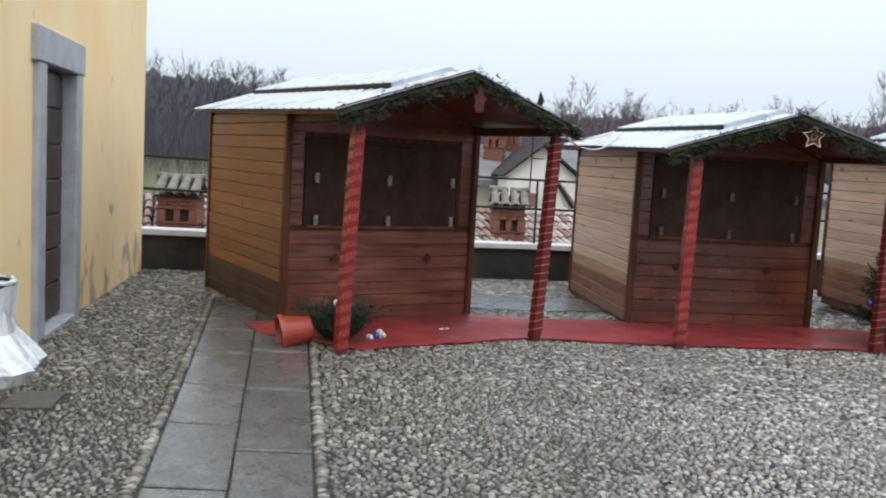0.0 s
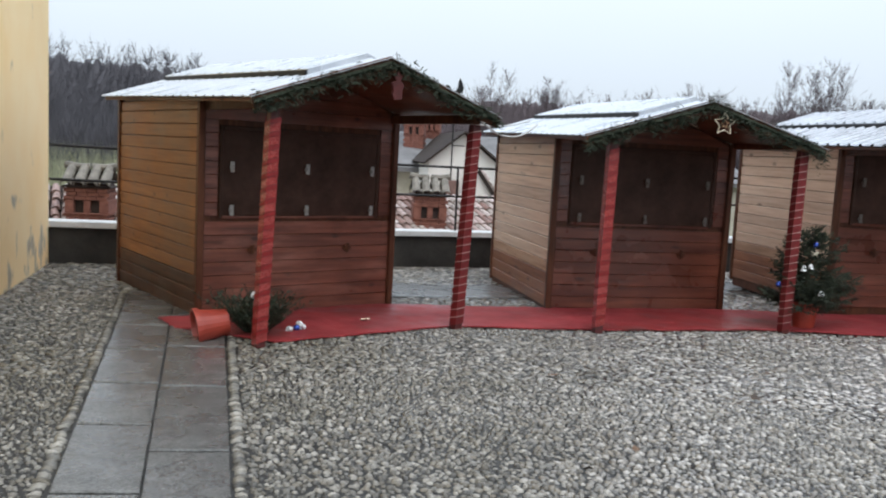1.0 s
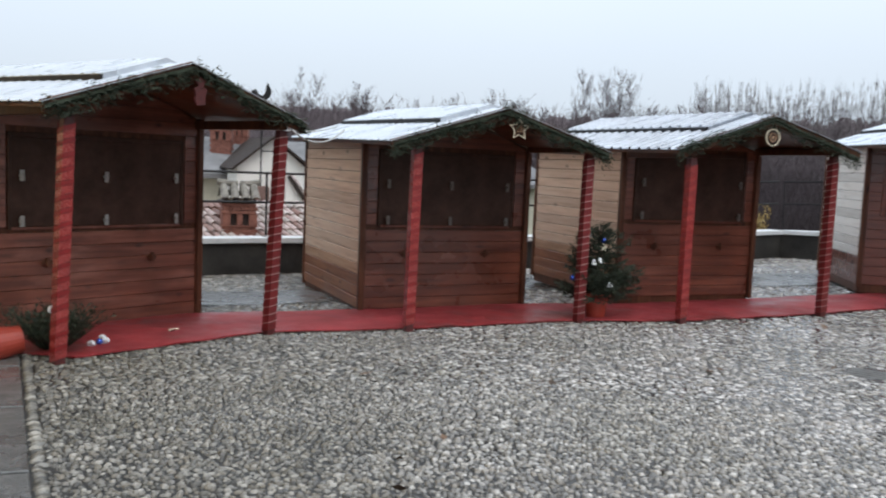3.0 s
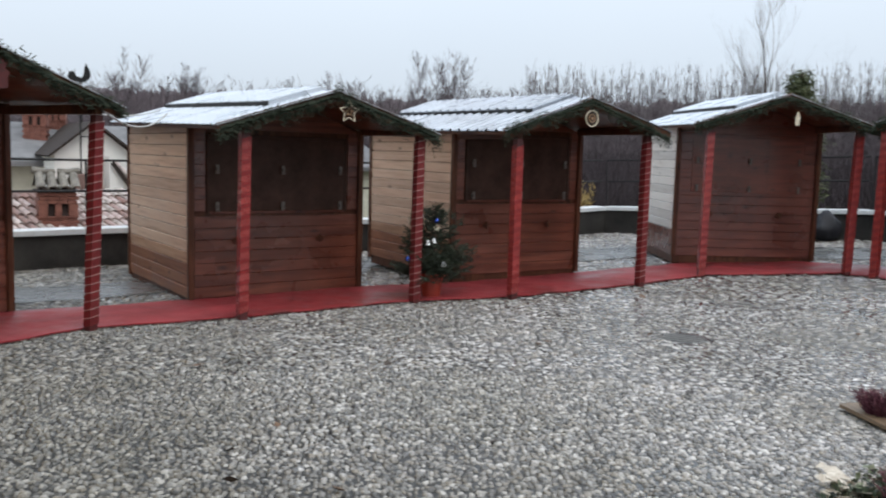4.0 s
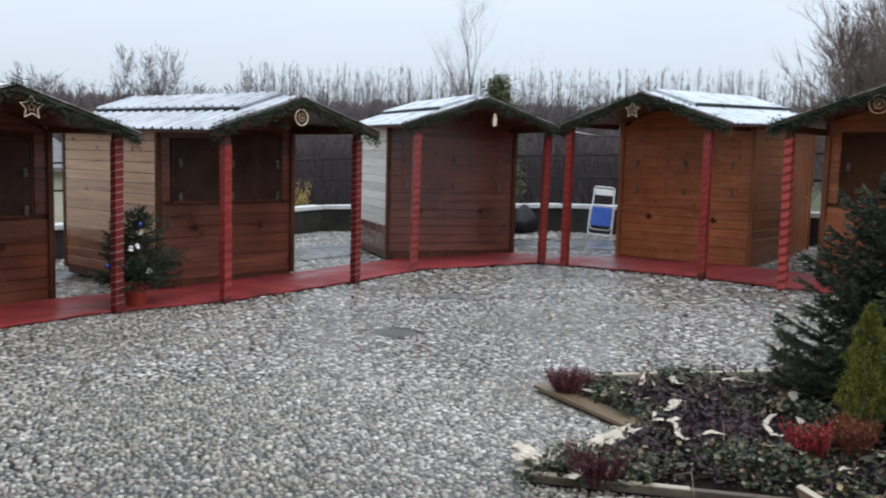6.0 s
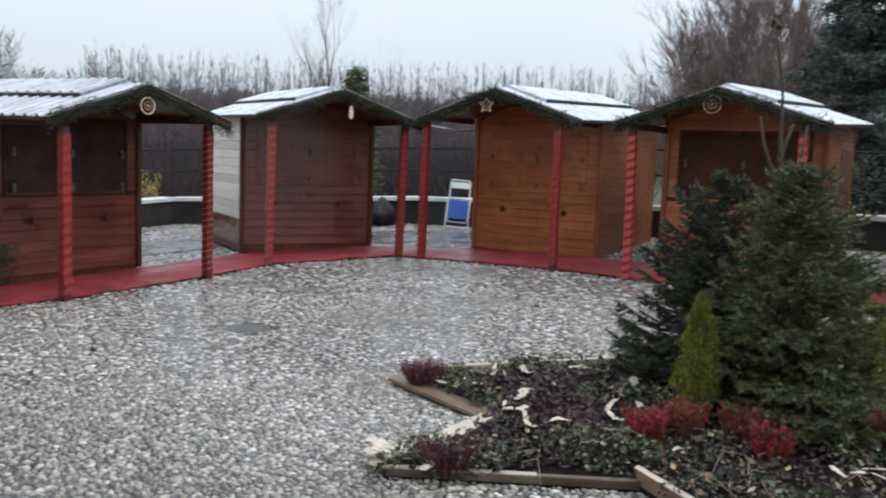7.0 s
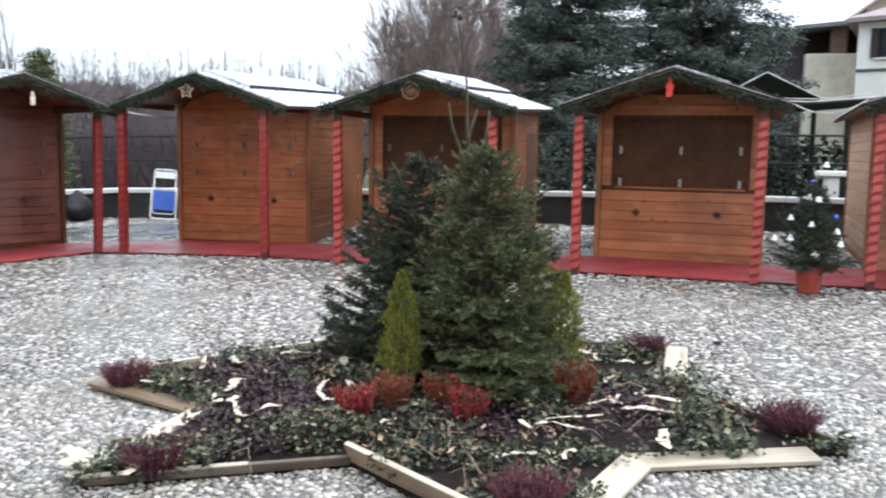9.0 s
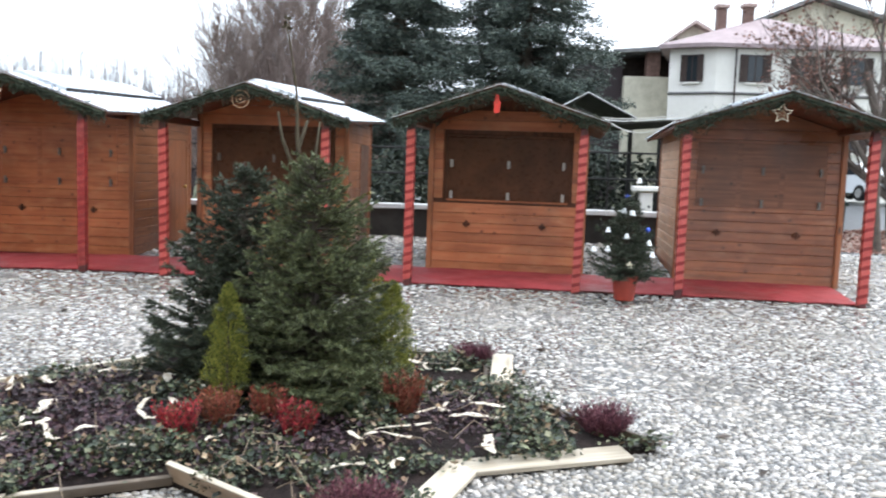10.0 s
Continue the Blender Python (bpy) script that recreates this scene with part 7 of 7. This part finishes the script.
for i, lx, lz, r in ((1, 0.115, 2.09, 0.105), (4, -0.11, 2.15, 0.10), (7, -0.10, 2.09, 0.10)):
    t = thing("star_ornament", "cream wooden star ornament hung from a hut gable", "ornament", hang(i, lx, lz), "gable ornaments")
    part("outer_star", framed_star(r * 1.12, 0.009), M_white_orn, t)
    part("inner_star", framed_star(r * 0.45, 0.008), M_tan_orn, t)
    hook(t, r * 0.95)
for i, lx, lz, r in ((2, -0.03, 2.02, 0.095), (5, -0.05, 2.14, 0.105)):
    t = thing("ring_ornament", "round wooden ornament of nested rings on a hut gable", "ornament", hang(i, lx, lz), "gable ornaments")
    part("outer_ring", ring(r, 0.011), M_white_orn if i == 2 else M_tan_orn, t)
    part("inner_ring", ring(r * 0.52, 0.010), M_tan_orn, t)
    part("centre", ring(r * 0.18, 0.012), M_tan_orn, t)
    hook(t, r * 0.98)
for i, lx, lz, mat, lab in ((0, 0.06, 2.23, M_dark_orn, "dull dark red figure ornament hung from a hut gable"), (3, 0.09, 2.03, M_white_orn, "pale slim figure ornament hung from a hut gable"), (6, -0.03, 2.14, M_red_orn, "bright red figure ornament hung from a hut gable")):
    t = thing("figure_ornament", lab, "ornament", hang(i, lx, lz), "gable ornaments")
    out = [(-0.03, -0.11), (0.045, -0.10), (0.05, -0.02), (0.065, 0.02), (0.03, 0.05), (0.04, 0.085), (0.0, 0.12), (-0.035, 0.085), (-0.02, 0.05), (-0.055, 0.03), (-0.04, -0.03), (-0.05, -0.06)]
    if i != 0:
        out = [(x * (0.55 if i == 3 else 0.72), z * (0.8 if i == 3 else 0.95)) for x, z in out]
    part("figure", Shape().prism(out, -0.012, 0.012), mat, t)
    hook(t, 0.115)


# cables and ropes between the huts
def rope(p, q, sag, r, mat, label, name="rope"):
    p, q = Vector(p), Vector(q)
    pts = [tuple(p.lerp(q, k / 14) - Vector((0, 0, sag * 4 * (k / 14) * (1 - k / 14)))) for k in range(15)]
    solid(name, Shape().tube(pts, [r] * 15, 5), mat, label, "rope", group="ropes between the huts")


def at_hut(i, lx, ly, lz):
    return hut_frame(i, lx, ly, lz).translation


rope(at_hut(0, 1.2, -1.2, 2.05), at_hut(1, -1.15, 0.4, 2.05), 0.16, 0.011, M_green_cable, "pale cable sagging between two hut roofs", "cable")
rope(at_hut(0, 1.18, -1.1, 2.0), at_hut(1, -0.75, 2.0, 2.16), 0.05, 0.009, M_green_cable, "pale cable tied between two hut roofs", "cable")
rope(at_hut(3, 1.2, -1.0, 2.0), at_hut(4, -1.0, 0.25, 1.86), 0.05, 0.011, M_green_cable, "pale rope strung between two huts")
rope(at_hut(6, 1.2, -1.2, 2.0), at_hut(7, -1.2, -1.2, 2.0), 0.14, 0.007, M_green_cable, "pale rope sagging between two hut roofs")
rope(at_hut(6, 1.15, -1.2, 2.03), at_hut(7, -1.15, -1.0, 2.08), 0.03, 0.005, M_green_cable, "pale rope drawn tight between two huts")


def flower_pot(m, r=0.15, h=0.25, label="terracotta-coloured plastic flower pot"):
    t = thing("flower_pot", label, "pot", m, "flower pots")
    prof = [(0.005, 0.0), (r * 0.72, 0.0), (r * 0.95, h * 0.84), (r * 1.06, h * 0.845), (r * 1.08, h), (r * 0.98, h), (r * 0.95, h * 0.88), (r * 0.68, 0.02), (0.005, 0.02)]
    part("shell", Shape().lathe(prof, 24), M_terracotta, t, smooth=False)
    part("earth", Shape().lathe([(0.003, h * 0.85), (r * 0.93, h * 0.84)], 20), M_soil, t)
    return t


def bauble(kind, m):
    if kind == "bell":
        s = Shape().lathe([(0.004, 0.055), (0.016, 0.05), (0.02, 0.03), (0.030, 0.004), (0.034, 0.0), (0.026, 0.002), (0.014, 0.03), (0.003, 0.045)], 12, m)
        return s, M_white_paint
    if kind == "ball":
        return Shape().lathe([(0.002, -0.03)] + [(0.03 * math.cos(a), 0.03 * math.sin(a)) for a in (-1.1, -0.6, 0, 0.6, 1.1)] + [(0.002, 0.03)], 12, m), M_blue_foil
    return Shape().prism(star_outline(0.05), -0.006, 0.006, "y", m), M_white_orn


def potted_spruce(x, y, h, r, seed, spots, label):
    z = gz(x, y) + 0.03
    flower_pot(Matrix.Translation((x, y, z - 0.008)), 0.145, 0.27)
    conifer("potted_spruce", x, y, z + 0.23, h, r, M_fir_dark, label, seed, 20, 15, 0.04, 150, droop=0.0, low=0.02, power=0.6)
    for kind, dx, dz in spots:
        # hung on the side that looks to the yard
        side = Vector((-x, -y, 0)).normalized()
        right = Vector((-side.y, side.x, 0))
        u = max(0.0, 1 - (dz - 0.25) / h)
        out = side * (r * u * 0.9 + 0.02) + right * dx
        sh, mat = bauble(kind, Matrix.Rotation(math.atan2(side.y, side.x) + math.pi / 2, 4, "Z"))
        solid({"bell": "bell_ornament", "ball": "ball_ornament", "star": "star_bauble"}[kind], sh, mat, {"bell": "small white bell hung on the potted spruce", "ball": "shiny blue bauble hung on the potted spruce", "star": "small pale star hung on the potted spruce"}[kind], "ornament", Matrix.Translation((x + out.x, y + out.y, z + dz)), "ornaments on the potted spruces", smooth=kind != "star")


potted_spruce(4.93, 8.22, 0.80, 0.42, 3, (("bell", 0.02, 0.62), ("bell", -0.04, 0.60), ("ball", -0.26, 0.45), ("bell", 0.14, 0.38), ("ball", 0.05, 0.86), ("bell", -0.12, 0.88), ("star", 0.05, 0.78)), "small dark potted spruce hung with ornaments")
potted_spruce(9.72, -2.03, 0.88, 0.33, 4, (("bell", 0.05, 0.93), ("bell", -0.04, 0.95), ("bell", 0.0, 0.68), ("bell", -0.20, 0.74), ("bell", -0.19, 0.54), ("bell", -0.34, 0.53), ("bell", 0.24, 0.62), ("bell", 0.28, 0.50), ("star", 0.05, 0.40), ("ball", 0.22, 0.78), ("ball", -0.02, 1.12), ("bell", 0.10, 1.28)), "small potted spruce with white bell ornaments")

# the overturned pot and its plant by the first post
z = gz(-0.9, 7.3)
flower_pot(Matrix.Translation((-0.76, 7.26, z + 0.155)) @ Matrix.Rotation(radians(200), 4, "Z") @ Matrix.Rotation(radians(98), 4, "Y"), 0.145, 0.27, "orange plastic flower pot lying overturned on the slabs")
sprig_bush("toppled_plant", -0.54, 7.50, z + 0.03, 0.24, 0.34, 340, M_fir_dark, "bushy green plant toppled out of its pot", "plant", 0.006, (0.03, 0.06), 1.1, 90)
for kind, x, y, lift in (("bell", -0.15, 7.62, 0.05), ("star", 0.42, 8.1, 0.05), ("bell", -0.26, 7.55, 0.04), ("ball", -0.20, 7.6, 0.05), ("bell", -0.55, 7.40, 0.36), ("bell", -0.18, 7.75, 0.05)):
    sh, mat = bauble(kind, Matrix.Rotation(0.4, 4, "Z") @ Matrix.Rotation(radians(70), 4, "X"))
    solid("fallen_ornament", sh, mat, "small pale ornament fallen on the red carpet", "ornament", Matrix.Translation((x, y, gz(x, y) + lift)), "fallen ornaments")


def folding_chair():
    m = Matrix.Translation((14.44, 8.24, gz(14.44, 8.24) + 0.02)) @ Matrix.Rotation(radians(-62), 4, "Z") @ Matrix.Rotation(radians(4), 4, "Y") @ Matrix.Rotation(radians(-11), 4, "X")
    c = thing("folding_chair", "folded blue canvas chair with a white tube frame", "chair", m)

    def loop(w, z0, z1, y, r=0.013):
        pts = []
        for x, z, a0 in ((w, z1, 0), (-w, z1, 90), (-w, z0, 180), (w, z0, 270)):
            for k in range(4):
                a = radians(a0 + k * 30)
                pts.append((x - math.copysign(0.05, x) + 0.05 * math.cos(a), y, z - (0.05 if z == z1 else -0.05) + 0.05 * math.sin(a)))
        pts.append(pts[0])
        return Shape().tube(pts, [r] * len(pts), 6, False)

    part("frame", loop(0.22, 0.0, 0.56, 0.0), M_white_paint, c)
    part("back_frame", loop(0.19, 0.10, 0.92, 0.04), M_white_paint, c)
    part("seat", Shape().box(-0.185, -0.022, 0.16, 0.185, -0.006, 0.52, 0.005), M_blue, c, "blue canvas seat")
    part("backrest", Shape().box(-0.17, 0.03, 0.76, 0.17, 0.05, 0.88, 0.005), M_white_paint, c)


folding_chair()


def sack(x, y, r, h, mat, name, label, seed, z=None):
    g = random.Random(seed)
    s = Shape()
    vs, fs, na, nz = [], [], 16, 9
    for j in range(nz):
        v = j / (nz - 1)
        rr = r * (math.sin(math.pi * min(1, 0.12 + v * 0.86)) ** 0.6) * (1 - 0.45 * v)
        for i in range(na):
            a = 2 * math.pi * i / na
            q = rr * (1 + 0.16 * math.sin(3 * a + seed + 4 * v) + 0.1 * math.sin(7 * a - 6 * v) + g.uniform(-0.09, 0.09))
            vs.append((q * math.cos(a), q * math.sin(a), h * v))
    for j in range(nz - 1):
        for i in range(na):
            p, q = j * na + i, j * na + (i + 1) % na
            fs.append((p, q, q + na, p + na))
    fs += [tuple(range(na))[::-1], tuple((nz - 1) * na + i for i in range(na))]
    s.add(vs, fs)
    solid(name, s, mat, label, "bag", Matrix.Translation((x, y, gz(x, y) + 0.02 if z is None else z)), smooth=True)


sack(14.1, 9.75, 0.30, 0.55, M_bin_bag, "rubbish_bag", "full black rubbish bag beside the parapet", 3)
sack(13.75, 10.2, 0.26, 0.45, M_bin_bag, "rubbish_bag", "slumped black rubbish bag beside the parapet", 5)
BIN_X, BIN_Y = -2.17, 4.40
BIN_Z = gz(BIN_X, BIN_Y)


def litter_bag():
    """A thin pale bag folded over the hoop of the bin, slumped to one side."""
    g = random.Random(4)
    rows = [(0.70, 0.205, 0.0), (0.86, 0.215, 0.0), (0.87, 0.195, 0.0), (0.72, 0.190, 0.0), (0.60, 0.205, 0.01), (0.50, 0.25, 0.04), (0.43, 0.275, 0.07), (0.36, 0.24, 0.07), (0.29, 0.15, 0.03), (0.265, 0.05, 0.0)]
    na = 44
    folds = [g.uniform(-1, 1) for _ in range(na)]
    vs, fs = [], []
    for j, (z, r, dx) in enumerate(rows):
        for i in range(na):
            a = 2 * math.pi * i / na
            f = 0.10 * (folds[i] + 0.5 * math.sin(5 * a + 0.7 * j) + 0.6 * g.uniform(-1, 1)) * (0.6 if j < 4 else 1.0)
            q = r * (1 + f)
            drop = 0.03 * folds[(i * 3) % na] if j == 0 else 0.0
            vs.append((dx + q * math.cos(a), q * math.sin(a), z + drop))
    for j in range(len(rows) - 1):
        for i in range(na):
            p, q = j * na + i, j * na + (i + 1) % na
            fs.append((p, q, q + na, p + na))
    fs.append(tuple((len(rows) - 1) * na + i for i in range(na)))
    solid("plastic_bag", Shape().add(vs, fs), M_clear_bag, "pale thin plastic bag hung in a litter bin hoop", "bag", Matrix.Translation((BIN_X, BIN_Y, BIN_Z)))
    b = thing("litter_bin", "dark metal post with a bag hoop", "litter bin", Matrix.Translation((BIN_X, BIN_Y, BIN_Z)))
    part("shaft", Shape().box(-0.235, -0.03, 0, -0.215, 0.03, 0.95, 0.006), M_iron, b)
    part("hoop", Shape().tube([(0.2 * math.cos(a / 12 * math.pi), 0.2 * math.sin(a / 12 * math.pi), 0.845) for a in range(25)], [0.010] * 25, 6, False), M_iron, b)
    part("foot_plate", Shape().box(-0.31, -0.08, 0.0, -0.14, 0.08, 0.02, 0.004), M_iron, b)


litter_bag()


def drain(x, y, w, d, yaw, name, label, slots):
    z = gz(x, y)
    t = thing(name, label, "drain", Matrix.Translation((x, y, z - 0.008)) @ Matrix.Rotation(yaw, 4, "Z"))
    if slots > 5:
        part("tray", Shape().box(-w / 2, -d / 2, -0.03, w / 2, d / 2, 0.004), M_iron, t)
        for k in range(slots):
            yy = -d / 2 + (k + 0.5) * d / slots
            part("bar", Shape().box(-w / 2 + 0.004, yy - d / slots * 0.3, 0.006, w / 2 - 0.004, yy + d / slots * 0.36, 0.022, 0.002), M_grate, t)
    else:
        part("tray", Shape().box(-w / 2, -d / 2, -0.03, w / 2, d / 2, 0.003), M_iron, t)
        for k in range(slots + 1):
            h = d / (slots + 1)
            yy = -d / 2 + (k + 0.5) * h
            part("stone_bar", Shape().box(-w / 2, yy - h * 0.41, -0.002, w / 2, yy + h * 0.36, 0.012, 0.003), M_grate, t)


drain(-2.21, 5.23, 0.31, 0.37, 0.12, "drain_grate", "square dark iron drain grate among the pebbles", 12)
drain(5.82, 5.20, 0.40, 0.34, radians(-55), "slotted_drain", "grey slotted stone drain cover in the paving", 3)


def fallen_leaves():
    g = random.Random(77)
    s = Shape()
    while len(s.f) < 4 * 46:
        x, y = g.uniform(1, 10), g.uniform(-4, 7)
        if in_star(x, y, 1.2) or not inside(np.array([x]), np.array([y]), YARD)[0]:
            continue
        leaf_quad(s, Vector((x, y, gz(x, y) + 0.026)), rand_dir(g, 0.0), Vector((0, 0, 1)), g.uniform(0.06, 0.12), g.uniform(0.02, 0.045))
    solid("fallen_leaves", s, M_dead_leaf, "dark brown wet leaves fallen on the pebbles", "leaves", kind="stuff")


M_dead_leaf = leaf_mat("wet_dead_leaves", [(0, (0.03, 0.02, 0.014)), (0.6, (0.08, 0.05, 0.032)), (1, (0.16, 0.09, 0.05))], 0.5)
fallen_leaves()

# ---- pebble paving ----
def build_pebbles():
    hut_foot = []
    for x, y, yaw, z, gap, D, W, L, hp, ridge, shift in HUTS:
        c, s_ = math.cos(radians(yaw)), math.sin(radians(yaw))
        hut_foot.append([(x + c * u - s_ * v, y + s_ * u + c * v) for u, v in ((-0.9, 0.1), (0.9, 0.1), (0.9, L - 0.1), (-0.9, L - 0.1))])
    path = [PATH_L0, PATH_L1, PATH_R1, PATH_R0]
    kerb = [(px + dx, py) for (px, py), dx in zip(path, (-0.085, -0.085, 0.085, 0.085))]
    house = [(-2.88, 6.0), (-3.55, 11.5), (-9, 11.5), (-9, -9), (-2.0, -9), (-2.55, 3.9)]
    groups = []
    for s, r0, r1 in ((0.037, 0.0, 6.2), (0.050, 6.2, 9.6), (0.078, 9.6, 30.0)):
        gx, gy = np.meshgrid(np.arange(-4.2, 15.5, s), np.arange(-9, 14.5, s * 0.9))
        gx = gx + (np.arange(gx.shape[0]) % 2)[:, None] * s / 2
        x, y = gx.ravel(), gy.ravel()
        x = x + rng.normal(0, s * 0.23, x.shape)
        y = y + rng.normal(0, s * 0.23, y.shape)
        d = np.hypot(x, y)
        az = np.degrees(np.arctan2(x, y))
        keep = (d >= r0) & (d < r1) & inside(x, y, YARD) & (az > -42) & (az < 118) & (d > 1.2)
        x, y = x[keep], y[keep]
        bad = inside(x, y, kerb) | inside(x, y, REAR_PATH) | inside(x, y, house)
        bad |= inside(BED_C[0] + (x - BED_C[0]) / 0.97, BED_C[1] + (y - BED_C[1]) / 0.97, STAR)
        for f in hut_foot:
            bad |= inside(x, y, f)
        bad |= (np.abs(x + 2.21) < 0.18) & (np.abs(y - 5.23) < 0.20)
        bad |= (np.abs(x - 5.82) < 0.21) & (np.abs(y - 5.20) < 0.20)
        groups.append((s, x[~bad], y[~bad]))
    # the paving not seen from the path
    gx, gy = np.meshgrid(np.arange(-2.0, 14.0, 0.11), np.arange(-9, 3, 0.11))
    x, y = gx.ravel() + rng.normal(0, 0.02, gx.size), gy.ravel() + rng.normal(0, 0.02, gx.size)
    az = np.degrees(np.arctan2(x, y))
    k = inside(x, y, YARD) & ((az > 118) | (az < -42) | (np.hypot(x, y) < 1.2)) & ~inside(x, y, path) & ~inside(x, y, house)
    groups.append((0.1, x[k], y[k]))
    # kerb rows of upright pebbles along the slab path
    ex, ey = [], []
    for a, b, off in ((PATH_L0, PATH_L1, -0.045), (PATH_R0, PATH_R1, 0.045)):
        L = math.hypot(b[0] - a[0], b[1] - a[1])
        for k in range(int(L / 0.034)):
            p = lerp2(a, b, (k + 0.5) * 0.034 / L)
            ex.append(p[0] + off)
            ey.append(p[1])
    verts, faces, n0 = [], [], 0
    special = []
    for gi, (s, x, y) in enumerate(groups + [(0.034, np.array(ex), np.array(ey))]):
        n = len(x)
        sides = 5 if gi in (0, 4) else 4
        ang = np.arctan2(y - 1.0, x) + math.pi / 2 + rng.normal(0, 0.45, n)      # laid in rough arcs
        rx = s * (0.41 + 0.36 * rng.random(n) ** 1.6)
        ry = rx * rng.uniform(0.5, 0.88, n)
        if gi == 0:
            rx = rx * np.clip(0.88 + 0.06 * x, 0.78, 1.16)
            ry = rx * rng.uniform(0.52, 0.80, n)
        if gi == 4:
            ang[:] = math.atan2(PATH_L1[1] - PATH_L0[1], PATH_L1[0] - PATH_L0[0]) + math.pi / 2 + rng.normal(0, 0.14, n)
            x = x + rng.normal(0, 0.006, n)
            rx[:], ry[:] = 0.040 * rng.uniform(0.75, 1.15, n), 0.0125 * rng.uniform(0.85, 1.1, n)
        hh = np.minimum(0.020, rx * rng.uniform(0.45, 0.85, n)) + 0.002
        if gi == 3:
            rx, ry = rx * 1.3, rx * rng.uniform(0.75, 1.1, n)
        if gi in (1, 2):
            rx, ry, hh = rx * 1.16, ry * 1.1, hh * 0.62
        z = 0.0002 + 0.0285 * x / 10 - 0.0379 * y / 10 - 0.0481 * x * y / 100 + 0.1693 * x * x / 100 - 0.0587 * y * y / 100
        hh = hh * np.clip(1.05 - 0.09 * x, 0.48, 1.1)             # stones stand prouder by the house
        tx, ty = rng.normal(0, 0.16, n), rng.normal(0, 0.16, n)
        if gi == 0:
            pick = (x > 0.4) & (x < 1.1) & (y > 3.75) & (y < 4.4)
            idx = np.where(pick)[0][:300]
            special = [(x[i], y[i], z[i], ang[i], rx[i], ry[i], hh[i]) for i in idx]
            keep = np.ones(n, bool)
            keep[idx] = False
            x, y, z, ang, rx, ry, hh, tx, ty = (q[keep] for q in (x, y, z, ang, rx, ry, hh, tx, ty))
            n = len(x)
        ring = []
        for rr, zz in ((1.0, -0.006), (0.86, 0.6)):
            for j in range(sides):
                a = 2 * math.pi * j / sides + rng.normal(0, 0.12, n)
                q = rr * rng.uniform(0.9, 1.1, n)
                lx, ly = rx * q * np.cos(a), ry * q * np.sin(a)
                h = (zz * hh if zz > 0 else np.full(n, zz)) + (lx * tx + ly * ty if zz > 0 else 0)
                ring.append(np.stack([x + lx * np.cos(ang) - ly * np.sin(ang), y + lx * np.sin(ang) + ly * np.cos(ang), z + h], 1))
        ring.append(np.stack([x, y, z + hh], 1))
        v = np.stack(ring, 1)
        per = 2 * sides + 1
        f = []
        for j in range(sides):
            k2 = (j + 1) % sides
            f += [(j, k2, sides + k2), (j, sides + k2, sides + j), (sides + j, sides + k2, 2 * sides)]
        f = np.array(f)
        faces.append((f[None] + (np.arange(n) * per)[:, None, None]).reshape(-1, 3) + n0)
        verts.append(v.reshape(-1, 3))
        n0 += n * per
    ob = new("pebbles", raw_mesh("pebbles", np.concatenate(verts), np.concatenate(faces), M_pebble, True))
    tagged(ob, "wet rounded grey and white river pebbles set close in mortar", "pebbles", kind="stuff")
    # the pebbles nearest to the path, one by one
    m2 = M_pebble.copy()
    m2.name = "single_pebbles"
    t = m2.node_tree
    geo = [n for n in t.nodes if n.bl_idname == "ShaderNodeNewGeometry" and n.outputs["Random Per Island"].is_linked][0]
    info = t.nodes.new("ShaderNodeObjectInfo")
    for link in list(geo.outputs["Random Per Island"].links):
        t.links.new(info.outputs["Random"], link.to_socket)
    kinds = []
    for k in range(6):
        s = Shape()
        vs, fs = [], []
        for rr, zz in ((1.0, -0.3), (0.88, 0.6)):
            for j in range(7):
                a = 2 * math.pi * j / 7 + R.gauss(0, 0.1)
                q = rr * R.uniform(0.9, 1.1)
                vs.append((q * math.cos(a), q * math.sin(a), zz))
        vs.append((0, 0, 1.0))
        for j in range(7):
            k2 = (j + 1) % 7
            fs += [(j, k2, 7 + k2, 7 + j), (7 + j, 7 + k2, 14)]
        s.add(vs, fs)
        kinds.append(mesh_of("pebble", s, m2, True))
    for i, (x, y, z, a, rx, ry, hh) in enumerate(special):
        ob = part("pebble", kinds[i % 6], None, yard)
        ob.matrix_local = Matrix.Translation((x, y, z)) @ Matrix.Rotation(a, 4, "Z") @ Matrix.Diagonal((rx, ry, hh, 1))


build_pebbles()
